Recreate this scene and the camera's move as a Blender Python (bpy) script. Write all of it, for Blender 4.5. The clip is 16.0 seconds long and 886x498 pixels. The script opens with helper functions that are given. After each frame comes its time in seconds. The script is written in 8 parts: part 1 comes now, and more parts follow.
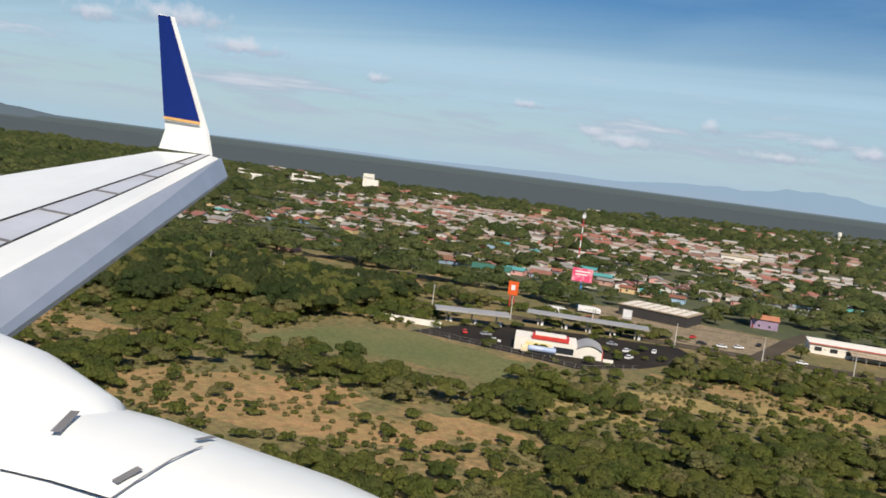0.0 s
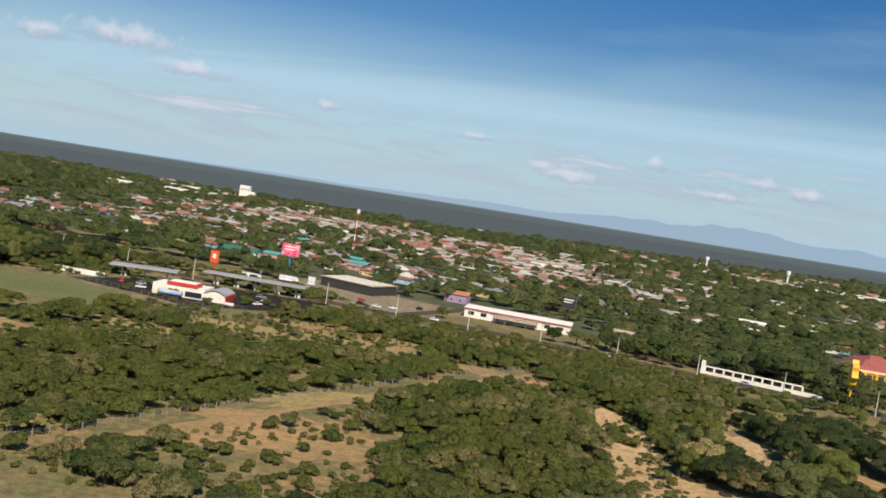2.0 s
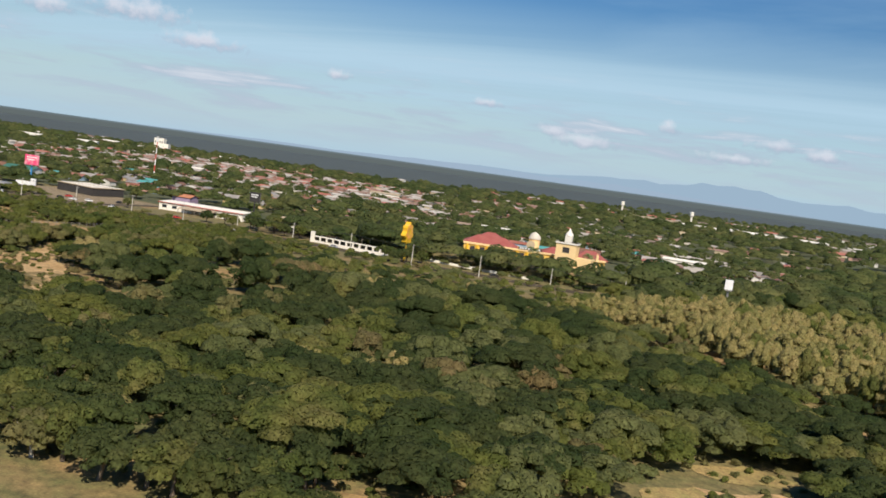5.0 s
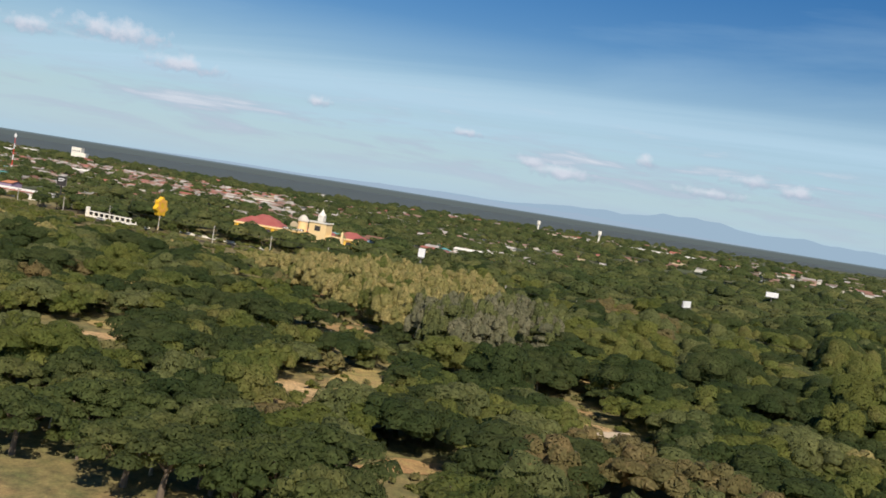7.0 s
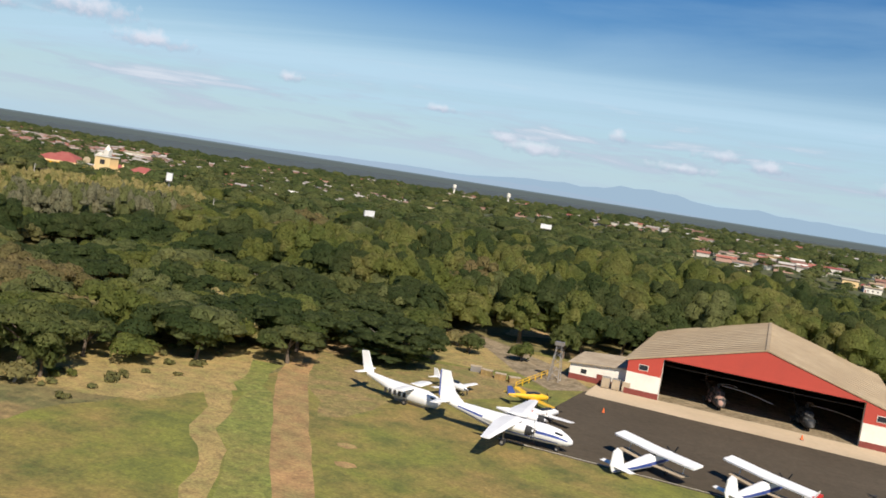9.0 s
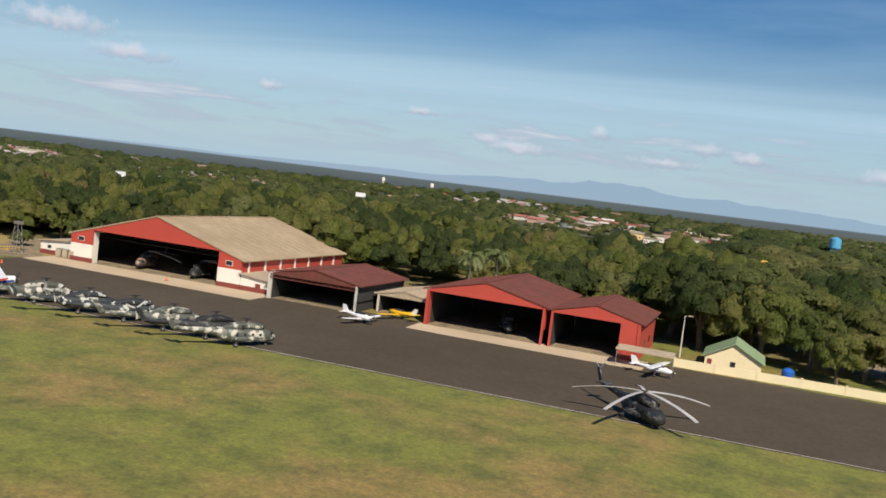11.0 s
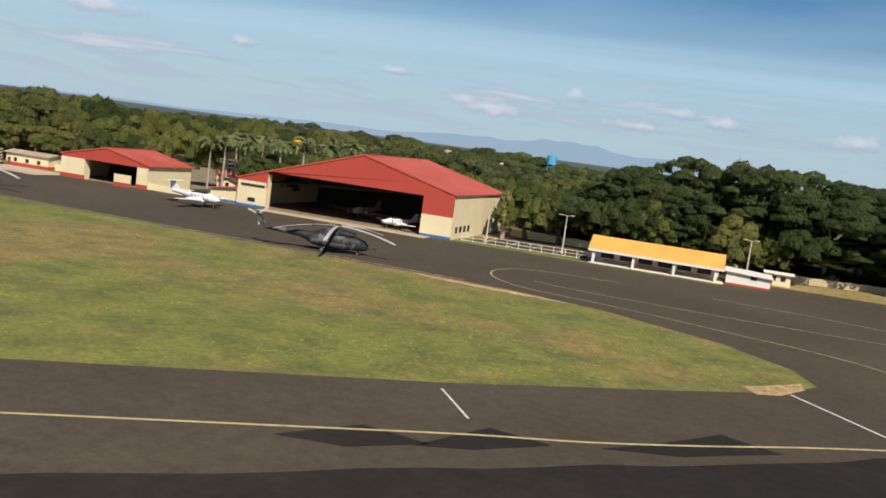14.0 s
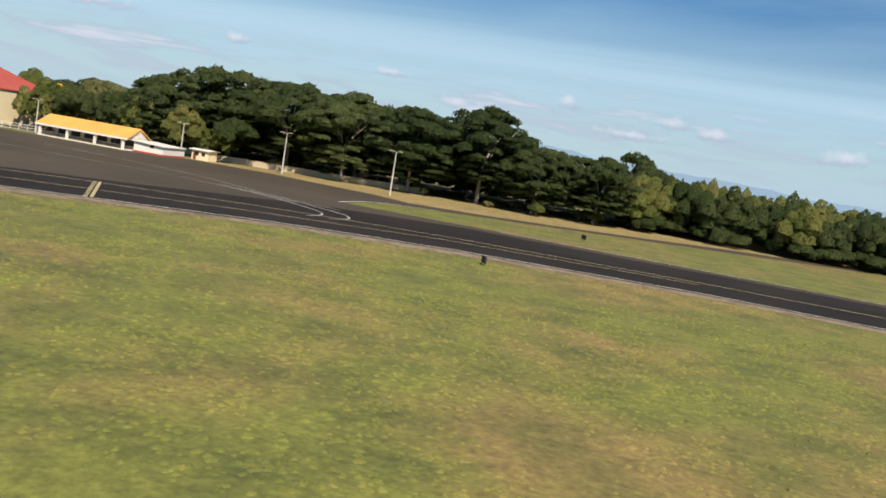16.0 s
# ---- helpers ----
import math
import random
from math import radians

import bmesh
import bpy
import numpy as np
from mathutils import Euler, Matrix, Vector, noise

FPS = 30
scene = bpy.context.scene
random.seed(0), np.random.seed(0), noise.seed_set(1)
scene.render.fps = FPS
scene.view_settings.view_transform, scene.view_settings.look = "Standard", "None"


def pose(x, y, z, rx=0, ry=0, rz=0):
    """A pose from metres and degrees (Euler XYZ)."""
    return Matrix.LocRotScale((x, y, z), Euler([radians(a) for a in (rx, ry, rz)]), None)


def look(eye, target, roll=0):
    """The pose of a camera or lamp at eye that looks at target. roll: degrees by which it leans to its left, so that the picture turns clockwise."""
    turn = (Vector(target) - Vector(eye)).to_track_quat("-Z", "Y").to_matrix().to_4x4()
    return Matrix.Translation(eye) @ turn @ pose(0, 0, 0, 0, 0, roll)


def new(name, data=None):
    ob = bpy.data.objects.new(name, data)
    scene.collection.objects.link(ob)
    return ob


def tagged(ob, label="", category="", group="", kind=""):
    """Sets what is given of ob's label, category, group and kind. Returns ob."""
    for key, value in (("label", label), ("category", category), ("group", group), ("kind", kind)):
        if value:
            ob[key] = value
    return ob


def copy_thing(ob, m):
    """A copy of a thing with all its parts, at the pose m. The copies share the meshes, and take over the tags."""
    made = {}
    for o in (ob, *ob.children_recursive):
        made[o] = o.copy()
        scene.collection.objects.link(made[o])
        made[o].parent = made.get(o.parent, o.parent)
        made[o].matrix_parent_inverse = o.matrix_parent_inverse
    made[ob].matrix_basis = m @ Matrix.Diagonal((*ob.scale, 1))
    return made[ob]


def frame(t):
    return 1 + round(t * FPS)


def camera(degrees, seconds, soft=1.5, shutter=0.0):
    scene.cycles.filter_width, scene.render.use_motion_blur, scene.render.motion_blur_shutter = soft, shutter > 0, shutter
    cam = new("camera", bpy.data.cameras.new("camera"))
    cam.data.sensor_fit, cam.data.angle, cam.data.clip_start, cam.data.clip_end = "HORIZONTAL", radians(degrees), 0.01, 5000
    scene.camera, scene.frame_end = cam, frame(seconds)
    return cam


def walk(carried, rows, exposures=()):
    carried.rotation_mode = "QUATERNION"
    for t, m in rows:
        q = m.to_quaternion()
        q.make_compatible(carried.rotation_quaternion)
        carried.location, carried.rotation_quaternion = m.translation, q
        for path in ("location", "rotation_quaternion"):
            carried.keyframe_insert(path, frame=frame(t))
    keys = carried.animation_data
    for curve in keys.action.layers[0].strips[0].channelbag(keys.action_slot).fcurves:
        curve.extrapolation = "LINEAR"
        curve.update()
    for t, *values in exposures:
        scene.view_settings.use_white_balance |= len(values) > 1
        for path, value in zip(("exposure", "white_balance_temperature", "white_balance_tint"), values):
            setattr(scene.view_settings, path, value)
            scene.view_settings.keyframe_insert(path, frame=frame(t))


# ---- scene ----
import collections

S = 0.556
cam = camera(52.76, 16.0, 1.7, 0.0)
# seconds, place, then heading, tilt and lean in degrees
ROWS = [
    (0, 0.74, -0.70, 34.33, 25.96, -5.46, 7.43),
    (0.5, 20.11, -0.61, 33.60, 25.67, -6.93, 6.58),
    (1, 39.49, -0.53, 32.87, 24.47, -6.50, 7.32),
    (1.5, 58.87, -0.46, 32.14, 23.44, -4.58, 8.39),
    (2, 78.26, -0.39, 31.42, 22.85, -3.09, 9.03),
    (2.5, 97.65, -0.33, 30.69, 22.56, -2.97, 8.97),
    (3, 117.05, -0.27, 29.96, 23.04, -3.93, 8.42),
    (3.2, 124.81, -0.25, 29.67, 23.34, -4.45, 8.24),
    (5.3, 206.36, -0.08, 26.63, 23.44, -5.24, 7.87),
    (5.5, 214.13, -0.07, 26.34, 23.43, -4.47, 7.89),
    (6, 233.57, -0.04, 25.61, 22.99, -3.93, 8.33),
    (6.5, 253.01, -0.02, 24.79, 22.57, -3.70, 8.78),
    (7, 272.45, -0.01, 23.96, 22.22, -3.22, 9.11),
    (7.5, 291.90, -0.00, 23.13, 21.52, -3.51, 9.38),
    (8, 311.36, -0.00, 22.31, 21.22, -2.86, 9.70),
    (8.5, 330.82, -0.00, 21.48, 21.19, -2.70, 9.62),
    (9, 350.29, -0.01, 20.66, 20.32, -4.48, 8.93),
    (9.5, 369.77, -0.02, 19.80, 20.16, -4.44, 8.07),
    (10, 389.25, -0.04, 18.94, 19.97, -3.53, 7.45),
    (10.2, 397.04, -0.05, 18.60, 19.97, -3.30, 7.25),
    (12.5, 486.73, -0.22, 13.83, 18.10, -6.71, 7.53),
    (13, 506.25, -0.27, 12.69, 17.92, -6.04, 8.34),
    (13.5, 525.77, -0.33, 11.72, 17.77, -6.25, 8.31),
    (14, 545.30, -0.39, 10.87, 17.51, -6.45, 7.69),
    (14.5, 564.83, -0.46, 9.79, 17.49, -5.21, 7.04),
    (15, 584.37, -0.53, 8.82, 17.33, -3.89, 7.30),
    (15.5, 603.91, -0.61, 7.85, 17.01, -4.77, 8.25),
    (16, 623.46, -0.70, 6.88, 16.80, -6.16, 9.36),
]
walk(cam, [(t, pose(x, y, z) @ pose(0, 0, 0, 0, 0, yaw) @ pose(0, 0, 0, 90 + tilt) @ pose(0, 0, 0, 0, 0, lean))
           for t, x, y, z, yaw, tilt, lean in ROWS],
     [(0, 0.22, 6620, 12), (3, 0.28, 6620, 12), (8, 0.30, 6620, 12), (9, 0.40, 6620, 12), (10, 0.28, 6620, 12), (12.5, 0.20, 6620, 12), (14.5, 0.22, 6620, 12), (16, 0.36, 6620, 12)])

# ---- size of the place: the plan below is laid out in survey units, S metres each ----
rng = np.random.default_rng(7)
rnd = random.Random(11)

# ---- world, sun ----
SUN_AZ, SUN_EL = radians(-54), radians(45)     # from ahead of the flight and behind the viewer
sun_way = Vector((math.cos(SUN_AZ) * math.cos(SUN_EL), math.sin(SUN_AZ) * math.cos(SUN_EL), math.sin(SUN_EL)))
lamp = new("sun", bpy.data.lights.new("sun", "SUN"))
lamp.data.energy, lamp.data.angle, lamp.data.color = 4.8, radians(0.5), (1.0, 0.93, 0.82)
lamp.matrix_world = look(sun_way * 100, (0, 0, 0))

world = bpy.data.worlds.new("world")
scene.world = world
world.use_nodes = True
wt = world.node_tree
wt.nodes.clear()


def wn(kind, **settings):
    n = wt.nodes.new(kind)
    for k, v in settings.items():
        n.inputs[k].default_value = v
    return n


def wmath(op, a, b=None, clamp=False):
    n = wt.nodes.new("ShaderNodeMath")
    n.operation, n.use_clamp = op, clamp
    for i, s in enumerate((a, b)):
        if s is None:
            continue
        if isinstance(s, (int, float)):
            n.inputs[i].default_value = s
        else:
            wt.links.new(s, n.inputs[i])
    return n.outputs[0]


sky = wt.nodes.new("ShaderNodeTexSky")
sky.sky_type, sky.sun_disc = "NISHITA", False
sky.sun_elevation, sky.sun_rotation = SUN_EL, math.pi / 2 - SUN_AZ
sky.air_density, sky.dust_density, sky.ozone_density = 1.15, 0.25, 2.6
coord = wt.nodes.new("ShaderNodeTexCoord")
split = wt.nodes.new("ShaderNodeSeparateXYZ")
wt.links.new(coord.outputs["Generated"], split.inputs[0])
X, Y, Z = split.outputs
flat = wmath("ADD", wmath("ABSOLUTE", Z), 0.06)
u, v = wmath("DIVIDE", X, flat), wmath("DIVIDE", Y, flat)      # plane of a high cloud layer


def cloud_noise(su, sv, scale, detail, lo, hi, top, shift=0.0):
    c = wt.nodes.new("ShaderNodeCombineXYZ")
    wt.links.new(wmath("MULTIPLY", u, su), c.inputs[0])
    wt.links.new(wmath("MULTIPLY", v, sv), c.inputs[1])
    c.inputs[2].default_value = shift
    n = wn("ShaderNodeTexNoise", Scale=scale, Detail=detail, Roughness=0.58, Distortion=0.4)
    wt.links.new(c.outputs[0], n.inputs["Vector"])
    r = wt.nodes.new("ShaderNodeMapRange")
    r.inputs["From Min"].default_value, r.inputs["From Max"].default_value, r.inputs["To Max"].default_value = lo, hi, top
    wt.links.new(n.outputs["Fac"], r.inputs["Value"])
    return r.outputs[0]


def puff(az, el, wide, high):
    """A small cumulus at a heading (degrees left of the y axis) and height above the horizon."""
    a = wmath("ARCTAN2", wmath("MULTIPLY", X, -1.0), Y)
    e = wmath("ARCSINE", Z)
    da = wmath("DIVIDE", wmath("SUBTRACT", a, radians(az)), radians(wide))
    de = wmath("DIVIDE", wmath("SUBTRACT", e, radians(el)), radians(high))
    d = wmath("SQRT", wmath("ADD", wmath("MULTIPLY", da, da), wmath("MULTIPLY", de, de)))
    n = wn("ShaderNodeTexNoise", Scale=70.0, Detail=5.0, Roughness=0.6)
    wt.links.new(coord.outputs["Generated"], n.inputs["Vector"])
    d = wmath("SUBTRACT", d, wmath("MULTIPLY", wmath("SUBTRACT", n.outputs["Fac"], 0.5), 2.4))
    return wmath("MULTIPLY", wmath("SUBTRACT", 1.0, d), 1.1, True)


streaks = cloud_noise(0.45, 0.8, 0.34, 8.0, 0.50, 0.74, 0.5, 3.1)
veil = cloud_noise(0.5, 1.0, 0.16, 4.0, 0.48, 0.74, 0.30, 8.4)
low = wt.nodes.new("ShaderNodeMapRange")
low.inputs["From Min"].default_value, low.inputs["From Max"].default_value = 0.0, 0.19
low.inputs["To Min"].default_value, low.inputs["To Max"].default_value = 0.92, 0.0
wt.links.new(Z, low.inputs["Value"])
puffs = shades = None
for one in ((10.5, 4.35, 0.7, 0.42), (15.6, 2.85, 2.2, 0.42), (17.6, 3.2, 1.0, 0.4), (6.5, 2.9, 2.0, 0.3), (4.2, 4.0, 1.6, 0.4), (1.5, 3.7, 1.3, 0.4),
            (44.0, 6.8, 3.2, 0.7), (40.0, 5.6, 2.2, 0.5), (48.5, 6.2, 1.6, 0.5), (-6.2, 3.4, 1.4, 0.5), (22.0, 4.4, 0.9, 0.28), (31.5, 4.8, 0.8, 0.3)):
    b = puff(*one)
    puffs = b if puffs is None else wmath("MAXIMUM", puffs, b)
    g = puff(one[0] - 0.1, one[1] - 0.55 * one[3], one[2] * 1.15, one[3] * 0.8)
    shades = g if shades is None else wmath("MAXIMUM", shades, g)
elev = wmath("ARCSINE", Z)
belt = wmath("DIVIDE", wmath("SUBTRACT", elev, radians(5.6)), radians(2.6))
belt = wmath("POWER", 2.718, wmath("MULTIPLY", wmath("MULTIPLY", belt, belt), -1.0))
belt = wmath("MULTIPLY", belt, cloud_noise(0.10, 0.9, 0.9, 7.0, 0.34, 0.62, 0.9, 5.5))
thin = wmath("MAXIMUM", wmath("MAXIMUM", streaks, veil), belt)
mix1 = wt.nodes.new("ShaderNodeMix")
mix1.data_type = "RGBA"
mix1.inputs["B"].default_value = (5.1, 7.35, 8.9, 1)
wt.links.new(thin, mix1.inputs["Factor"])
deep = wt.nodes.new("ShaderNodeHueSaturation")
deep.inputs["Saturation"].default_value = 1.5
deep.inputs["Hue"].default_value = 0.511
deep.inputs["Value"].default_value = 0.83
wt.links.new(sky.outputs[0], deep.inputs["Color"])
wt.links.new(deep.outputs[0], mix1.inputs["A"])
mix2 = wt.nodes.new("ShaderNodeMix")
mix2.data_type = "RGBA"
mix2.inputs["B"].default_value = (7.6, 8.1, 9.0, 1)
wt.links.new(wmath("MULTIPLY", puffs, 0.7), mix2.inputs["Factor"])
haze = wt.nodes.new("ShaderNodeMix")
haze.data_type = "RGBA"
haze.inputs["B"].default_value = (4.35, 6.4, 8.0, 1)
wt.links.new(low.outputs[0], haze.inputs["Factor"])
wt.links.new(mix1.outputs["Result"], haze.inputs["A"])
heading = wmath("ARCTAN2", X, Y)
bank_at = wt.nodes.new("ShaderNodeCombineXYZ")
wt.links.new(wmath("MULTIPLY", heading, 5.0), bank_at.inputs[0])
wt.links.new(wmath("MULTIPLY", elev, 42.0), bank_at.inputs[1])
bank_noise = wn("ShaderNodeTexNoise", Scale=1.3, Detail=7.0, Roughness=0.6, Distortion=0.3)
wt.links.new(bank_at.outputs[0], bank_noise.inputs["Vector"])


def cloud_bank(mid, wide, lo, hi, top):
    """Long flat clouds low over the horizon, round an elevation in degrees."""
    k = wmath("DIVIDE", wmath("SUBTRACT", elev, radians(mid)), radians(wide))
    k = wmath("POWER", 2.718, wmath("MULTIPLY", wmath("MULTIPLY", k, k), -1.0))
    r = wt.nodes.new("ShaderNodeMapRange")
    r.inputs["From Min"].default_value, r.inputs["From Max"].default_value, r.inputs["To Max"].default_value = lo, hi, top
    wt.links.new(bank_noise.outputs["Fac"], r.inputs["Value"])
    return wmath("MULTIPLY", k, r.outputs[0])


last = haze.outputs["Result"]
for amount, tone in ((cloud_bank(3.0, 2.0, 0.46, 0.60, 0.75), (4.5, 5.4, 6.8, 1)), (cloud_bank(4.2, 1.6, 0.56, 0.68, 0.8), (7.4, 8.0, 8.8, 1))):
    m_ = wt.nodes.new("ShaderNodeMix")
    m_.data_type = "RGBA"
    m_.inputs["B"].default_value = tone
    wt.links.new(amount, m_.inputs["Factor"])
    wt.links.new(last, m_.inputs["A"])
    last = m_.outputs["Result"]
under = wt.nodes.new("ShaderNodeMix")
under.data_type = "RGBA"
under.inputs["B"].default_value = (3.9, 4.7, 6.1, 1)
wt.links.new(wmath("MULTIPLY", shades, 0.75), under.inputs["Factor"])
wt.links.new(last, under.inputs["A"])
wt.links.new(under.outputs["Result"], mix2.inputs["A"])
ground_glow = wt.nodes.new("ShaderNodeMix")
ground_glow.data_type = "RGBA"
ground_glow.inputs["B"].default_value = (0.9, 1.0, 0.8, 1)
wt.links.new(wmath("LESS_THAN", Z, -0.03), ground_glow.inputs["Factor"])
wt.links.new(mix2.outputs["Result"], ground_glow.inputs["A"])
bg = wt.nodes.new("ShaderNodeBackground")
bg.inputs["Strength"].default_value = 0.078
wt.links.new(ground_glow.outputs["Result"], bg.inputs["Color"])
wo = wt.nodes.new("ShaderNodeOutputWorld")
wt.links.new(bg.outputs[0], wo.inputs[0])


# ---- materials ----
def mat(name, a, b=None, rough=0.7, metal=0.0, coarse=0.3, fine=4.0, bump=0.15, spread=0.5, third=None, vary=0.0, island=0.0, leafy=0.0, contrast=(0.35, 0.68), world_space=False, grain=0.0, grain_scale=2.2, tatter=2.6, fleck=0.0):
    """A surface of colour a, mottled towards b (coarse) and third (fine), in survey-unit scales; vary: by object; island: by piece."""
    m = bpy.data.materials.new(name)
    m.use_nodes = True
    t = m.node_tree
    p = t.nodes["Principled BSDF"]
    p.inputs["Roughness"].default_value, p.inputs["Metallic"].default_value = rough, metal
    if name in ("asphalt", "tarmac", "gravel", "water"):
        p.inputs["Specular IOR Level"].default_value = 0.15
    b = b or tuple(c * 0.75 for c in a)
    third = third or tuple((x + y) * 0.5 * 0.8 for x, y in zip(a, b))
    if world_space:
        src = t.nodes.new("ShaderNodeNewGeometry").outputs["Position"]
    else:
        src = t.nodes.new("ShaderNodeTexCoord").outputs["Object"]

    def noise_tex(scale, detail):
        n = t.nodes.new("ShaderNodeTexNoise")
        n.inputs["Scale"].default_value, n.inputs["Detail"].default_value, n.inputs["Roughness"].default_value = scale / S, detail, 0.6
        t.links.new(src, n.inputs["Vector"])
        return n.outputs["Fac"]

    def mapped(fac, lo, hi, top=1.0):
        r = t.nodes.new("ShaderNodeMapRange")
        r.inputs["From Min"].default_value, r.inputs["From Max"].default_value, r.inputs["To Max"].default_value = lo, hi, top
        t.links.new(fac, r.inputs["Value"])
        return r.outputs[0]

    def mix(fac, ca, cb):
        n = t.nodes.new("ShaderNodeMix")
        n.data_type = "RGBA"
        t.links.new(fac, n.inputs["Factor"])
        for key, c in (("A", ca), ("B", cb)):
            if isinstance(c, tuple):
                n.inputs[key].default_value = (*c, 1)
            else:
                t.links.new(c, n.inputs[key])
        return n.outputs["Result"]

    if leafy and not grain:
        grain, grain_scale = 0.42, tatter * 0.7
    c1, c2 = noise_tex(coarse, 5.0), noise_tex(fine, 4.0)
    col = mix(mapped(c1, contrast[0], contrast[1]), a, b)
    col = mix(mapped(c2, 0.42, 0.75, spread), col, third)
    for grain, grain_scale in ((grain, grain_scale), (fleck, 2.4)):
        if not grain:
            continue
        h = t.nodes.new("ShaderNodeHueSaturation")
        r = t.nodes.new("ShaderNodeMapRange")
        r.inputs["From Min"].default_value, r.inputs["From Max"].default_value = 0.3, 0.7
        r.inputs["To Min"].default_value, r.inputs["To Max"].default_value = 1 - grain, 1 + grain
        t.links.new(noise_tex(grain_scale, 9.0), r.inputs["Value"])
        t.links.new(r.outputs[0], h.inputs["Value"])
        t.links.new(col, h.inputs["Color"])
        col = h.outputs["Color"]
    for amount, source in ((vary, "obj"), (island, "isl")):
        if amount:
            if source == "obj":
                r = t.nodes.new("ShaderNodeObjectInfo").outputs["Random"]
            else:
                r = t.nodes.new("ShaderNodeNewGeometry").outputs["Random Per Island"]
            h = t.nodes.new("ShaderNodeHueSaturation")
            t.links.new(mapped(r, 0, 1, 2 * amount), h.inputs["Value"])
            add = t.nodes.new("ShaderNodeMath")
            add.inputs[1].default_value = 1 - amount
            t.links.new(mapped(r, 0, 1, 2 * amount), add.inputs[0])
            t.links.new(add.outputs[0], h.inputs["Value"])
            hue = t.nodes.new("ShaderNodeMath")
            hue.operation = "MULTIPLY_ADD"
            hue.inputs[1].default_value, hue.inputs[2].default_value = -0.06 * amount * 2, 0.5 + 0.06 * amount
            t.links.new(r, hue.inputs[0])
            t.links.new(hue.outputs[0], h.inputs["Hue"])
            t.links.new(col, h.inputs["Color"])
            col = h.outputs["Color"]
    t.links.new(col, p.inputs["Base Color"])
    if bump:
        bp = t.nodes.new("ShaderNodeBump")
        bp.inputs["Strength"].default_value, bp.inputs["Distance"].default_value = bump, 0.08
        t.links.new(c2, bp.inputs["Height"])
        t.links.new(bp.outputs[0], p.inputs["Normal"])
    if leafy:
        lb = t.nodes.new("ShaderNodeBump")
        lb.inputs["Strength"].default_value, lb.inputs["Distance"].default_value = 0.75, 0.3
        t.links.new(noise_tex(tatter * 0.6, 6.0), lb.inputs["Height"])
        t.links.new(lb.outputs[0], p.inputs["Normal"])
        out = next(n for n in t.nodes if n.type == "OUTPUT_MATERIAL")
        tr = t.nodes.new("ShaderNodeBsdfTranslucent")
        t.links.new(col, tr.inputs["Color"])
        ms = t.nodes.new("ShaderNodeMixShader")
        ms.inputs[0].default_value = leafy
        t.links.new(p.outputs[0], ms.inputs[1])
        t.links.new(tr.outputs[0], ms.inputs[2])
        gap = t.nodes.new("ShaderNodeMath")
        gap.operation, gap.inputs[1].default_value = "GREATER_THAN", 0.56
        t.links.new(noise_tex(tatter, 3.0), gap.inputs[0])
        clear = t.nodes.new("ShaderNodeBsdfTransparent")
        leaf = t.nodes.new("ShaderNodeMixShader")
        t.links.new(gap.outputs[0], leaf.inputs[0])
        t.links.new(ms.outputs[0], leaf.inputs[1])
        t.links.new(clear.outputs[0], leaf.inputs[2])
        t.links.new(leaf.outputs[0], out.inputs["Surface"])
        p.inputs["Specular IOR Level"].default_value = 0.2
    return m


def camo(name, pale, mid, dark):
    m = bpy.data.materials.new(name)
    m.use_nodes = True
    t = m.node_tree
    p = t.nodes["Principled BSDF"]
    p.inputs["Roughness"].default_value = 0.65
    tc = t.nodes.new("ShaderNodeTexCoord")
    oi = t.nodes.new("ShaderNodeObjectInfo")
    ad = t.nodes.new("ShaderNodeVectorMath")
    sc = t.nodes.new("ShaderNodeMath")
    sc.operation = "MULTIPLY"
    sc.inputs[1].default_value = 40.0
    t.links.new(oi.outputs["Random"], sc.inputs[0])
    t.links.new(tc.outputs["Object"], ad.inputs[0])
    t.links.new(sc.outputs[0], ad.inputs[1])
    n = t.nodes.new("ShaderNodeTexNoise")
    n.inputs["Scale"].default_value, n.inputs["Detail"].default_value = 0.75 / S, 3.0
    t.links.new(ad.outputs[0], n.inputs["Vector"])
    r = t.nodes.new("ShaderNodeValToRGB")
    r.color_ramp.interpolation = "CONSTANT"
    r.color_ramp.elements[0].color = (*dark, 1)
    r.color_ramp.elements[1].position, r.color_ramp.elements[1].color = 0.50, (*mid, 1)
    e = r.color_ramp.elements.new(0.56)
    e.color = (*pale, 1)
    t.links.new(n.outputs["Fac"], r.inputs[0])
    t.links.new(r.outputs[0], p.inputs["Base Color"])
    return m


GRASS = mat("grass", (0.168, 0.170, 0.027), (0.235, 0.165, 0.046), 0.9, coarse=0.034, fine=0.17, third=(0.080, 0.092, 0.017), spread=1.0, bump=0.5, contrast=(0.45, 0.60), world_space=True, grain=0.26, grain_scale=0.9, fleck=0.30)
HOLLOW = mat("hollow_grass", (0.092, 0.102, 0.024), (0.15, 0.130, 0.04), 0.95, coarse=0.5, fine=1.5, bump=0.5, world_space=True, grain=0.3, grain_scale=1.5)
BLADES = mat("grass_blades", (0.178, 0.182, 0.029), (0.250, 0.180, 0.050), 0.9, coarse=0.034, fine=0.17, third=(0.095, 0.108, 0.019), spread=0.9, bump=0.0, contrast=(0.44, 0.64), world_space=True, island=0.16, grain=0.2, grain_scale=2.0)
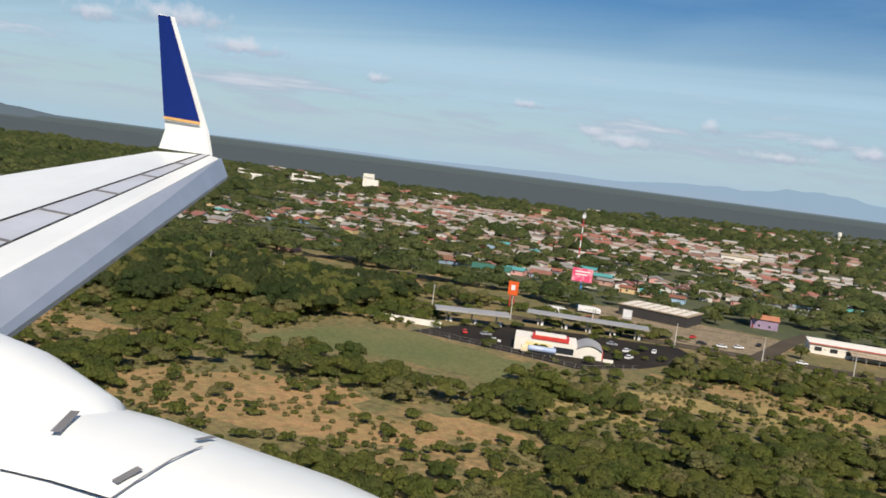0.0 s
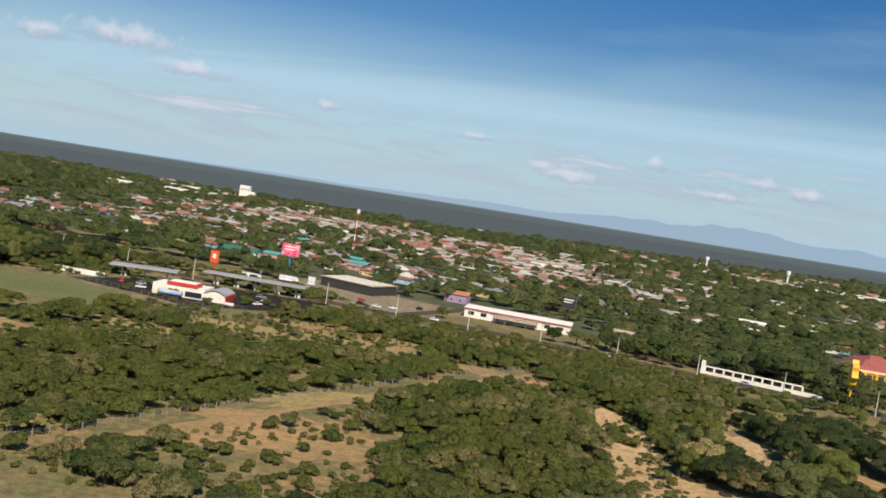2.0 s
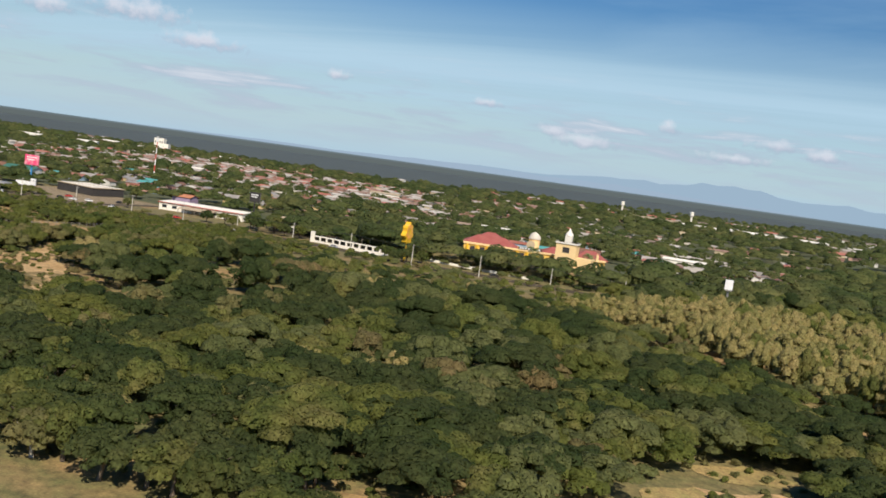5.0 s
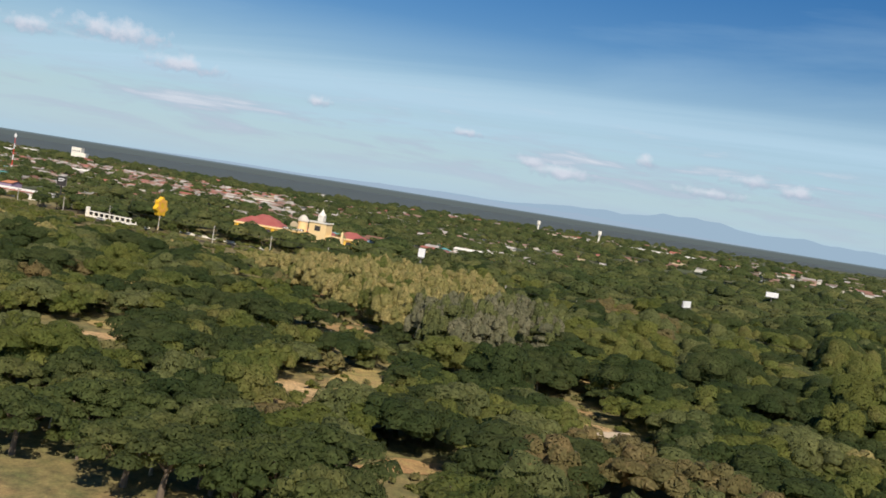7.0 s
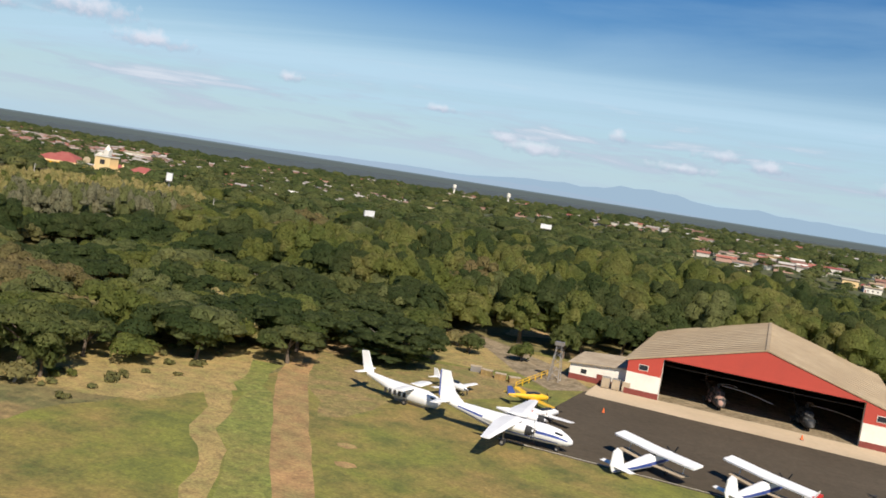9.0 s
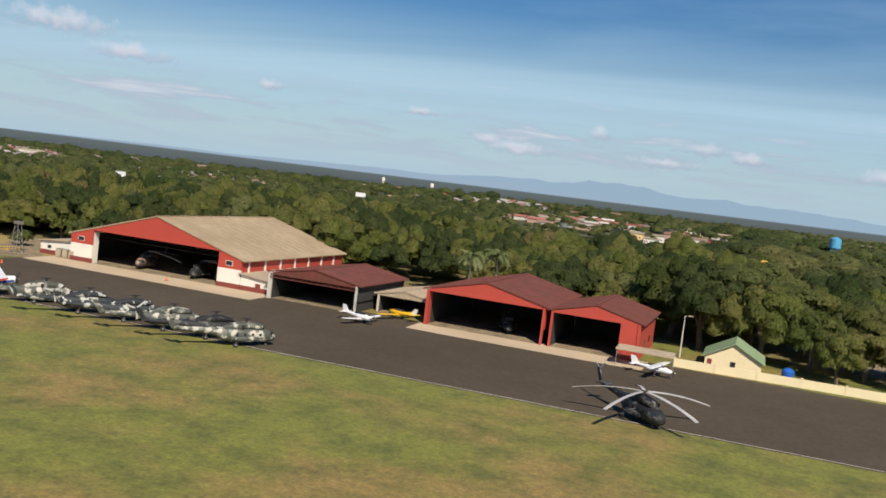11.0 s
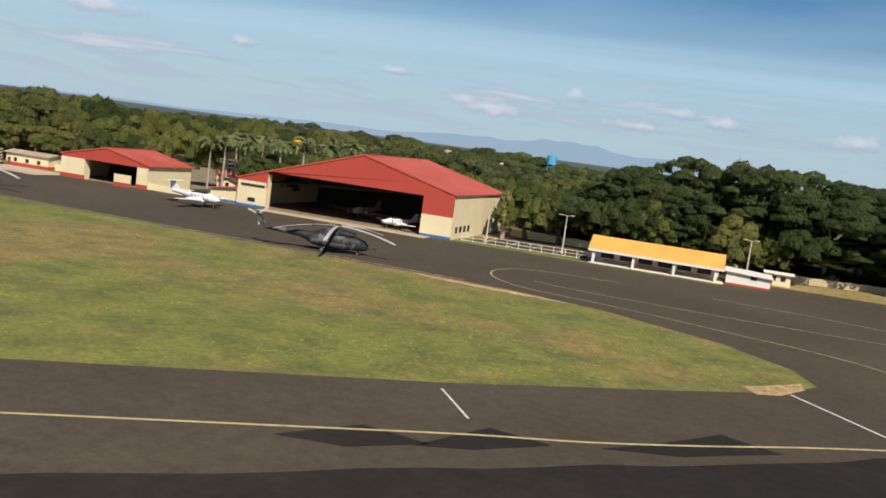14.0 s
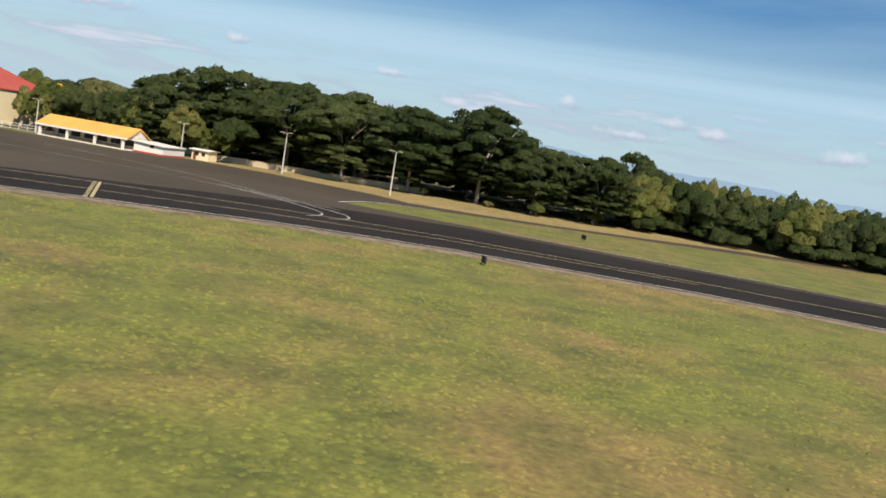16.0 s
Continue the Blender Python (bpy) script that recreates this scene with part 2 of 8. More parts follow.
FRESH_GRASS = mat("fresh_grass", (0.165, 0.185, 0.035), (0.215, 0.180, 0.045), 0.9, coarse=0.1, fine=0.3, third=(0.11, 0.13, 0.022), spread=0.9, bump=0.6, world_space=True, grain=0.4, grain_scale=0.9, fleck=0.4)
DRY_GRASS = mat("dry_grass", (0.225, 0.165, 0.055), (0.128, 0.135, 0.030), 0.95, coarse=0.05, fine=0.25, third=(0.290, 0.175, 0.075), spread=0.8, bump=0.6, world_space=True, grain=0.4, grain_scale=0.8, fleck=0.4)
SCRUB = mat("scrub_ground", (0.172, 0.133, 0.047), (0.290, 0.180, 0.072), 0.95, coarse=0.022, fine=0.14, third=(0.085, 0.098, 0.028), spread=1.0, bump=0.6, contrast=(0.50, 0.66), world_space=True, grain=0.45, grain_scale=0.5, fleck=0.3)
STRAW = mat("straw", (0.36, 0.245, 0.09), (0.26, 0.19, 0.062), 0.95, coarse=0.05, fine=0.3, third=(0.17, 0.16, 0.045), spread=0.9, bump=0.5, world_space=True, grain=0.4, grain_scale=0.6, fleck=0.3)
SOIL = mat("soil", (0.38, 0.215, 0.088), (0.25, 0.165, 0.06), 0.95, coarse=0.045, fine=0.25, third=(0.17, 0.15, 0.05), spread=0.85, bump=0.5, world_space=True, grain=0.4, grain_scale=0.5, fleck=0.3)
SAND = mat("sand", (0.52, 0.35, 0.17), (0.38, 0.23, 0.095), 0.95, coarse=0.06, fine=0.4, third=(0.24, 0.18, 0.07), spread=0.8, bump=0.5, world_space=True, grain=0.3, grain_scale=0.6, fleck=0.3)
FIELD = mat("field", (0.105, 0.120, 0.032), (0.150, 0.140, 0.045), 0.95, coarse=0.03, fine=0.2, third=(0.08, 0.10, 0.026), world_space=True, grain=0.25, grain_scale=0.6, fleck=0.3)
ASPHALT = mat("asphalt", (0.070, 0.055, 0.036), (0.092, 0.073, 0.049), 0.9, coarse=0.03, fine=0.25, spread=0.5, bump=0.1, world_space=True, grain=0.14, grain_scale=0.8, fleck=0.12)
TARMAC = mat("tarmac", (0.020, 0.0165, 0.012), (0.038, 0.031, 0.022), 0.85, coarse=0.03, fine=0.3, spread=0.6, bump=0.1, world_space=True, grain=0.2, grain_scale=0.8, fleck=0.12)
CONCRETE = mat("concrete", (0.54, 0.42, 0.27), (0.45, 0.35, 0.22), 0.9, coarse=0.08, fine=1.0, world_space=True)
GRAVEL = mat("gravel", (0.25, 0.19, 0.115), (0.150, 0.116, 0.068), 0.95, coarse=0.22, fine=0.7, third=(0.33, 0.27, 0.175), spread=0.8, bump=0.5, world_space=True, contrast=(0.45, 0.6), grain=0.3, grain_scale=1.5)
LINE_W = mat("line_white", (0.74, 0.70, 0.62), (0.55, 0.51, 0.43), 0.8, coarse=0.3, fine=1.5, bump=0.0, spread=0.6, third=(0.30, 0.27, 0.22), world_space=True)
LINE_Y = mat("line_yellow", (0.60, 0.47, 0.20), (0.44, 0.36, 0.18), 0.8, coarse=0.3, fine=1.5, bump=0.0, spread=0.7, third=(0.24, 0.19, 0.11), world_space=True)
UNDERGROWTH = mat("undergrowth", (0.060, 0.072, 0.024), (0.105, 0.095, 0.040), 0.95, coarse=0.012, fine=0.1, third=(0.040, 0.056, 0.018), spread=0.9, bump=0.6, world_space=True, grain=0.4, grain_scale=0.4)
WATER = mat("water", (0.072, 0.082, 0.070), (0.082, 0.090, 0.076), 0.6, coarse=0.004, fine=0.03, bump=0.0, world_space=True)
CREAM = mat("cream_wall", (0.78, 0.66, 0.40), (0.72, 0.60, 0.37), 0.85, coarse=0.25, fine=2.5, spread=0.25)
WHITE_WALL = mat("white_wall", (0.80, 0.75, 0.64), (0.70, 0.65, 0.55), 0.85, coarse=0.25, fine=2.5, spread=0.3)
RED_WALL = mat("red_wall", (0.46, 0.060, 0.036), (0.40, 0.055, 0.034), 0.75, coarse=0.2, fine=2.0, spread=0.3)
RED_ROOF = mat("red_roof", (0.42, 0.066, 0.037), (0.50, 0.115, 0.070), 0.6, coarse=0.12, fine=1.0, spread=0.35)
DARKRED_ROOF = mat("dark_red_roof", (0.150, 0.036, 0.024), (0.105, 0.032, 0.022), 0.95, coarse=0.2, fine=0.8, third=(0.19, 0.075, 0.045), spread=0.6)
DARKRED_WALL = mat("brown_red_paint", (0.23, 0.05, 0.035), None, 0.8)
TAN_ROOF = mat("tan_roof", (0.34, 0.25, 0.145), (0.43, 0.33, 0.20), 0.75, coarse=0.1, fine=0.6, third=(0.27, 0.20, 0.12), spread=0.7)
GREY_ROOF = mat("grey_roof", (0.46, 0.37, 0.25), (0.35, 0.275, 0.18), 0.9, coarse=0.2, fine=1.0, third=(0.27, 0.19, 0.12), spread=0.6)
ORANGE_ROOF = mat("orange_roof", (0.80, 0.40, 0.085), (0.74, 0.34, 0.07), 0.6, coarse=0.25, fine=2.0, spread=0.3)
GREEN_ROOF = mat("green_roof", (0.22, 0.32, 0.16), (0.28, 0.36, 0.2), 0.6)
BLUE_BASE = mat("blue_base", (0.05, 0.16, 0.36), None, 0.8)
# near-black: interior shade painted onto surfaces, also truly black parts
DARK = mat("inner_shade_and_black", (0.03, 0.028, 0.026), (0.045, 0.04, 0.036), 0.9)
STEEL = mat("steel", (0.35, 0.34, 0.32), (0.26, 0.22, 0.18), 0.5, 0.5)
POLE = mat("pole_concrete", (0.62, 0.57, 0.48), None, 0.8)
GLASS = mat("window_glass", (0.03, 0.035, 0.04), None, 0.1, bump=0.0)
WHITE_PAINT = mat("white_paint", (0.80, 0.79, 0.76), (0.72, 0.71, 0.68), 0.4, coarse=0.4, fine=3, spread=0.2, bump=0.02)
BLUE_PAINT = mat("blue_paint", (0.05, 0.09, 0.32), None, 0.4, bump=0.02)
RED_PAINT = mat("red_paint", (0.62, 0.05, 0.035), None, 0.45, bump=0.02)
YELLOW_PAINT = mat("yellow_paint", (0.80, 0.47, 0.02), (0.70, 0.40, 0.02), 0.45, bump=0.02)
BLACK = mat("black_rubber", (0.02, 0.02, 0.02), None, 0.7)
BLADE = mat("rotor_blade", (0.52, 0.50, 0.46), (0.40, 0.38, 0.35), 0.45)
CAMO_PALE = camo("camo_pale", (0.48, 0.45, 0.37), (0.17, 0.17, 0.13), (0.07, 0.075, 0.06))
CAMO_DARK = camo("camo_dark", (0.42, 0.42, 0.36), (0.045, 0.05, 0.045), (0.022, 0.026, 0.028))
CAMO_RUST = camo("camo_rust", (0.34, 0.20, 0.15), (0.14, 0.11, 0.09), (0.06, 0.05, 0.045))
CAMO_GREY = camo("camo_grey", (0.10, 0.10, 0.092), (0.034, 0.034, 0.032), (0.014, 0.014, 0.014))
LINE_D = mat("line_dull", (0.60, 0.55, 0.44), (0.44, 0.39, 0.30), 0.8, coarse=0.3, fine=1.5, bump=0.0, spread=0.7, third=(0.18, 0.15, 0.11), world_space=True)
BARK = mat("bark", (0.16, 0.12, 0.085), (0.10, 0.075, 0.05), 0.95, coarse=1.5, fine=8)
PALE_BARK = mat("pale_bark", (0.42, 0.37, 0.29), (0.30, 0.25, 0.19), 0.95, coarse=1.5, fine=8)
LEAF = mat("leaf_green", (0.132, 0.162, 0.040), (0.203, 0.198, 0.060), 0.75, coarse=0.07, fine=0.35, third=(0.081, 0.120, 0.027), vary=0.3, island=0.15, leafy=0.6, bump=0.0, world_space=True, contrast=(0.42, 0.62))
LEAF_DARK = mat("leaf_dark", (0.100, 0.130, 0.039), (0.145, 0.160, 0.053), 0.75, coarse=0.07, fine=0.35, third=(0.070, 0.098, 0.029), vary=0.3, island=0.15, leafy=0.6, bump=0.0, world_space=True, contrast=(0.42, 0.62))
LEAF_RAIN = mat("leaf_rain", (0.105, 0.142, 0.050), (0.132, 0.163, 0.060), 0.75, coarse=0.09, fine=0.4, third=(0.082, 0.116, 0.040), vary=0.25, island=0.18, leafy=0.72, bump=0.0, world_space=True, tatter=2.2)
LEAF_BRIGHT = mat("leaf_bright", (0.160, 0.185, 0.041), (0.218, 0.218, 0.055), 0.75, coarse=0.07, fine=0.35, third=(0.100, 0.130, 0.028), vary=0.3, island=0.15, leafy=0.6, bump=0.0, world_space=True)
LEAF_OLIVE = mat("leaf_olive", (0.124, 0.149, 0.049), (0.155, 0.171, 0.061), 0.8, coarse=0.07, fine=0.35, third=(0.101, 0.111, 0.047), vary=0.3, island=0.15, leafy=0.55, bump=0.0, world_space=True)
LEAF_RUST = mat("leaf_rust", (0.140, 0.126, 0.046), (0.158, 0.124, 0.044), 0.8, coarse=0.07, fine=0.35, third=(0.098, 0.100, 0.037), vary=0.3, island=0.25, leafy=0.4, bump=0.0, world_space=True)
LEAF_PALE = mat("leaf_pale", (0.324, 0.286, 0.099), (0.356, 0.292, 0.113), 0.8, coarse=0.05, fine=0.5, third=(0.133, 0.158, 0.042), vary=0.25, island=0.2, leafy=0.45, bump=0.0, world_space=True)
PALM_LEAF = mat("palm_leaf", (0.105, 0.135, 0.040), (0.150, 0.165, 0.055), 0.6, coarse=0.2, fine=1.0, third=(0.075, 0.105, 0.028), vary=0.2, bump=0.0)
LEAF_GREY = mat("leaf_grey", (0.215, 0.205, 0.120), (0.250, 0.225, 0.130), 0.85, coarse=0.05, fine=0.5, third=(0.120, 0.122, 0.062), vary=0.25, island=0.2, leafy=0.4, bump=0.0, world_space=True)
LEAF_DRY = mat("leaf_dry", (0.242, 0.197, 0.074), (0.176, 0.183, 0.066), 0.85, coarse=0.05, fine=0.5, third=(0.133, 0.129, 0.053), vary=0.3, island=0.2, leafy=0.45, bump=0.0, world_space=True)
WOODS = mat("woods_leaf", (0.084, 0.112, 0.032), (0.142, 0.144, 0.050), 0.75, coarse=0.012, fine=0.08, third=(0.054, 0.084, 0.025), spread=0.85, island=0.3, leafy=0.5, bump=0.0, world_space=True, tatter=0.8)


# ---- building blocks ----
class Shape:
    """Corners and faces, in survey units, of one part."""
    def __init__(self):
        self.v, self.f = [], []

    def add(self, vs, fs):
        k = len(self.v)
        self.v += [tuple(p) for p in vs]
        self.f += [tuple(i + k for i in q) for q in fs]
        return self

    def box(self, x0, x1, y0, y1, z0, z1):
        return self.add([(x, y, z) for z in (z0, z1) for x, y in ((x0, y0), (x1, y0), (x1, y1), (x0, y1))],
                        [(3, 2, 1, 0), (4, 5, 6, 7), (0, 1, 5, 4), (1, 2, 6, 5), (2, 3, 7, 6), (3, 0, 4, 7)])

    def slab(self, pts, thick):
        """A plate on a list of corners (counter-clockwise from above), thick downwards."""
        n = len(pts)
        low = [(p[0], p[1], p[2] - thick) for p in pts]
        return self.add(list(pts) + low, [tuple(range(n)), tuple(range(2 * n - 1, n - 1, -1))] + [(i, i + n, (i + 1) % n + n, (i + 1) % n) for i in range(n)])

    def wall_poly(self, pts, y0, y1):
        """An upright plate: outline in x, z (counter-clockwise from the front), from y0 to y1."""
        n = len(pts)
        return self.add([(x, y0, z) for x, z in pts] + [(x, y1, z) for x, z in pts],
                        [tuple(range(n)), tuple(range(2 * n - 1, n - 1, -1))] + [(i, i + n, (i + 1) % n + n, (i + 1) % n) for i in range(n)])

    def loft(self, stations, n=14, squash=2.0):
        """A body along x: stations of (x, y, z, half width, half height)."""
        vs, fs = [], []
        for x, y, z, a, b in stations:
            for k in range(n):
                t = 2 * math.pi * k / n
                c, s = math.cos(t), math.sin(t)
                vs.append((x, y + a * math.copysign(abs(c) ** (2 / squash), c), z + b * math.copysign(abs(s) ** (2 / squash), s)))
        m = len(stations)
        for i in range(m - 1):
            for k in range(n):
                fs.append((i * n + k, (i + 1) * n + k, (i + 1) * n + (k + 1) % n, i * n + (k + 1) % n))
        fs += [tuple(range(n)), tuple(range(m * n - 1, (m - 1) * n - 1, -1))]
        return self.add(vs, fs)

    def wing(self, root, tip, croot, ctip, thick=0.13):
        """A wing panel from root to tip leading edges (x forward), with chords and a rounded section."""
        sec = ((0, 0), (-0.04, 0.5), (-0.28, 0.9), (-0.65, 0.5), (-1, 0.05), (-1, -0.05), (-0.5, -0.3), (-0.06, -0.3))
        vs = []
        for p, c in ((root, croot), (tip, ctip)):
            span = Vector(tip) - Vector(root)
            up = Vector((1, 0, 0)).cross(span)
            up = up.normalized() * (1 if up.z >= 0 or abs(up.z) < 0.2 else -1)
            for a, b in sec:
                vs.append(tuple(Vector(p) + Vector((a * c, 0, 0)) + up * (b * thick * c)))
        n = len(sec)
        return self.add(vs, [tuple(range(n)), tuple(range(2 * n - 1, n - 1, -1))] + [(i, (i + 1) % n, (i + 1) % n + n, i + n) for i in range(n)])

    def tube(self, path, radii, n=6):
        vs, fs = [], []
        for i, p in enumerate(path):
            a, b = Vector(path[max(i - 1, 0)]), Vector(path[min(i + 1, len(path) - 1)])
            d = (b - a).normalized()
            e = d.cross(Vector((0.3, 0.9, 0.25))).normalized()
            g = d.cross(e)
            for k in range(n):
                t = 2 * math.pi * k / n
                vs.append(tuple(Vector(p) + (e * math.cos(t) + g * math.sin(t)) * radii[i]))
        m = len(path)
        for i in range(m - 1):
            for k in range(n):
                fs.append((i * n + k, i * n + (k + 1) % n, (i + 1) * n + (k + 1) % n, (i + 1) * n + k))
        fs += [tuple(range(n - 1, -1, -1)), tuple(range((m - 1) * n, m * n))]
        return self.add(vs, fs)

    def disc(self, x, y, z, r, axis="x", w=0.2, n=14):
        """A short round drum about an axis."""
        ends = {"x": ((x - w / 2, y, z), (x + w / 2, y, z)), "y": ((x, y - w / 2, z), (x, y + w / 2, z)), "z": ((x, y, z - w / 2), (x, y, z + w / 2))}[axis]
        return self.tube(ends, (r, r), n)


def part(name, shape, material, parent=None, label="", smooth=False):
    me = bpy.data.meshes.new(name)
    me.from_pydata([(x * S, y * S, z * S) for x, y, z in shape.v], [], shape.f)
    me.materials.append(material)
    me.update()
    bm = bmesh.new()
    bm.from_mesh(me)
    bmesh.ops.recalc_face_normals(bm, faces=bm.faces)
    bm.to_mesh(me)
    bm.free()
    if smooth:
        me.shade_smooth()
        me.set_sharp_from_angle(angle=radians(38))
    ob = new(name, me)
    if parent:
        ob.parent = parent
    if label:
        ob["label"] = label
    return ob


def at(x, y, z=0.0, rz=0.0, rx=0.0, ry=0.0):
    return pose(x * S, y * S, z * S, rx, ry, rz)


def thing(name, label, category, x=0.0, y=0.0, z=0.0, rz=0.0, group="", kind=""):
    ob = new(name)
    ob.empty_display_size = 0.3
    ob.matrix_world = at(x, y, z, rz)
    return tagged(ob, label, category, group, kind)


def structure(name, shape, material, label="", category="", smooth=False):
    return tagged(part(name, shape, material, None, "", smooth), label, category, "", "structure")


def sheet(name, pts, z, material, label, category="ground", ragged=0.0):
    """A flat patch of ground with a worn, uneven edge."""
    out = []
    for (x0, y0), (x1, y1) in zip(pts, pts[1:] + pts[:1]):
        k = max(1, int(math.hypot(x1 - x0, y1 - y0) / 4)) if ragged else 1
        for i in range(k):
            x, y = x0 + (x1 - x0) * i / k, y0 + (y1 - y0) * i / k
            out.append((x + ragged * noise.noise((x * 0.11, y * 0.11, 1.7)) * 2, y + ragged * noise.noise((x * 0.11, y * 0.11, 9.2)) * 2, z))
    me = Shape().add(out, [tuple(range(len(out)))])
    ob = structure(name, me, material, label, category)
    bm = bmesh.new()
    bm.from_mesh(ob.data)
    bmesh.ops.triangulate(bm, faces=bm.faces)
    for f in bm.faces:
        if f.normal.z < 0:
            f.normal_flip()
    bm.to_mesh(ob.data)
    bm.free()
    return ob


def rounded(pts, n=4):
    """The points with n steps of a smooth curve between each two."""
    out = []
    for i in range(len(pts) - 1):
        p0, p1, p2, p3 = (Vector(pts[min(max(i + k, 0), len(pts) - 1)]) for k in (-1, 0, 1, 2))
        if (p2 - p1).length > 30:
            out.append(tuple(p1))
            continue
        if (p1 - p0).length > 30:
            p0 = p1 + (p1 - p2)
        if (p3 - p2).length > 30:
            p3 = p2 + (p2 - p1)
        for j in range(n):
            f = j / n
            out.append(tuple(0.5 * (2 * p1 + (p2 - p0) * f + (2 * p0 - 5 * p1 + 4 * p2 - p3) * f * f + (3 * p1 - p0 - 3 * p2 + p3) * f * f * f)))
    return out + [tuple(pts[-1])]


def stripe(name, pts, width, z, material, label, dash=0.0):
    """A painted line along a list of points, rounded at its bends."""
    sh = Shape()
    if len(pts) > 4 and not dash:
        pts = rounded(pts)
    for (x0, y0), (x1, y1) in zip(pts, pts[1:]):
        d = math.hypot(x1 - x0, y1 - y0)
        if d < 1e-6:
            continue
        nx, ny = -(y1 - y0) / d * width / 2, (x1 - x0) / d * width / 2
        steps = max(1, int(d / dash)) if dash else 1
        for i in range(steps):
            if dash and i % 2:
                continue
            a, b = i / steps, (i + 1) / steps
            xa, ya, xb, yb = x0 + (x1 - x0) * a, y0 + (y1 - y0) * a, x0 + (x1 - x0) * b, y0 + (y1 - y0) * b
            sh.add([(xa - nx, ya - ny, z), (xb - nx, yb - ny, z), (xb + nx, yb + ny, z), (xa + nx, ya + ny, z)], [(0, 1, 2, 3)])
    return structure(name, sh, material, label, "marking")


def height(x, y):
    """The land: flat by the airfield, gently rising under the town and the far settlements."""
    if y < 418:
        return 0.0
    a = 13 * math.exp(-((x - 690) / 190) ** 2 - ((y - 775) / 110) ** 2) + 16 * math.exp(-((x - 450) / 170) ** 2 - ((y - 1080) / 170) ** 2)
    k = min(1.0, max(0, (y - 440) / 650))
    b = 4 * k * k * (3 - 2 * k) * min(1, max(0, (320 - x) / 250)) * min(1, max(0, (1700 - y) / 400))
    e = 4 * min(1, max(0, (x - 120) / 50)) * min(1, max(0, (380 - x) / 60)) * min(1, max(0, (700 - y) / 100))
    return (a + b + e) * min(1, (y - 418) / 26)


xs = [-9000, -4000, -2400] + list(range(-1800, 1300, 30)) + [1500, 2200, 4000, 9000]
ys = [-3000, -600, 0, 400, 418, 431, 444] + list(range(465, 1750, 30)) + [1900, 2600, 5000, 9000]
land = Shape().add([(x, y, height(x, y)) for y in ys for x in xs], [(j * len(xs) + i, j * len(xs) + i + 1, (j + 1) * len(xs) + i + 1, (j + 1) * len(xs) + i) for j in range(len(ys) - 1) for i in range(len(xs) - 1)])
soil_sheet = structure("ground", land, SCRUB, "dry scrubland with straw-coloured grass and low weeds", "ground", True)
soil_sheet.data.materials.append(UNDERGROWTH)
for face in soil_sheet.data.polygons:
    face.material_index = 1 if face.center.y > 440 * S else 0
sheet("water", [(-8990, 1300), (-2500, 1500), (-900, 1500), (-600, 1700), (-400, 2200), (-150, 2700), (200, 3200), (505, 4200), (1300, 6000), (2200, 8990), (-8990, 8990)], 0.5, WATER, "wide grey-brown lake reaching the horizon", "lake")


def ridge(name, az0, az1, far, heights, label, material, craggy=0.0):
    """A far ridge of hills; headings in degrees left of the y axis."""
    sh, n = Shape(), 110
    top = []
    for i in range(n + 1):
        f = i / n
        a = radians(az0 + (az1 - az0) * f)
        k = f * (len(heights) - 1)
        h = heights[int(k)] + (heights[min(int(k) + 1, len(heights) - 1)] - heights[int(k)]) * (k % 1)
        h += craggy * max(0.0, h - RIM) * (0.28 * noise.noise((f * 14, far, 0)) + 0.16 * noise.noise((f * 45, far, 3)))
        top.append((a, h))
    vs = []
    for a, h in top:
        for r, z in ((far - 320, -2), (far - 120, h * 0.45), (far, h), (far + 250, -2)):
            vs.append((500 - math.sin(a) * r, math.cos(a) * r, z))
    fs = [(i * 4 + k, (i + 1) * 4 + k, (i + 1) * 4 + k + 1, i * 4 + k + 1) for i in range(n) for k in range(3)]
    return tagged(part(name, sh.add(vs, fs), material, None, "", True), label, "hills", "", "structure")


# backdrop surface: the haze tone is painted in as emission, base nearly black
def haze_glow(name, col):
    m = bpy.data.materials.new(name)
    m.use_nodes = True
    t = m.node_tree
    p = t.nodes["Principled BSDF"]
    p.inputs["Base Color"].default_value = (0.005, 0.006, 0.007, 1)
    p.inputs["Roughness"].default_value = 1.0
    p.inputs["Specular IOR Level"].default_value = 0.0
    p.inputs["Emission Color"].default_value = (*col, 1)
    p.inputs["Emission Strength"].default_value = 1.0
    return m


RIM = 43      # added rim: far edge raised to eye level for the horizon
# six strips glow paler with distance, a painted fade into haze
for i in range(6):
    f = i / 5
    ridge("backdrop", 95, -60, 6700 + 200 * i, [RIM * (0.66 + 0.34 * f)], "far reach of the lake, haze painted as glowing grey", haze_glow("lake_haze", (0.096 + 0.062 * f * f, 0.118 + 0.100 * f * f, 0.118 + 0.135 * f * f)))
# these ridges glow in flat haze tints, not in their own colour
ridge("backdrop", 36, -18, 8500, [RIM + h for h in (0, 20, 50, 60, 110, 165, 150, 120, 95, 60, 30)], "mountain range across the lake in painted blue haze", haze_glow("haze_blue", (0.262, 0.372, 0.478)), 1.0)
ridge("backdrop", 45, 1, 8000, [RIM + h for h in (0, 10, 22, 18, 40, 50, 44, 52, 30, 15, 0)], "lower hills before the range in painted pale blue haze", haze_glow("haze_pale", (0.275, 0.37, 0.475)), 1.0)
ridge("backdrop", 64, 51, 6800, [20, 70, 95, 65, 20], "headland in the lake in painted dark haze", haze_glow("haze_dark", (0.12, 0.155, 0.18)), 1.0)

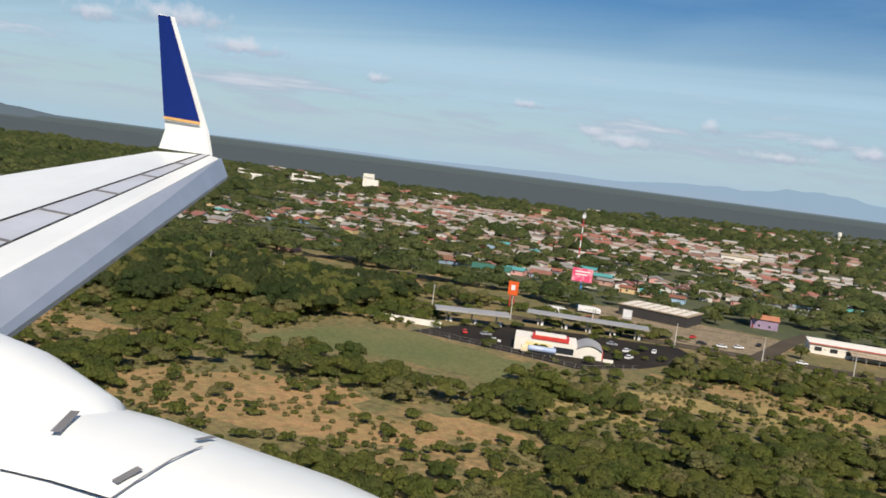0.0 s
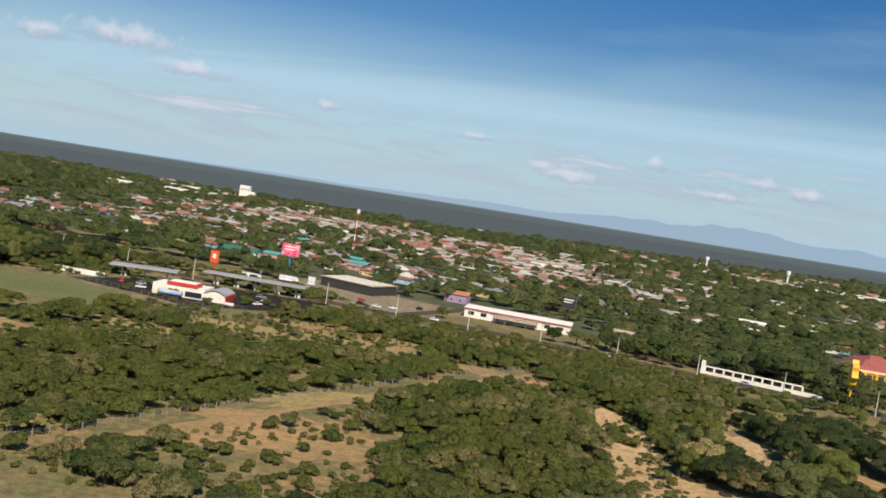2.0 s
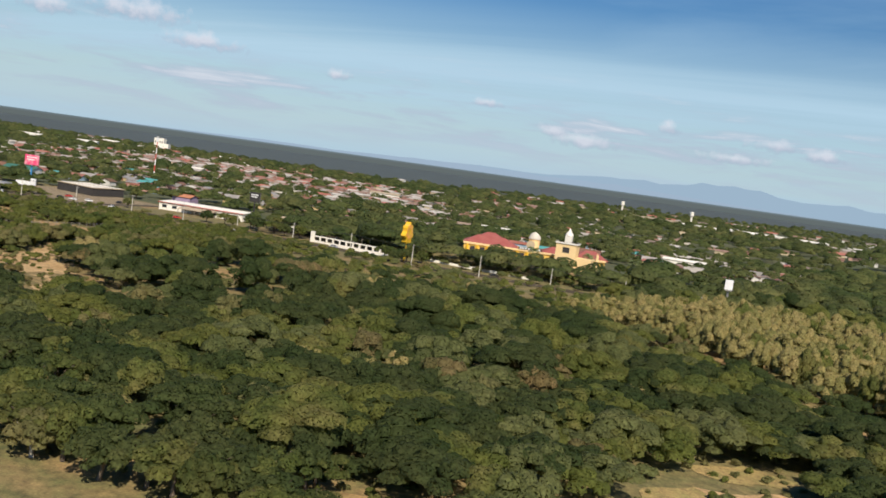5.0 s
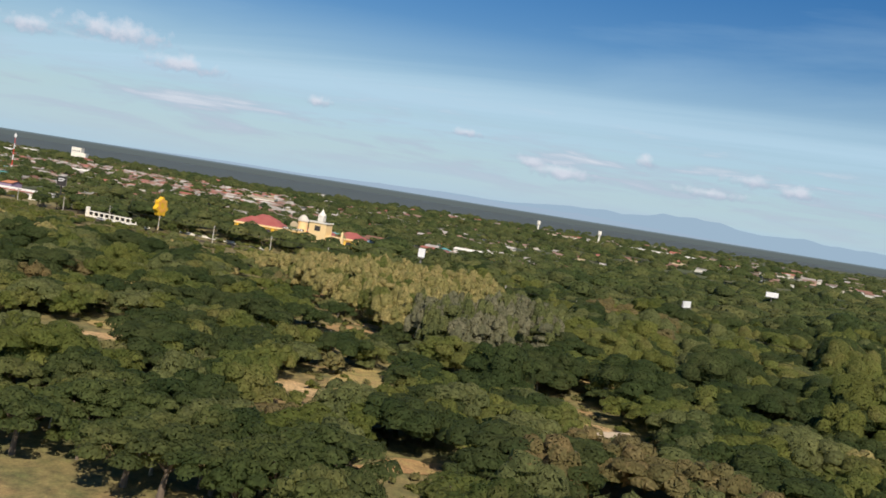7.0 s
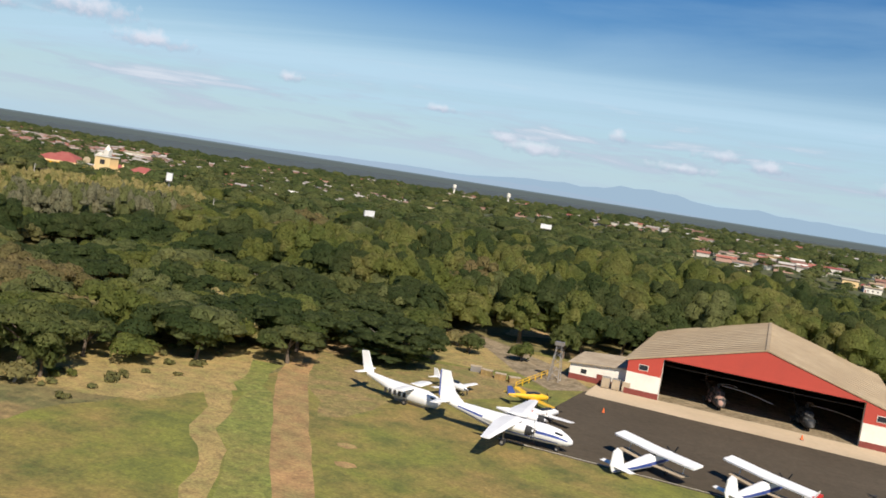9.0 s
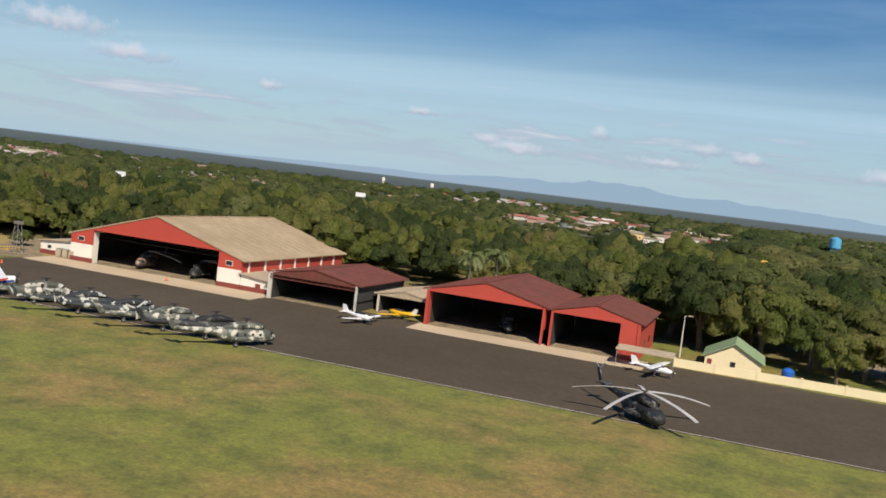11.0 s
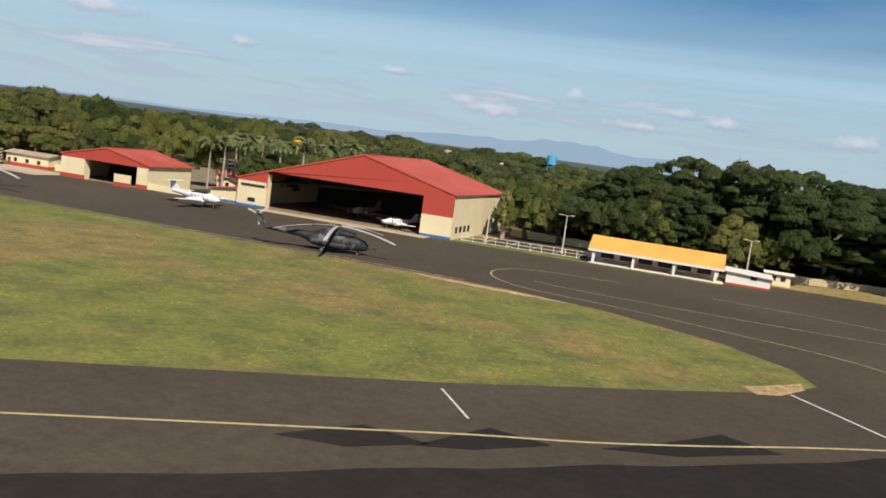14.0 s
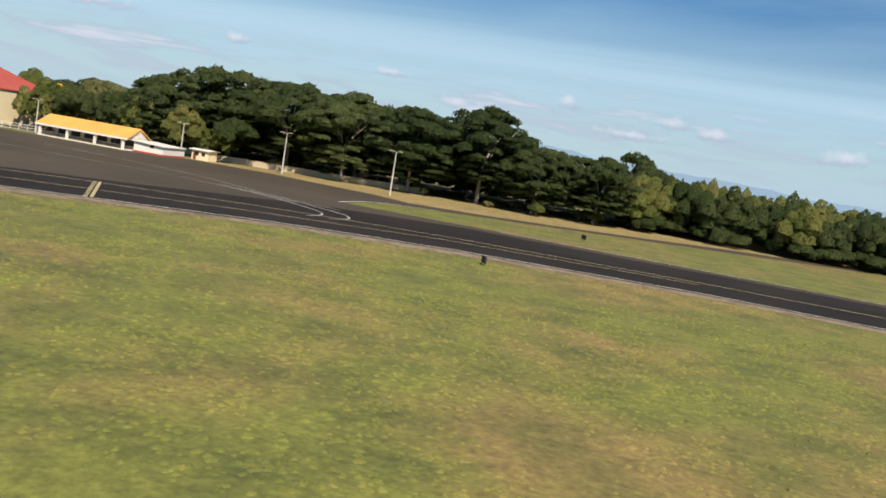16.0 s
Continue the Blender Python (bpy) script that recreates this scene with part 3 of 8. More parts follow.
# ---- airfield ground ----
sheet("airfield_grass", [(522, -300), (1700, -300), (1700, 300), (1150, 240), (1040, 222), (985, 207), (900, 215), (560, 205), (548, 178), (560, 150), (548, 112)], 0.012, GRASS, "mown airfield grass, green with dry straw patches", "grass", 1.5)
sheet("straw_patch", [(522, 95), (552, 100), (556, 118), (545, 145), (560, 168), (600, 180), (594, 200), (552, 205), (538, 185), (526, 150)], 0.02, STRAW, "dry straw-coloured grass and bare earth", "grass", 2.0)
sheet("dry_grass_patch", [(560, 134), (563, 130), (568, 122), (572, 115), (576, 117), (577, 128), (581, 136), (590, 150), (592, 164), (576, 172), (562, 164), (551, 152), (553, 140)], 0.016, DRY_GRASS, "reddish-brown dry grass round the derelict planes", "grass", 2.0)
sheet("fresh_grass_patch", [(546, 137), (551, 136), (564, 117), (575, 98), (586, 78), (582, 76), (569, 98), (557, 118)], 0.024, FRESH_GRASS, "strip of taller fresh green grass between two tracks", "grass", 2.2)
sheet("dirt_track", [(543.5, 158), (547.5, 159), (558.4, 137), (567.2, 121), (574.9, 107.6), (581.3, 97.2), (599, 67), (595, 66), (576, 95.6), (571.3, 103.5), (563.8, 116.4), (554.4, 133.5)], 0.03, SOIL, "rutted brown dirt track across the grass", "track", 0.3)
for x, y in ((581.5, 106.2), (585.0, 99.2)):
    sheet("bare_spot", [(x + 1.5 * math.cos(k), y + 1.2 * math.sin(k)) for k in (0.2, 1.1, 2.0, 3.1, 4.2, 5.2)], 0.026, SOIL, "bare brown earth spot in the grass", "ground", 0.3)
sheet("dirt_track", [(524, 150), (529, 150), (544.5, 131), (563.5, 107), (582, 75), (580, 74), (560, 106), (539, 130)], 0.03, STRAW, "bare earth path beside the trees", "track", 1.6)
sheet("straw_strip", [(985, 196), (1014, 197.5), (1029, 193.5), (1046, 189.5), (1056, 183), (1070, 187.5), (1083, 194), (1099, 205.5), (1124, 226.5), (1160, 246.5), (1160, 290), (1100, 250), (1060, 238), (1025, 225), (997, 209)], 0.022, STRAW, "strip of dry straw grass along the wall", "grass", 1.0)
APRON = [(596, 127), (700, 127), (830, 130), (950, 128), (966, 124), (982, 115), (990, 106), (992, 99), (988, 92.5), (978, 84), (969, 77), (961, 70.5), (952, 64.3), (940, 56), (905, 32), (860, -5), (885, -60), (1000, -60), (1002.5, 38), (1004.5, 50), (1008.5, 57.5), (1014, 63), (1022, 68), (1049, 87), (1069, 100), (1089, 108), (1120, 114), (1400, 117), (1400, 152), (1055, 151.5), (1054.5, 162), (1056, 169), (1070, 179), (1085, 188), (1099, 198), (1124, 214), (1160, 238), (1160, 247), (1124, 227), (1099, 206), (1083, 194.5), (1070, 188), (1056, 183.5), (1046, 190), (1029, 194), (1014, 198), (985, 196), (980, 182), (750, 182), (666, 182), (600, 182)]
sheet("apron", APRON, 0.03, ASPHALT, "wide brown-grey asphalt apron and taxiway", "apron")
sheet("taxiway", [(985, 66), (1010, 90), (1040, 117), (1056, 136), (1080, 146), (1395, 148), (1395, 119), (1120, 116), (1089, 110), (1069, 102), (1049, 89), (1022, 69.5), (1014, 63.6), (1008.2, 58), (1004, 50), (1002, 38), (999, -58), (890, -58), (870, -16), (930, 20)], 0.036, TARMAC, "newer black asphalt of the taxiway", "taxiway", 0.4)
for pts in ([(955.5, 49), (959, 55.1), (964.2, 54.2), (960, 50)], [(963.3, 53.2), (966.8, 60.7), (971.8, 59.6), (967, 55)], [(974.5, 61.4), (982.8, 72.4), (987.2, 70.4), (980, 64)]):
    sheet("asphalt_patch", pts, 0.042, TARMAC, "ragged edge of newer black asphalt", "taxiway", 0.3)
sheet("access_road", [(594, 168), (601, 176), (590, 192), (574, 205), (560, 215), (552, 212), (572, 196), (584, 178)], 0.04, GRAVEL, "narrow dusty road leading into the trees", "road")
sheet("concrete_apron", [(600, 171.5), (666, 170.5), (666, 183), (600, 183)], 0.045, CONCRETE, "pale concrete strip before the hangar", "pavement", 0.2)
sheet("concrete_apron", [(703, 171.5), (752, 171.5), (752, 182), (703, 182)], 0.045, CONCRETE, "pale concrete strip before the red hangars", "pavement", 0.2)
sheet("concrete_apron", [(801, 172), (822, 172), (822, 186), (801, 186)], 0.045, CONCRETE, "weathered concrete forecourt of the small building", "pavement", 0.2)
sheet("concrete_apron", [(879, 177), (920, 177), (920, 183), (879, 183)], 0.045, CONCRETE, "concrete threshold strip of the big hangar", "pavement", 0.2)
SHOULDER = [(1007, -60), (1008, 30), (1012, 46), (1018, 54), (1026, 62.5), (1049, 81.5), (1068, 95), (1090, 104), (1120, 110.5), (1400, 113.5), (1400, 117), (1120, 114), (1089, 108), (1069, 100), (1049, 87), (1022, 68), (1014, 63), (1008.5, 57.5), (1004.5, 50), (1002.5, 38), (1000, -60)]
sheet("shoulder", SHOULDER, 0.04, GRAVEL, "cracked grey paved shoulder with dirt", "shoulder", 0.5)
sheet("yard", [(926, 187), (955, 190), (985, 200), (986, 214), (932, 213)], 0.034, ASPHALT, "grey asphalt yard behind the white gate", "yard")
sheet("sand_patch", [(984, 92), (987, 95), (990.4, 99), (991, 96), (988, 91.5), (985.5, 90)], 0.05, SAND, "bare sandy corner of the grass island", "sand", 0.4)
sheet("sand_patch", [(935, 128), (955, 126), (962, 124), (950, 124), (938, 126)], 0.05, SAND, "bare sandy edge of the grass", "sand", 0.4)
stripe("edge_line", [(596, 127.6), (700, 127.6), (830, 130.6), (944, 129)], 0.28, 0.06, LINE_D, "pale edge line of the apron")
stripe("edge_line", [(964, 158.5), (953, 157), (947.5, 154.3), (944.8, 150), (944.2, 143.5), (947, 136.8), (953.1, 132), (967.7, 129.2), (984.3, 124), (991.5, 121.8), (998.5, 118.3), (1002.2, 114.5), (1004.5, 110.0), (1006.0, 105.1), (1006.2, 100.8), (1005.7, 96.9), (1004.5, 91.6), (1002.8, 87.0), (1001.4, 83.8), (999.9, 81.2)], 0.24, 0.06, LINE_Y, "yellow guide line curving off the apron")
stripe("edge_line", [(952, 141.5), (964, 139), (988, 138.8), (1002.3, 139.6), (1016.1, 140.6), (1029.2, 140), (1042, 137)], 0.2, 0.06, LINE_D, "pale lead-in line on the apron")
stripe("edge_line", [(979.8, 158.7), (996.2, 157.3), (1015.9, 152.8), (1029.8, 148), (1042, 141), (1062, 134)], 0.2, 0.06, LINE_D, "pale lead-in line on the apron")
stripe("centre_line", [(900, 18), (935, 38), (955, 51), (966, 58.1), (973.4, 62.3), (981.2, 67.7), (989.2, 73.8), (999.9, 81.2), (1034, 104.5), (1060, 118), (1085, 125), (1120, 129), (1395, 131)], 0.35, 0.06, LINE_Y, "yellow taxiway centre line")
stripe("centre_line", [(984, 20), (984.4, 40), (985.1, 50.5), (987.3, 56.1), (990.1, 59.6), (993.6, 62.5), (999.2, 67.2), (1005.5, 72), (1017, 79.8), (1032, 90), (1060, 108), (1085, 120), (1120, 126)], 0.3, 0.062, LINE_Y, "second yellow guide line on the taxiway")
stripe("hold_line", [(989, 92.5), (1001, 76.2), (1012.7, 60.9), (1016, 55.9)], 0.34, 0.064, LINE_W, "white line across the taxiway")
stripe("hold_line", [(1048.9, 89.4), (1036.2, 106.8)], 0.42, 0.066, LINE_Y, "yellow hold line across the taxiway")
stripe("hold_line", [(1048.4, 88.9), (1035.7, 106.3)], 0.55, 0.064, LINE_Y, "broken yellow line beside the hold line", 1.0)
stripe("edge_line", [(1000, -58), (1002.6, 38), (1003.7, 47.3), (1004.7, 50.8), (1006.2, 54.5), (1008.6, 57.9), (1011.3, 60.6), (1014.2, 63.3), (1021, 68.5), (1049, 88.5), (1069, 101.5), (1089, 109.5), (1120, 115.5), (1395, 118.5)], 0.36, 0.06, LINE_W, "worn white taxiway edge line")
stripe("edge_line", [(1085, 151), (1395, 151.4)], 0.3, 0.06, LINE_W, "white taxiway edge line")
stripe("edge_line", [(1054, 151), (1053.8, 157), (1054.2, 163), (1055.6, 168.6), (1060, 172.2), (1066, 176.2)], 0.5, 0.066, LINE_W, "white line round the corner of the grass")
stripe("edge_line", [(964.8, 61.6), (960.6, 67.9)], 0.22, 0.06, LINE_W, "short pale mark on the asphalt")


# ---- buildings of the airfield ----
def hangar(label, x0, x1, y0, y1, eave, peak, apex, ox0, ox1, oz, roof_mat, gable_mat, low_mat, base_mat, side_mat, split=4.6, base=1.2, over=0.9, group="hangars", frame_mat=None, open_back=False, lining=DARK, eave2=None):
    """A gabled hangar, front towards -y, with its doorway from ox0 to ox1 up to oz; DARK inside is painted shade."""
    h = thing("hangar", label, "hangar", apex, y0, 0, 0, group)

    def sx(x):
        return x - apex

    d = y1 - y0
    eave2 = eave2 or eave

    def rz(x):
        return eave + (peak - eave) * (x - x0) / (apex - x0) if x < apex else eave2 + (peak - eave2) * (x1 - x) / (x1 - apex)

    part("gable", Shape().wall_poly([(sx(x0), max(split, min(oz, eave))) if ox0 <= x0 + 0.1 else (sx(ox0), oz), (sx(ox1), oz), (sx(ox1), rz(ox1)), (0, peak), (sx(ox0), rz(ox0))], 0, 0.3), gable_mat, h)
    for a, b in ((x0, ox0), (ox1, x1)):
        if b - a > 0.5:
            part("front_panel", Shape().wall_poly([(sx(a), split), (sx(b), split), (sx(b), rz(b)), (sx(a), rz(a))], 0, 0.3), gable_mat, h)
            part("front_wall", Shape().box(sx(a), sx(b), -0.02, 0.35, base, split), low_mat, h)
            part("plinth", Shape().box(sx(a), sx(b), -0.06, 0.36, 0, base), base_mat, h)
            part("reveal", Shape().box(sx(b) - 0.3 if a == x0 else sx(a), sx(b) if a == x0 else sx(a) + 0.3, 0.36, 2.2, 0, min(oz, 8)), low_mat, h)
    for x, side in ((x0, 1), (x1, -1)):
        part("side_wall", Shape().box(sx(min(x, x + side * 0.3)), sx(max(x, x + side * 0.3)), 0.36, d, 0 if frame_mat is None else eave * 0.4, (eave if x == x0 else eave2) - 0.05), side_mat, h)
        # a DARK lining paints the inner wall as shaded
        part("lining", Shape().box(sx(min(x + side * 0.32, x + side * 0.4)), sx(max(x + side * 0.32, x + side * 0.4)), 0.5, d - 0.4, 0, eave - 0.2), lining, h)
    for x, z in ((x0, eave), (x1, eave2)):
        e = over if x == x1 else -over
        drop = (peak - z) / abs(apex - x) * over
        pts = [(sx(x) + e, -0.15, z - drop + 0.35), (sx(x) + e, d + over, z - drop + 0.35), (0, d + over, peak + 0.35), (0, -0.15, peak + 0.35)]
        pts = pts if x == x0 else pts[::-1]
        r = part("roof_panel", Shape().slab(pts[::-1], 0.25), roof_mat, h)
        ribs = Shape()
        n = int(d / 3.2)
        for i in range(n + 1):
            y = -0.05 + (d + over - 0.2) * i / n
            ribs.add([(sx(x) + e, y - 0.06, z - drop + 0.38), (0, y - 0.06, peak + 0.38), (0, y + 0.06, peak + 0.38), (sx(x) + e, y + 0.06, z - drop + 0.38), (sx(x) + e, y, z - drop + 0.46), (0, y, peak + 0.46)],
                     [(0, 1, 5, 4), (4, 5, 2, 3)])
        part("ridge_cap", Shape().box(-0.35, 0.35, -0.15, d + over, peak + 0.3, peak + 0.48), roof_mat, h) if x == x0 else None
        part("seam", ribs, roof_mat, r)
    if not open_back:
        # back wall near-black, depth shade put into its colour
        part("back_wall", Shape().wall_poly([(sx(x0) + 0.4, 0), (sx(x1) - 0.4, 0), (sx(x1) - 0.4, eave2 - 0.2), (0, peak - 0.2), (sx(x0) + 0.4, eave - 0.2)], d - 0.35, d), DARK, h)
    part("floor", Shape().box(sx(x0) + 0.45, sx(x1) - 0.45, 0.2, d - 0.4, 0.0, 0.055), GRAVEL, h)
    n = int(d / 6)
    for i in range(1, n):
        y = d * i / n
        # trusses painted DARK to sink into the interior shade
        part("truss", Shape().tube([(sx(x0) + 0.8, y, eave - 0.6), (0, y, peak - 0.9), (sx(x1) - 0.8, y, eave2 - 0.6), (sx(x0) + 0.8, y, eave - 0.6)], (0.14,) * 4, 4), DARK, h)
    if frame_mat:
        for x in (x0 + 0.3, x1 - 0.3):
            part("column", Shape().box(sx(x) - 0.22, sx(x) + 0.22, -0.2, 0.25, 0, eave), frame_mat, h)
    return h


def window_on(parent, x, z, w, hgt, y=-0.08):
    part("window", Shape().box(x - w / 2, x + w / 2, y, y + 0.06, z, z + hgt), GLASS, parent)
    part("window_frame", Shape().box(x - w / 2 - 0.1, x + w / 2 + 0.1, y + 0.03, y + 0.09, z - 0.1, z + hgt + 0.1), WHITE_WALL, parent)


def lean_to(label, x0, x1, y0, y1, zlow, zhigh, high_side, wall_mat, base_mat, roof_mat, base=1.2, doors=(), windows=()):
    """A low side building; its roof rises towards high_side (-1 or 1 in x)."""
    b = thing("side_building", label, "building", (x0 + x1) / 2, y0)
    w, d = (x1 - x0) / 2, y1 - y0
    za, zb = (zhigh, zlow) if high_side < 0 else (zlow, zhigh)
    part("wall", Shape().wall_poly([(-w, base), (w, base), (w, zb), (-w, za)], 0, d), wall_mat, b)
    part("plinth", Shape().box(-w - 0.03, w + 0.03, -0.05, d, 0, base), base_mat, b)
    part("roof", Shape().slab([(-w - 0.4, -0.6, za + 0.25), (w + 0.4, -0.6, zb + 0.25), (w + 0.4, d, zb + 0.25), (-w - 0.4, d, za + 0.25)], 0.18), roof_mat, b)
    for x in doors:
        part("door", Shape().box(x - 0.7, x + 0.7, -0.1, -0.04, 0, 2.1), DARKRED_WALL, b)
    for x in windows:
        window_on(b, x, 1.6, 1.2, 0.9)
    return b


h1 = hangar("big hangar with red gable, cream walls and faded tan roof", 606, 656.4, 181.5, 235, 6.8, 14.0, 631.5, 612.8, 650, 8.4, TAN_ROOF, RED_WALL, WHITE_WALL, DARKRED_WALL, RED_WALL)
for x in (-22.3, 21.6):
    window_on(h1, x, 5.4, 1.7, 1.0)
for i in range(7):
    part("side_pilaster", Shape().box(24.9, 25.15, 3 + i * 7.4, 3.5 + i * 7.4, 3.4, 6.6), WHITE_WALL, h1)
lean_to("cream lean-to workshop with a brown-red plinth beside the hangar", 594, 606, 184, 200, 3.3, 4.4, 1, WHITE_WALL, DARKRED_WALL, GREY_ROOF, doors=(0.5,), windows=(-3,))
lean_to("cream lean-to with patched metal roof beside the hangar", 656.6, 665, 181.5, 214, 2.9, 3.8, -1, WHITE_WALL, DARKRED_WALL, GREY_ROOF, doors=(0.6,))
part("roof_sheet", Shape().slab([(656.9, 192, 4.1), (664.5, 192, 3.3), (664.5, 206, 3.3), (656.9, 206, 4.1)], 0.03), WHITE_WALL, None)
tagged(bpy.data.objects["roof_sheet"], "pale patched metal sheet on the lean-to roof", "roof sheet")
for i in range(3):
    b = thing("metal_locker", "grey metal cabinet standing against the cream wall", "cabinet", 602.2 + i * 2.1, 182.2, 0, 0, "lockers")
    part("body", Shape().box(-0.85, 0.85, -0.7, 0.7, 0.1, 2.3), STEEL, b)
    part("door", Shape().box(-0.78, 0.78, -0.75, -0.7, 0.2, 2.2), GREY_ROOF, b)
# DARK side walls paint the shade under this roof
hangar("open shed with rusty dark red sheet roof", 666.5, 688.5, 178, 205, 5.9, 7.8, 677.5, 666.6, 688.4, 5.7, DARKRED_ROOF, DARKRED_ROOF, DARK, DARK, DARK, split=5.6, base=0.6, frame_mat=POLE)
lattice = thing("front_truss", "rusty red steel lattice truss across the shed front", "truss", 677.5, 177.6)
for i in range(11):
    x = -11 + 2.0 * i
    part("web", Shape().tube([(x, 0, 4.9), (x + 1.0, 0, 5.65), (x + 2.0, 0, 4.9)], (0.07, 0.07, 0.07), 4), DARKRED_ROOF, lattice)
for z in (4.9, 5.65):
    part("chord", Shape().tube([(-11, 0, z), (11, 0, z)], (0.09, 0.09), 4), DARKRED_ROOF, lattice)
for x in (-11, 11):
    part("post", Shape().box(x - 0.2, x + 0.2, -0.2, 0.2, 0, 5.7), POLE, lattice)
# here too the shed's shade is painted on its side walls
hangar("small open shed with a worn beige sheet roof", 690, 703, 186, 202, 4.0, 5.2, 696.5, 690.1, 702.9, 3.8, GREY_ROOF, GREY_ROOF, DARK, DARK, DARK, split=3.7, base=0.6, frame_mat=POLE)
hangar("red hangar with dark red roof and open front", 704, 730.4, 180, 214, 7.7, 10.8, 717.2, 704.6, 729.9, 7.4, DARKRED_ROOF, RED_WALL, RED_WALL, RED_WALL, RED_WALL, split=7.3, base=0.4, frame_mat=RED_WALL)
h4 = hangar("red hangar with folded doors beside its twin", 731.6, 750, 180, 206, 7.5, 9.8, 740.8, 732, 746, 7.2, DARKRED_ROOF, RED_WALL, RED_WALL, RED_WALL, RED_WALL, split=4.2, base=0.5, frame_mat=RED_WALL)
part("side_wall", Shape().box(9.0, 9.25, 0.3, 26, 0, 7.4), RED_WALL, h4)
for y in (8, 16):
    part("window", Shape().box(9.25, 9.3, y, y + 1.8, 2.2, 3.4), GLASS, h4)

# shelter, walls, small houses
sh = thing("shelter", "flat grey metal canopy on thin posts", "shelter", 752, 173)
part("roof", Shape().slab([(-5.5, 0, 3.2), (5.5, 0, 3.2), (5.5, 5, 3.5), (-5.5, 5, 3.5)], 0.15), GREY_ROOF, sh)
for x in (-5.2, 5.2):
    for y in (0.2, 4.8):
        part("post", Shape().tube([(x, y, 0), (x, y, 3.1)], (0.09, 0.09)), STEEL, sh)


def long_wall(label, pts, h, material, cap=None, thick=0.25, piers=8.0):
    w = thing("boundary_wall", label, "wall")
    for (x0, y0), (x1, y1) in zip(pts, pts[1:]):
        d = math.hypot(x1 - x0, y1 - y0)
        nx, ny = -(y1 - y0) / d * thick / 2, (x1 - x0) / d * thick / 2
        sh = Shape().slab([(x0 - nx, y0 - ny, h), (x1 - nx, y1 - ny, h), (x1 + nx, y1 + ny, h), (x0 + nx, y0 + ny, h)], h)
        part("wall_panel", sh, material, w)
        if cap:
            part("coping", Shape().slab([(x0 - nx * 1.6, y0 - ny * 1.6, h + 0.12), (x1 - nx * 1.6, y1 - ny * 1.6, h + 0.12), (x1 + nx * 1.6, y1 + ny * 1.6, h + 0.12), (x0 + nx * 1.6, y0 + ny * 1.6, h + 0.12)], 0.11), cap, w)
        for i in range(int(d / piers) + 1):
            f = i * piers / d
            if f <= 1:
                x, y = x0 + (x1 - x0) * f, y0 + (y1 - y0) * f
                part("pier", Shape().box(x - 0.22, x + 0.22, y - 0.22, y + 0.22, 0, h + 0.2), material, w)
    return w


long_wall("long low cream boundary wall along the apron", [(757, 183), (798, 185)], 1.7, CREAM, None)
long_wall("cream boundary wall between the hangars", [(847.6, 182), (863, 183)], 1.6, CREAM, None)
long_wall("low cream wall set back from the apron", [(811, 190), (823, 191)], 1.7, CREAM, None)
long_wall("long cream perimeter wall behind the yard", [(788, 322.5), (793, 323), (828, 326)], 2.6, CREAM, None)
sheet("yard", [(798, 204), (822, 202), (850, 202), (862, 240), (864, 300), (830, 318), (790, 318), (795, 240)], 0.035, GRAVEL, "dusty grey-brown yard behind the hangars", "yard", 1.5)
sheet("access_road", [(846, 200), (852, 200), (862, 250), (864, 318), (856, 318), (853, 250)], 0.045, ASPHALT, "narrow asphalt lane beside the palms", "road", 0.4)
long_wall("cream wall with blue base behind the gate", [(930, 215), (985, 217)], 1.8, CREAM, None)
long_wall("stained grey-white concrete perimeter wall under the trees", [(990, 211), (1012, 219), (1044, 228)], 1.6, CONCRETE, None)


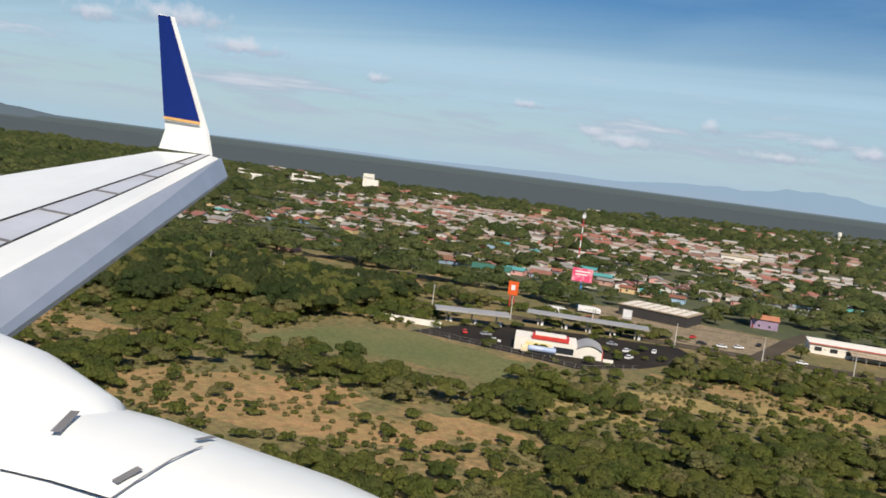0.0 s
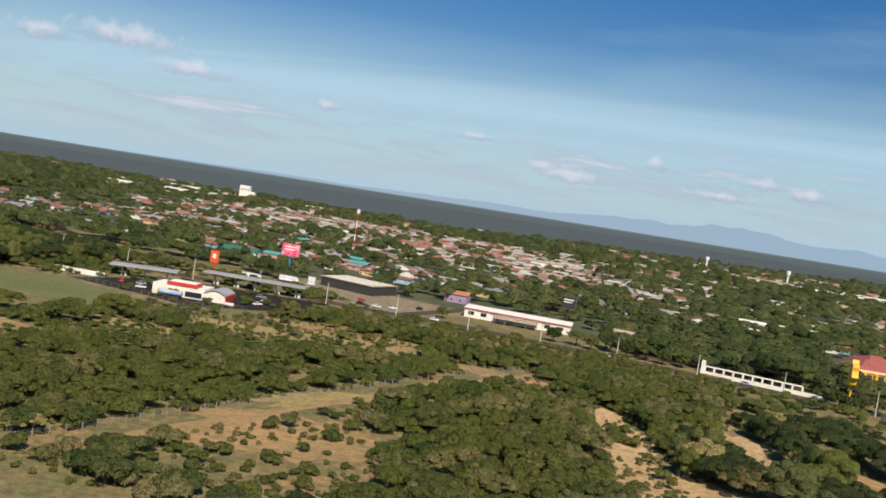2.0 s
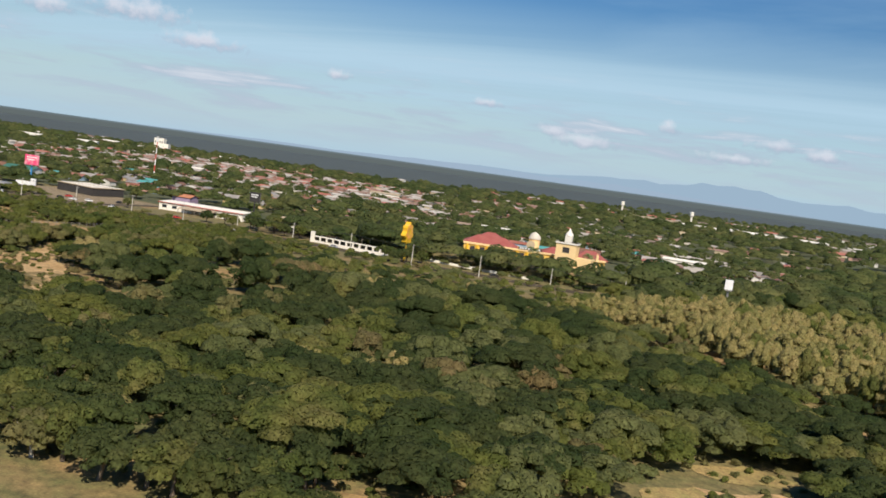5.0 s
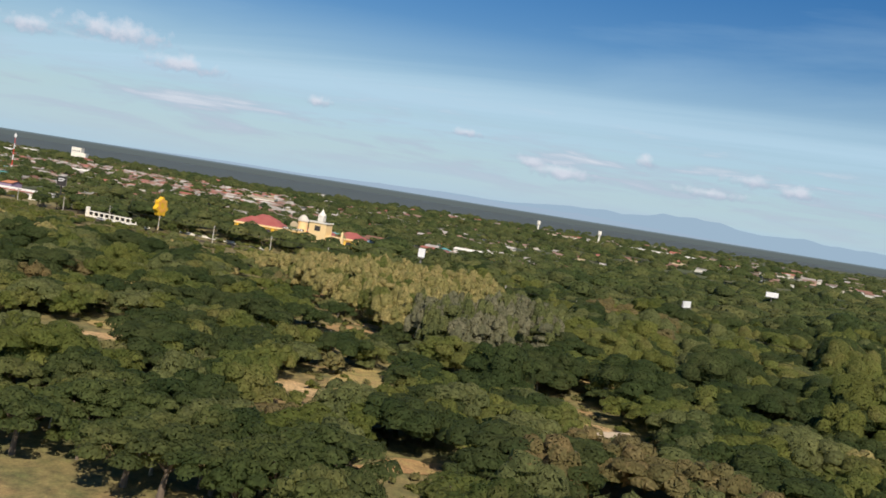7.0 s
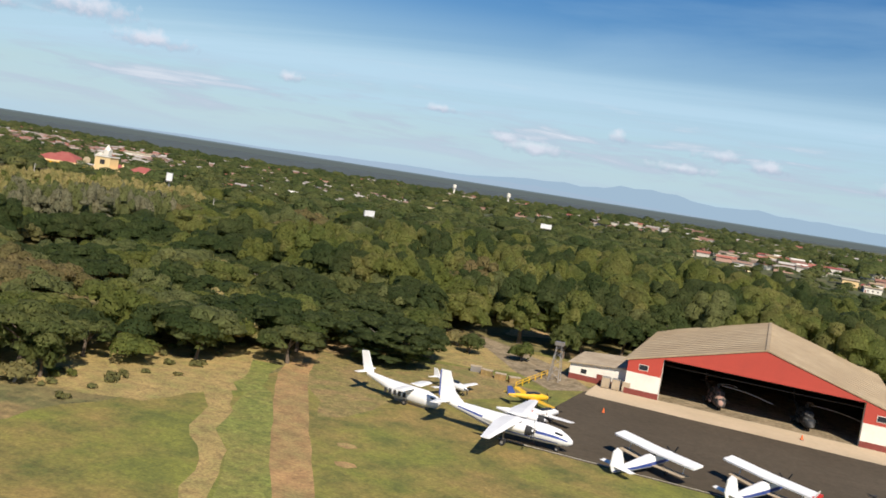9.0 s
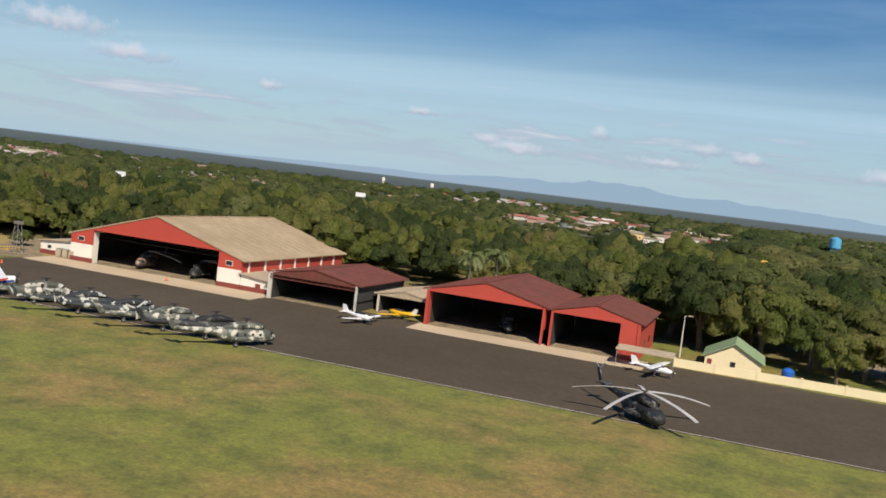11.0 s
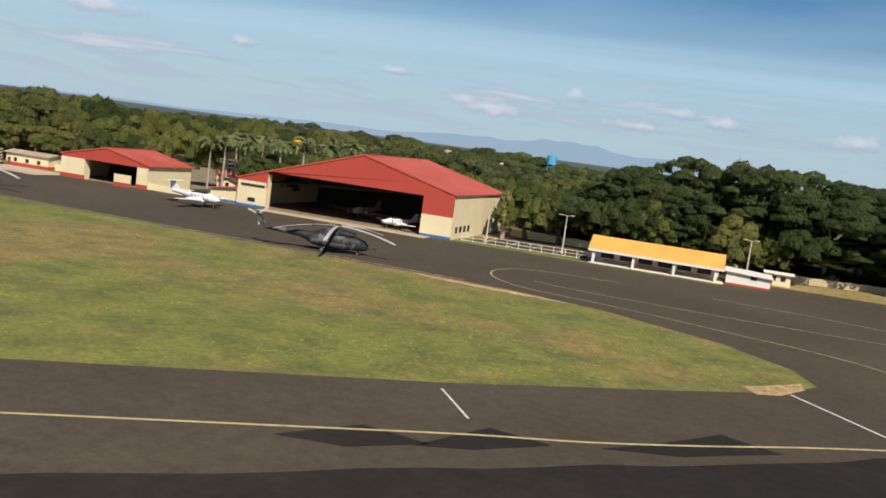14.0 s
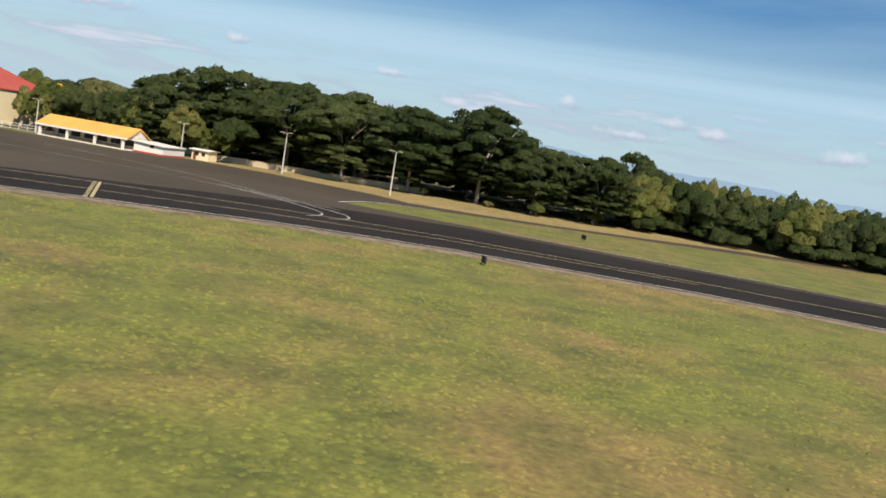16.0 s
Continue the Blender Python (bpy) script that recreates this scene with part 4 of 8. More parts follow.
def gable_house(label, x, y, w, d, eave, peak, wall_mat, roof_mat, rz=0, along=True, windows=2, base_mat=None, category="house", name="house", group=""):
    """A small house; the ridge runs along x, or along y when along is False."""
    b = thing(name, label, category, x, y, height(x, y), rz, group)
    if along:
        part("wall", Shape().box(-w / 2, w / 2, 0, d, 0, eave), wall_mat, b)
        for s in (-1, 1):
            part("gable_wall", Shape().add([(s * w / 2, 0, eave), (s * w / 2, d, eave), (s * w / 2, d / 2, peak - 0.1), (s * (w / 2 - 0.2), 0, eave), (s * (w / 2 - 0.2), d, eave), (s * (w / 2 - 0.2), d / 2, peak - 0.1)],
                                           [(0, 1, 2), (5, 4, 3), (0, 3, 4, 1), (1, 4, 5, 2), (2, 5, 3, 0)]), wall_mat, b)
        o = 0.6
        k = (peak - eave) / (d / 2) * o
        part("roof", Shape().slab([(-w / 2 - o, -o, eave - k + 0.1), (w / 2 + o, -o, eave - k + 0.1), (w / 2 + o, d / 2, peak + 0.1), (-w / 2 - o, d / 2, peak + 0.1)], 0.16), roof_mat, b)
        part("roof", Shape().slab([(-w / 2 - o, d / 2, peak + 0.1), (w / 2 + o, d / 2, peak + 0.1), (w / 2 + o, d + o, eave - k + 0.1), (-w / 2 - o, d + o, eave - k + 0.1)], 0.16), roof_mat, b)
    else:
        part("wall", Shape().wall_poly([(-w / 2, 0), (w / 2, 0), (w / 2, eave), (0, peak - 0.1), (-w / 2, eave)], 0, d), wall_mat, b)
        o = 0.6
        k = (peak - eave) / (w / 2) * o
        part("roof", Shape().slab([(-w / 2 - o, -o, eave - k + 0.1), (0, -o, peak + 0.1), (0, d + o, peak + 0.1), (-w / 2 - o, d + o, eave - k + 0.1)], 0.16), roof_mat, b)
        part("roof", Shape().slab([(0, -o, peak + 0.1), (w / 2 + o, -o, eave - k + 0.1), (w / 2 + o, d + o, eave - k + 0.1), (0, d + o, peak + 0.1)], 0.16), roof_mat, b)
    if base_mat:
        part("plinth", Shape().box(-w / 2 - 0.04, w / 2 + 0.04, -0.04, d + 0.04, 0, 0.9), base_mat, b)
    for i in range(windows):
        xx = -w / 2 + w * (i + 0.8) / (windows + 0.6)
        part("window", Shape().box(xx - 0.5, xx + 0.5, -0.05, -0.01, 1.1, 2.1), GLASS, b)
    part("door", Shape().box(-w / 2 + 0.5, -w / 2 + 1.4, -0.05, -0.01, 0, 2.05), DARKRED_WALL, b)
    return b


gable_house("cream house with a pale green gabled roof behind the wall", 768, 188, 11, 12, 2.8, 5.8, CREAM, GREEN_ROOF, 0, False, 1)
gable_house("low cream building with a red-painted plinth", 806, 187, 13, 6, 3.4, 4.0, CREAM, GREY_ROOF, 3, True, 3, RED_WALL)
tank = thing("water_barrel", "blue plastic water tank on the ground", "tank", 778.5, 189)
part("body", Shape().tube([(0, 0, 0), (0, 0, 0.1), (0, 0, 2.1), (0, 0, 2.5), (0, 0, 2.7)], (1.15, 1.25, 1.25, 0.8, 0.4), 14), mat("blue_plastic", (0.02, 0.12, 0.45), None, 0.4), tank, smooth=True)
sb = thing("striped_post", "black and yellow striped safety panel on the apron edge", "post", 799.5, 184.6)
part("panel", Shape().box(-0.9, 0.9, -0.1, 0.1, 0, 4.0), BLACK, sb)
for i in range(5):
    z = 0.2 + i * 0.8
    part("stripe", Shape().add([(-0.9, -0.12, z), (0.9, -0.12, z + 0.5), (0.9, -0.12, z + 0.85), (-0.9, -0.12, z + 0.35), (-0.9, -0.1, z), (0.9, -0.1, z + 0.5), (0.9, -0.1, z + 0.85), (-0.9, -0.1, z + 0.35)],
                               [(0, 1, 2, 3), (7, 6, 5, 4), (0, 4, 5, 1), (2, 6, 7, 3), (1, 5, 6, 2), (3, 7, 4, 0)]), LINE_Y, sb)

gable_house("low house with a red sheet roof in the yard", 838, 236, 12, 7, 3.0, 4.4, CREAM, RED_ROOF, 4, True, 3)
gable_house("low brown-roofed shed beside the palms", 849, 214, 6, 8, 2.4, 3.4, CREAM, DARKRED_ROOF, 6, False, 1, name="shed", category="shed")
h5 = hangar("small hangar with red roof, cream walls and red plinth", 822, 847.4, 181, 199, 5.5, 8.2, 835.2, 829, 844.4, 5.0, RED_ROOF, RED_WALL, CREAM, RED_WALL, CREAM, split=5.0, base=1.0, over=0.6, lining=CREAM)
part("projecting_wall", Shape().box(4.7, 9.4, -2.5, -2.2, 1.0, 2.9), CREAM, h5)
part("projecting_plinth", Shape().box(4.7, 9.4, -2.55, -2.15, 0, 1.0), RED_WALL, h5)
h6 = hangar("large hangar with red sheet roof, cream walls and blue base", 871.5, 924.3, 182, 224, 6.3, 15.3, 902.2, 879, 917.2, 8.7, RED_ROOF, RED_WALL, CREAM, BLUE_BASE, CREAM, split=4.8, base=0.6, over=0.4, lining=CREAM, eave2=9.5)
part("front_wall", Shape().box(-30.7, -23.3, -0.03, 0.34, 4.8, 6.0), CREAM, h6)
part("window_band", Shape().box(-29.8, -23.6, -0.1, -0.03, 4.75, 5.35), DARK, h6)
window_on(h6, -26.8, 1.25, 2.0, 0.95)
for i in range(4):
    part("window", Shape().box(22.11, 22.16, 3 + i * 3.1, 4.6 + i * 3.1, 1.3, 2.7), GLASS, h6)
lean_to("cream side office with red sheet roof and blue base", 863.5, 871.3, 183.5, 200, 2.8, 3.6, 1, CREAM, BLUE_BASE, RED_ROOF, base=0.6, windows=())

# gate, terminal, light poles
gt = thing("gate_fence", "white tubular steel gate and mesh fence", "fence")
for i in range(12):
    x = 926 + i * 2.5
    y = 185 + (188 - 185) * i / 11
    part("post", Shape().tube([(x, y, 0), (x, y, 1.7)], (0.07, 0.07), 5), WHITE_WALL, gt)
for z in (0.25, 0.95, 1.65):
    part("rail", Shape().tube([(926, 185, z), (953.5, 188, z)], (0.05, 0.05), 4), WHITE_WALL, gt)
for i in range(0, 11, 2):
    x, y = 926 + i * 2.5, 185 + 3 * i / 11
    part("brace", Shape().tube([(x, y, 0.25), (x + 2.5, y + 0.27, 1.65)], (0.035, 0.035), 4), WHITE_WALL, gt)
tm = thing("terminal_shelter", "white open-sided terminal with an orange tile roof", "terminal", 954.6, 185.2, 0, 1.5)
part("floor", Shape().box(-0.5, 26.5, -0.8, 8.5, 0, 0.18), WHITE_WALL, tm)
part("roof", Shape().slab([(-0.9, -1.0, 3.0), (26.4, -1.0, 3.0), (26.4, 4, 5.6), (-0.9, 4, 5.6)], 0.3), ORANGE_ROOF, tm)
part("roof", Shape().slab([(-0.9, 4, 5.6), (26.4, 4, 5.6), (26.4, 9, 3.0), (-0.9, 9, 3.0)], 0.3), ORANGE_ROOF, tm)
part("fascia", Shape().box(-0.9, 26.4, -1.08, -1.0, 2.55, 3.0), WHITE_WALL, tm)
part("gable_wall", Shape().add([(26.0, -0.6, 2.6), (26.0, 8.6, 2.6), (26.0, 4, 5.2), (25.7, -0.6, 2.6), (25.7, 8.6, 2.6), (25.7, 4, 5.2)], [(0, 1, 2), (5, 4, 3), (0, 3, 4, 1), (1, 4, 5, 2), (2, 5, 3, 0)]), WHITE_WALL, tm)
for i in range(4):
    part("column", Shape().box(0.0 + i * 8.2, 0.55 + i * 8.2, -0.7, -0.15, 0.18, 2.7), WHITE_WALL, tm)
part("back_wall", Shape().box(0, 25.5, 5.2, 5.5, 0.18, 3.0), WHITE_WALL, tm)
for i in range(6):
    part("window", Shape().box(1.2 + i * 4, 4 + i * 4, 5.12, 5.2, 0.9, 2.3), GLASS, tm)
part("bench", Shape().box(2, 22, 3.8, 4.5, 0.5, 0.62).box(2, 2.2, 3.9, 4.4, 0.18, 0.5).box(21.8, 22, 3.9, 4.4, 0.18, 0.5), STEEL, tm)
lean_to("low white annex beside the terminal", 981.5, 990, 187, 196, 2.2, 2.6, -1, WHITE_WALL, RED_WALL, WHITE_WALL, base=0.4, windows=(1,))
gable_house("small cream guard house with flat roof by the wall", 992, 200, 5, 4, 2.6, 2.8, CREAM, WHITE_WALL, 0, True, 2)


def light_pole(x, y, h, arms=1):
    p = thing("light_pole", "tall pale concrete pole with a floodlight arm", "light pole", x, y, 0, 0, "light poles")
    part("mast", Shape().tube([(0, 0, 0), (0, 0, h * 0.5), (0, 0, h)], (0.2, 0.16, 0.1), 8), POLE, p, smooth=True)
    for s in ((1,) if arms == 1 else (-1, 1)):
        part("arm", Shape().tube([(0, 0, h - 0.1), (s * 1.0, -0.4, h + 0.1)], (0.06, 0.05), 5), POLE, p)
        part("lamp_head", Shape().box(s * 0.8, s * 1.7, -0.6, -0.2, h, h + 0.22) if s > 0 else Shape().box(-1.7, -0.8, -0.6, -0.2, h, h + 0.22), GREY_ROOF, p)


for x, y, h, a in ((985.5, 201, 8.6, 2), (1013.7, 204, 10.5, 2), (1046.3, 197, 10.5, 2), (947, 192, 8.5, 2), (930.5, 189, 8.0, 1), (797.5, 184, 8.5, 1), (757, 196, 9, 1)):
    light_pole(x, y, h, a)

# floodlight mast at the edge of the apron
lm = thing("lattice_mast", "rusty steel lattice floodlight mast", "mast", 592.5, 177.5)
for a, b in ((-1, -1), (1, -1), (1, 1), (-1, 1)):
    part("leg", Shape().tube([(a * 1.1, b * 1.1, 0), (a * 0.5, b * 0.5, 7.5)], (0.09, 0.07), 4), STEEL, lm)
for i in range(5):
    z = i * 1.5
    w, w2 = 1.1 - 0.08 * z, 1.1 - 0.08 * (z + 1.5)
    part("brace", Shape().tube([(-w, -w, z), (w2, -w2, z + 1.5), (w2, w2, z + 1.5), (w, w, z), (-w2, w2, z + 1.5), (-w, -w, z)], (0.05,) * 6, 4), STEEL, lm)
part("lamp_head", Shape().box(-0.9, 0.9, -0.7, 0.7, 7.4, 8.1), STEEL, lm)

# signs in the grass
for x, y, rz in ((1096, 99.8, 118), (1044.7, 64, 125), (1097.3, 168.6, 122)):
    s = thing("taxiway_sign", "small dark taxiway sign board on short legs in the grass", "sign", x, y, 0, rz, "taxiway signs")
    part("board", Shape().box(-0.9, 0.9, -0.1, 0.1, 0.3, 1.1), BLACK, s)
    part("face", Shape().box(-0.8, 0.8, -0.13, -0.1, 0.36, 1.04), mat("sign_dark", (0.06, 0.055, 0.03), None, 0.6), s)
    for k in (-0.6, 0.6):
        part("leg", Shape().box(k - 0.05, k + 0.05, -0.06, 0.06, 0, 0.3), STEEL, s)

mk = thing("marker_block", "small yellow painted concrete marker at the shoulder", "marker", 1016.2, 55.2, 0, 35)
part("block", Shape().box(-0.6, 0.6, -0.25, 0.25, 0.0, 0.32), YELLOW_PAINT, mk)
part("cap", Shape().box(-0.5, 0.5, -0.18, 0.18, 0.32, 0.4), LINE_Y, mk)
sheet("bare_patch", [(1067, 46), (1070, 44.5), (1073.5, 46), (1074.5, 49), (1071.5, 51), (1068, 49.5)], 0.03, HOLLOW, "dark weedy hollow in the mown grass", "grass", 0.8)
sheet("bare_patch", [(1063.5, 41), (1066, 39.5), (1069, 40.5), (1069.5, 43), (1066.5, 44.2)], 0.034, HOLLOW, "dark weedy hollow in the mown grass", "grass", 0.8)
stripe("edge_line", [(1034.7, 140.3), (1048.8, 134.6), (1058, 129), (1063, 124.5), (1065, 120), (1064.5, 116.5)], 0.24, 0.062, LINE_W, "white guide line turning round on the taxiway")
stripe("edge_line", [(1040, 139.5), (1052, 135.5), (1062, 130.5), (1067, 126), (1068.5, 121.5), (1067.5, 117.5)], 0.24, 0.062, LINE_W, "white guide line turning round on the taxiway")


# yellow barrier and crates beside the access road
yb = thing("barrier", "yellow painted steel barrier rail beside the road", "barrier", 0, 0)
for i in range(6):
    part("post", Shape().tube([(588.6 + i * 0.32, 162.7 + i * 3.6, 0), (588.6 + i * 0.32, 162.7 + i * 3.6, 1.3)], (0.1, 0.1), 5), YELLOW_PAINT, yb)
for z in (0.7, 1.25):
    part("rail", Shape().tube([(588.6, 162.7, z), (590.2, 180.7, z)], (0.07, 0.07), 4), YELLOW_PAINT, yb)
for i, (x, y, m_) in enumerate(((581, 168, SOIL), (584, 167.5, SOIL), (578.3, 169.2, STEEL), (587, 167, SOIL))):
    c = thing("crate", "weathered wooden crate on the ground", "crate", x, y, 0, 10 * i, "crates")
    part("body", Shape().box(-1.1, 1.1, -0.6, 0.6, 0, 1.1), m_, c)
    part("lid", Shape().box(-1.15, 1.15, -0.65, 0.65, 1.1, 1.2), GREY_ROOF, c)

# blue water tower
bt = thing("water_tower", "light blue steel water tower on four legs", "water tower", 824.5, 773, height(824.5, 773) - 6)
for a, b in ((-1, -1), (1, -1), (1, 1), (-1, 1)):
    part("leg", Shape().tube([(a * 4.2, b * 4.2, 0), (a * 2.4, b * 2.4, 15)], (0.35, 0.3), 6), mat("tower_blue", (0.10, 0.40, 0.62), None, 0.5), bt)
TB = bpy.data.materials["tower_blue"]
for z in (3, 8, 13):
    w = 4.2 - 1.8 * z / 15
    part("brace", Shape().tube([(-w, -w, z), (w, -w, z), (w, w, z), (-w, w, z), (-w, -w, z)], (0.18,) * 5, 4), TB, bt)
part("tank", Shape().tube([(0, 0, 14.5), (0, 0, 15.2), (0, 0, 22.5), (0, 0, 24)], (3.2, 4.4, 4.4, 0.8), 18), TB, bt, smooth=True)


# ---- plants ----
def cards(centres, normals, size, r, stretch=1.0):
    """Small leaf sprays: one triangle per centre, about its normal. Gives corners with soft normals, and faces."""
    n = len(centres)
    nrm = normals + r.normal(0, 0.30, (n, 3))
    nrm /= np.linalg.norm(nrm, axis=1)[:, None] + 1e-9
    ref = r.normal(0, 1, (n, 3))
    a = np.cross(nrm, ref)
    a /= np.linalg.norm(a, axis=1)[:, None] + 1e-9
    b = np.cross(nrm, a)
    s = (size * r.uniform(0.65, 1.5, n))[:, None]
    v = np.stack([centres - a * s - b * s * 0.5, centres + a * s - b * s * 0.5, centres + b * s * 0.95 * stretch], 1)
    soft = normals * 1.0 + nrm * 0.5 * np.sign((nrm * normals).sum(1))[:, None]
    soft[:, 2] += 0.2
    soft /= np.linalg.norm(soft, axis=1)[:, None] + 1e-9
    back = (np.cross(v[:, 1] - v[:, 0], v[:, 2] - v[:, 0]) * soft).sum(1) < 0
    v[back] = v[back][:, ::-1]
    return np.concatenate([v.reshape(-1, 3), np.repeat(soft, 3, 0)], 1), np.arange(3 * n).reshape(-1, 3)


def join(pieces):
    """Several pieces of corners and faces as one."""
    vs, fs, k = [], [], 0
    for v, f in pieces:
        vs.append(v)
        fs.append(f + k)
        k += len(v)
    return np.concatenate(vs), np.concatenate(fs)


def tufts(r, clumps, seg, rings, rough=0.2):
    """Uneven caps of foliage, open below: one per clump (middle and three radii)."""
    out = []
    for cx, cy, cz, ra, rb, rc in clumps:
        turn = r.uniform(0, 6.28)
        dirs = [(0.0, 0.0, 1.0)]
        for i, polar in enumerate(rings):
            for k in range(seg):
                t = turn + 6.283 * (k + 0.5 * (i % 2)) / seg + r.uniform(-0.2, 0.2)
                p = radians(polar + r.uniform(-8, 8))
                dirs.append((math.sin(p) * math.cos(t), math.sin(p) * math.sin(t), math.cos(p)))
        d = np.array(dirs)
        rad = np.array((ra, rb, rc))
        pos = np.array((cx, cy, cz)) + d * rad * r.uniform(1 - rough, 1 + rough, (len(d), 1))
        nrm = d / rad
        nrm /= np.linalg.norm(nrm, axis=1)[:, None]
        nrm = nrm * 0.8 + d * 0.35 + np.array((0, 0, 0.28)) + r.normal(0, 0.16, d.shape)
        nrm /= np.linalg.norm(nrm, axis=1)[:, None]
        f = [(0, 1 + k, 1 + (k + 1) % seg) for k in range(seg)]
        for i in range(len(rings) - 1):
            a0, b0 = 1 + i * seg, 1 + (i + 1) * seg
            s0 = i % 2
            for k in range(seg):
                k1 = (k + 1) % seg
                if s0 == 0:
                    f += [(a0 + k, b0 + k, a0 + k1), (a0 + k1, b0 + k, b0 + k1)]
                else:
                    f += [(a0 + k, b0 + k1, a0 + k1), (a0 + k, b0 + k, b0 + k1)]
        out.append((np.concatenate([pos, nrm], 1), np.array(f)))
    return join(out)


def clumps_of(kind, r, m):
    """About m clumps that make up a crown, one unit wide on each side of its trunk and one unit high."""
    cl = []
    g = math.sqrt(22 / m)
    if kind == "umbrella":
        for i in range(m):
            a, d, k = 2.4 * i + r.uniform(-0.5, 0.5), math.sqrt((i + 0.5) / m) * 0.84, g * r.uniform(0.19, 0.31)
            cl.append((d * math.cos(a), d * math.sin(a), 0.78 - 0.30 * d * d + r.uniform(-0.13, 0.06), k, k * r.uniform(0.8, 1.2), k * r.uniform(0.42, 0.62)))
    elif kind == "round":
        for i in range(m - 1):
            a, e, d, k = 2.4 * i + r.uniform(-0.4, 0.4), math.asin(min(1, max(-0.5, -0.5 + 1.5 * (i + 0.5) / (m - 1)))), r.uniform(0.58, 0.80), g * r.uniform(0.20, 0.34)
            cl.append((d * math.cos(a) * math.cos(e), d * math.sin(a) * math.cos(e), 0.50 + 0.52 * d * math.sin(e), k, k * r.uniform(0.8, 1.2), k * r.uniform(0.5, 0.7)))
        cl.append((0, 0, 0.50, 0.62, 0.62, 0.36))
    elif kind == "tall":
        for i in range(max(4, m * 2 // 3)):
            z = r.uniform(0.25, 0.93)
            w = 0.75 * math.sin(math.pi * min(1, z * 0.85 + 0.12))
            a, d = r.uniform(0, 6.28), r.uniform(0.1, 0.75) * w
            cl.append((d * math.cos(a), d * math.sin(a), z, g * r.uniform(0.22, 0.42), g * r.uniform(0.22, 0.42), r.uniform(0.07, 0.13)))
    else:
        for i in range(max(3, m // 2)):
            a, d = 2.4 * i, r.uniform(0.1, 0.62)
            cl.append((d * math.cos(a), d * math.sin(a), r.uniform(0.28, 0.60), g * r.uniform(0.26, 0.44), g * r.uniform(0.26, 0.44), g * r.uniform(0.2, 0.34)))
    return cl


def sprays(r, clumps, n, size, lo=0.86, hi=1.12):
    """Leaf sprays over the faces of the clumps."""
    c = np.array(clumps, float)
    area = c[:, 3] * c[:, 4] + 0.4 * c[:, 5] * (c[:, 3] + c[:, 4])
    pick = r.choice(len(c), n, p=area / area.sum())
    d = r.normal(0, 1, (n, 3))
    d[:, 2] = np.where(d[:, 2] < -0.25, -d[:, 2] * 0.7, d[:, 2])
    d /= np.linalg.norm(d, axis=1)[:, None]
    rad = c[pick, 3:6]
    pos = c[pick, 0:3] + d * rad * r.uniform(lo, hi, (n, 1))
    nrm = d / rad
    nrm /= np.linalg.norm(nrm, axis=1)[:, None]
    nrm[:, 2] += 0.25
    return cards(pos, nrm, size, r)


def crown_of(kind, r, m, seg, rings, n, size):
    """A crown of m leafy clumps with n loose sprays at their faces."""
    cl = clumps_of(kind, r, m)
    body = tufts(r, cl, seg, rings)
    return join([body, sprays(r, cl, n, size)]) if n else body


def spread_crown(r, n, size):
    """The layered crown of a rain tree, in sprays alone."""
    cl = []
    for i in range(54):
        a, d, k = r.uniform(0, 6.28), math.sqrt(r.uniform(0, 1)) * 0.88, r.uniform(0.10, 0.21)
        cl.append((d * math.cos(a), d * math.sin(a), 0.90 - 0.36 * d * d - abs(r.normal(0, 0.11)), k, k * r.uniform(0.8, 1.25), k * r.uniform(0.28, 0.5)))
    return join([tufts(r, cl, 7, (48, 96)), sprays(r, cl, n, size, 0.8, 1.08)])


def leaf_mesh(name, data, material):
    """Foliage as one mesh: corners with their soft normals, and faces."""
    (verts, faces), n = data, len(data[1])
    me = bpy.data.meshes.new(name)
    me.vertices.add(len(verts))
    me.vertices.foreach_set("co", (verts[:, :3] * S).astype(np.float32).ravel())
    me.loops.add(3 * n)
    me.loops.foreach_set("vertex_index", faces.astype(np.int32).ravel())
    me.polygons.add(n)
    me.polygons.foreach_set("loop_start", np.arange(0, 3 * n, 3, dtype=np.int32))
    me.materials.append(material)
    me.update(calc_edges=True)
    me.normals_split_custom_set_from_vertices(verts[:, 3:6].astype(np.float32))
    return me


def trunk_shape(kind, r, h, w, stout=1.0):
    """A tapered trunk with limbs that reach into the crown."""
    sh = Shape()
    split_at = h * {"umbrella": 0.36, "round": 0.24, "tall": 0.55, "bush": 0.12}[kind]
    rad = (0.028 * h + 0.08) * stout
    lean = (r.uniform(-0.05, 0.05) * h, r.uniform(-0.05, 0.05) * h)
    sh.tube([(0, 0, -0.1), (lean[0] * 0.4, lean[1] * 0.4, split_at * 0.5), (lean[0], lean[1], split_at)], (rad * 1.35, rad, rad * 0.85), 7)
    for i in range(5 if kind != "tall" else 3):
        a = 6.28 * (i + r.uniform(0, 0.6)) / 5
        reach = w * r.uniform(0.35, 0.65) * (0.45 if kind == "tall" else 1)
        top = h * r.uniform(0.66, 0.84)
        p1 = (lean[0] + reach * 0.45 * math.cos(a), lean[1] + reach * 0.45 * math.sin(a), split_at + (top - split_at) * 0.55)
        sh.tube([(lean[0], lean[1], split_at * 0.95), p1, (lean[0] + reach * math.cos(a), lean[1] + reach * math.sin(a), top)], (rad * 0.6, rad * 0.38, rad * 0.14), 5)
    return sh


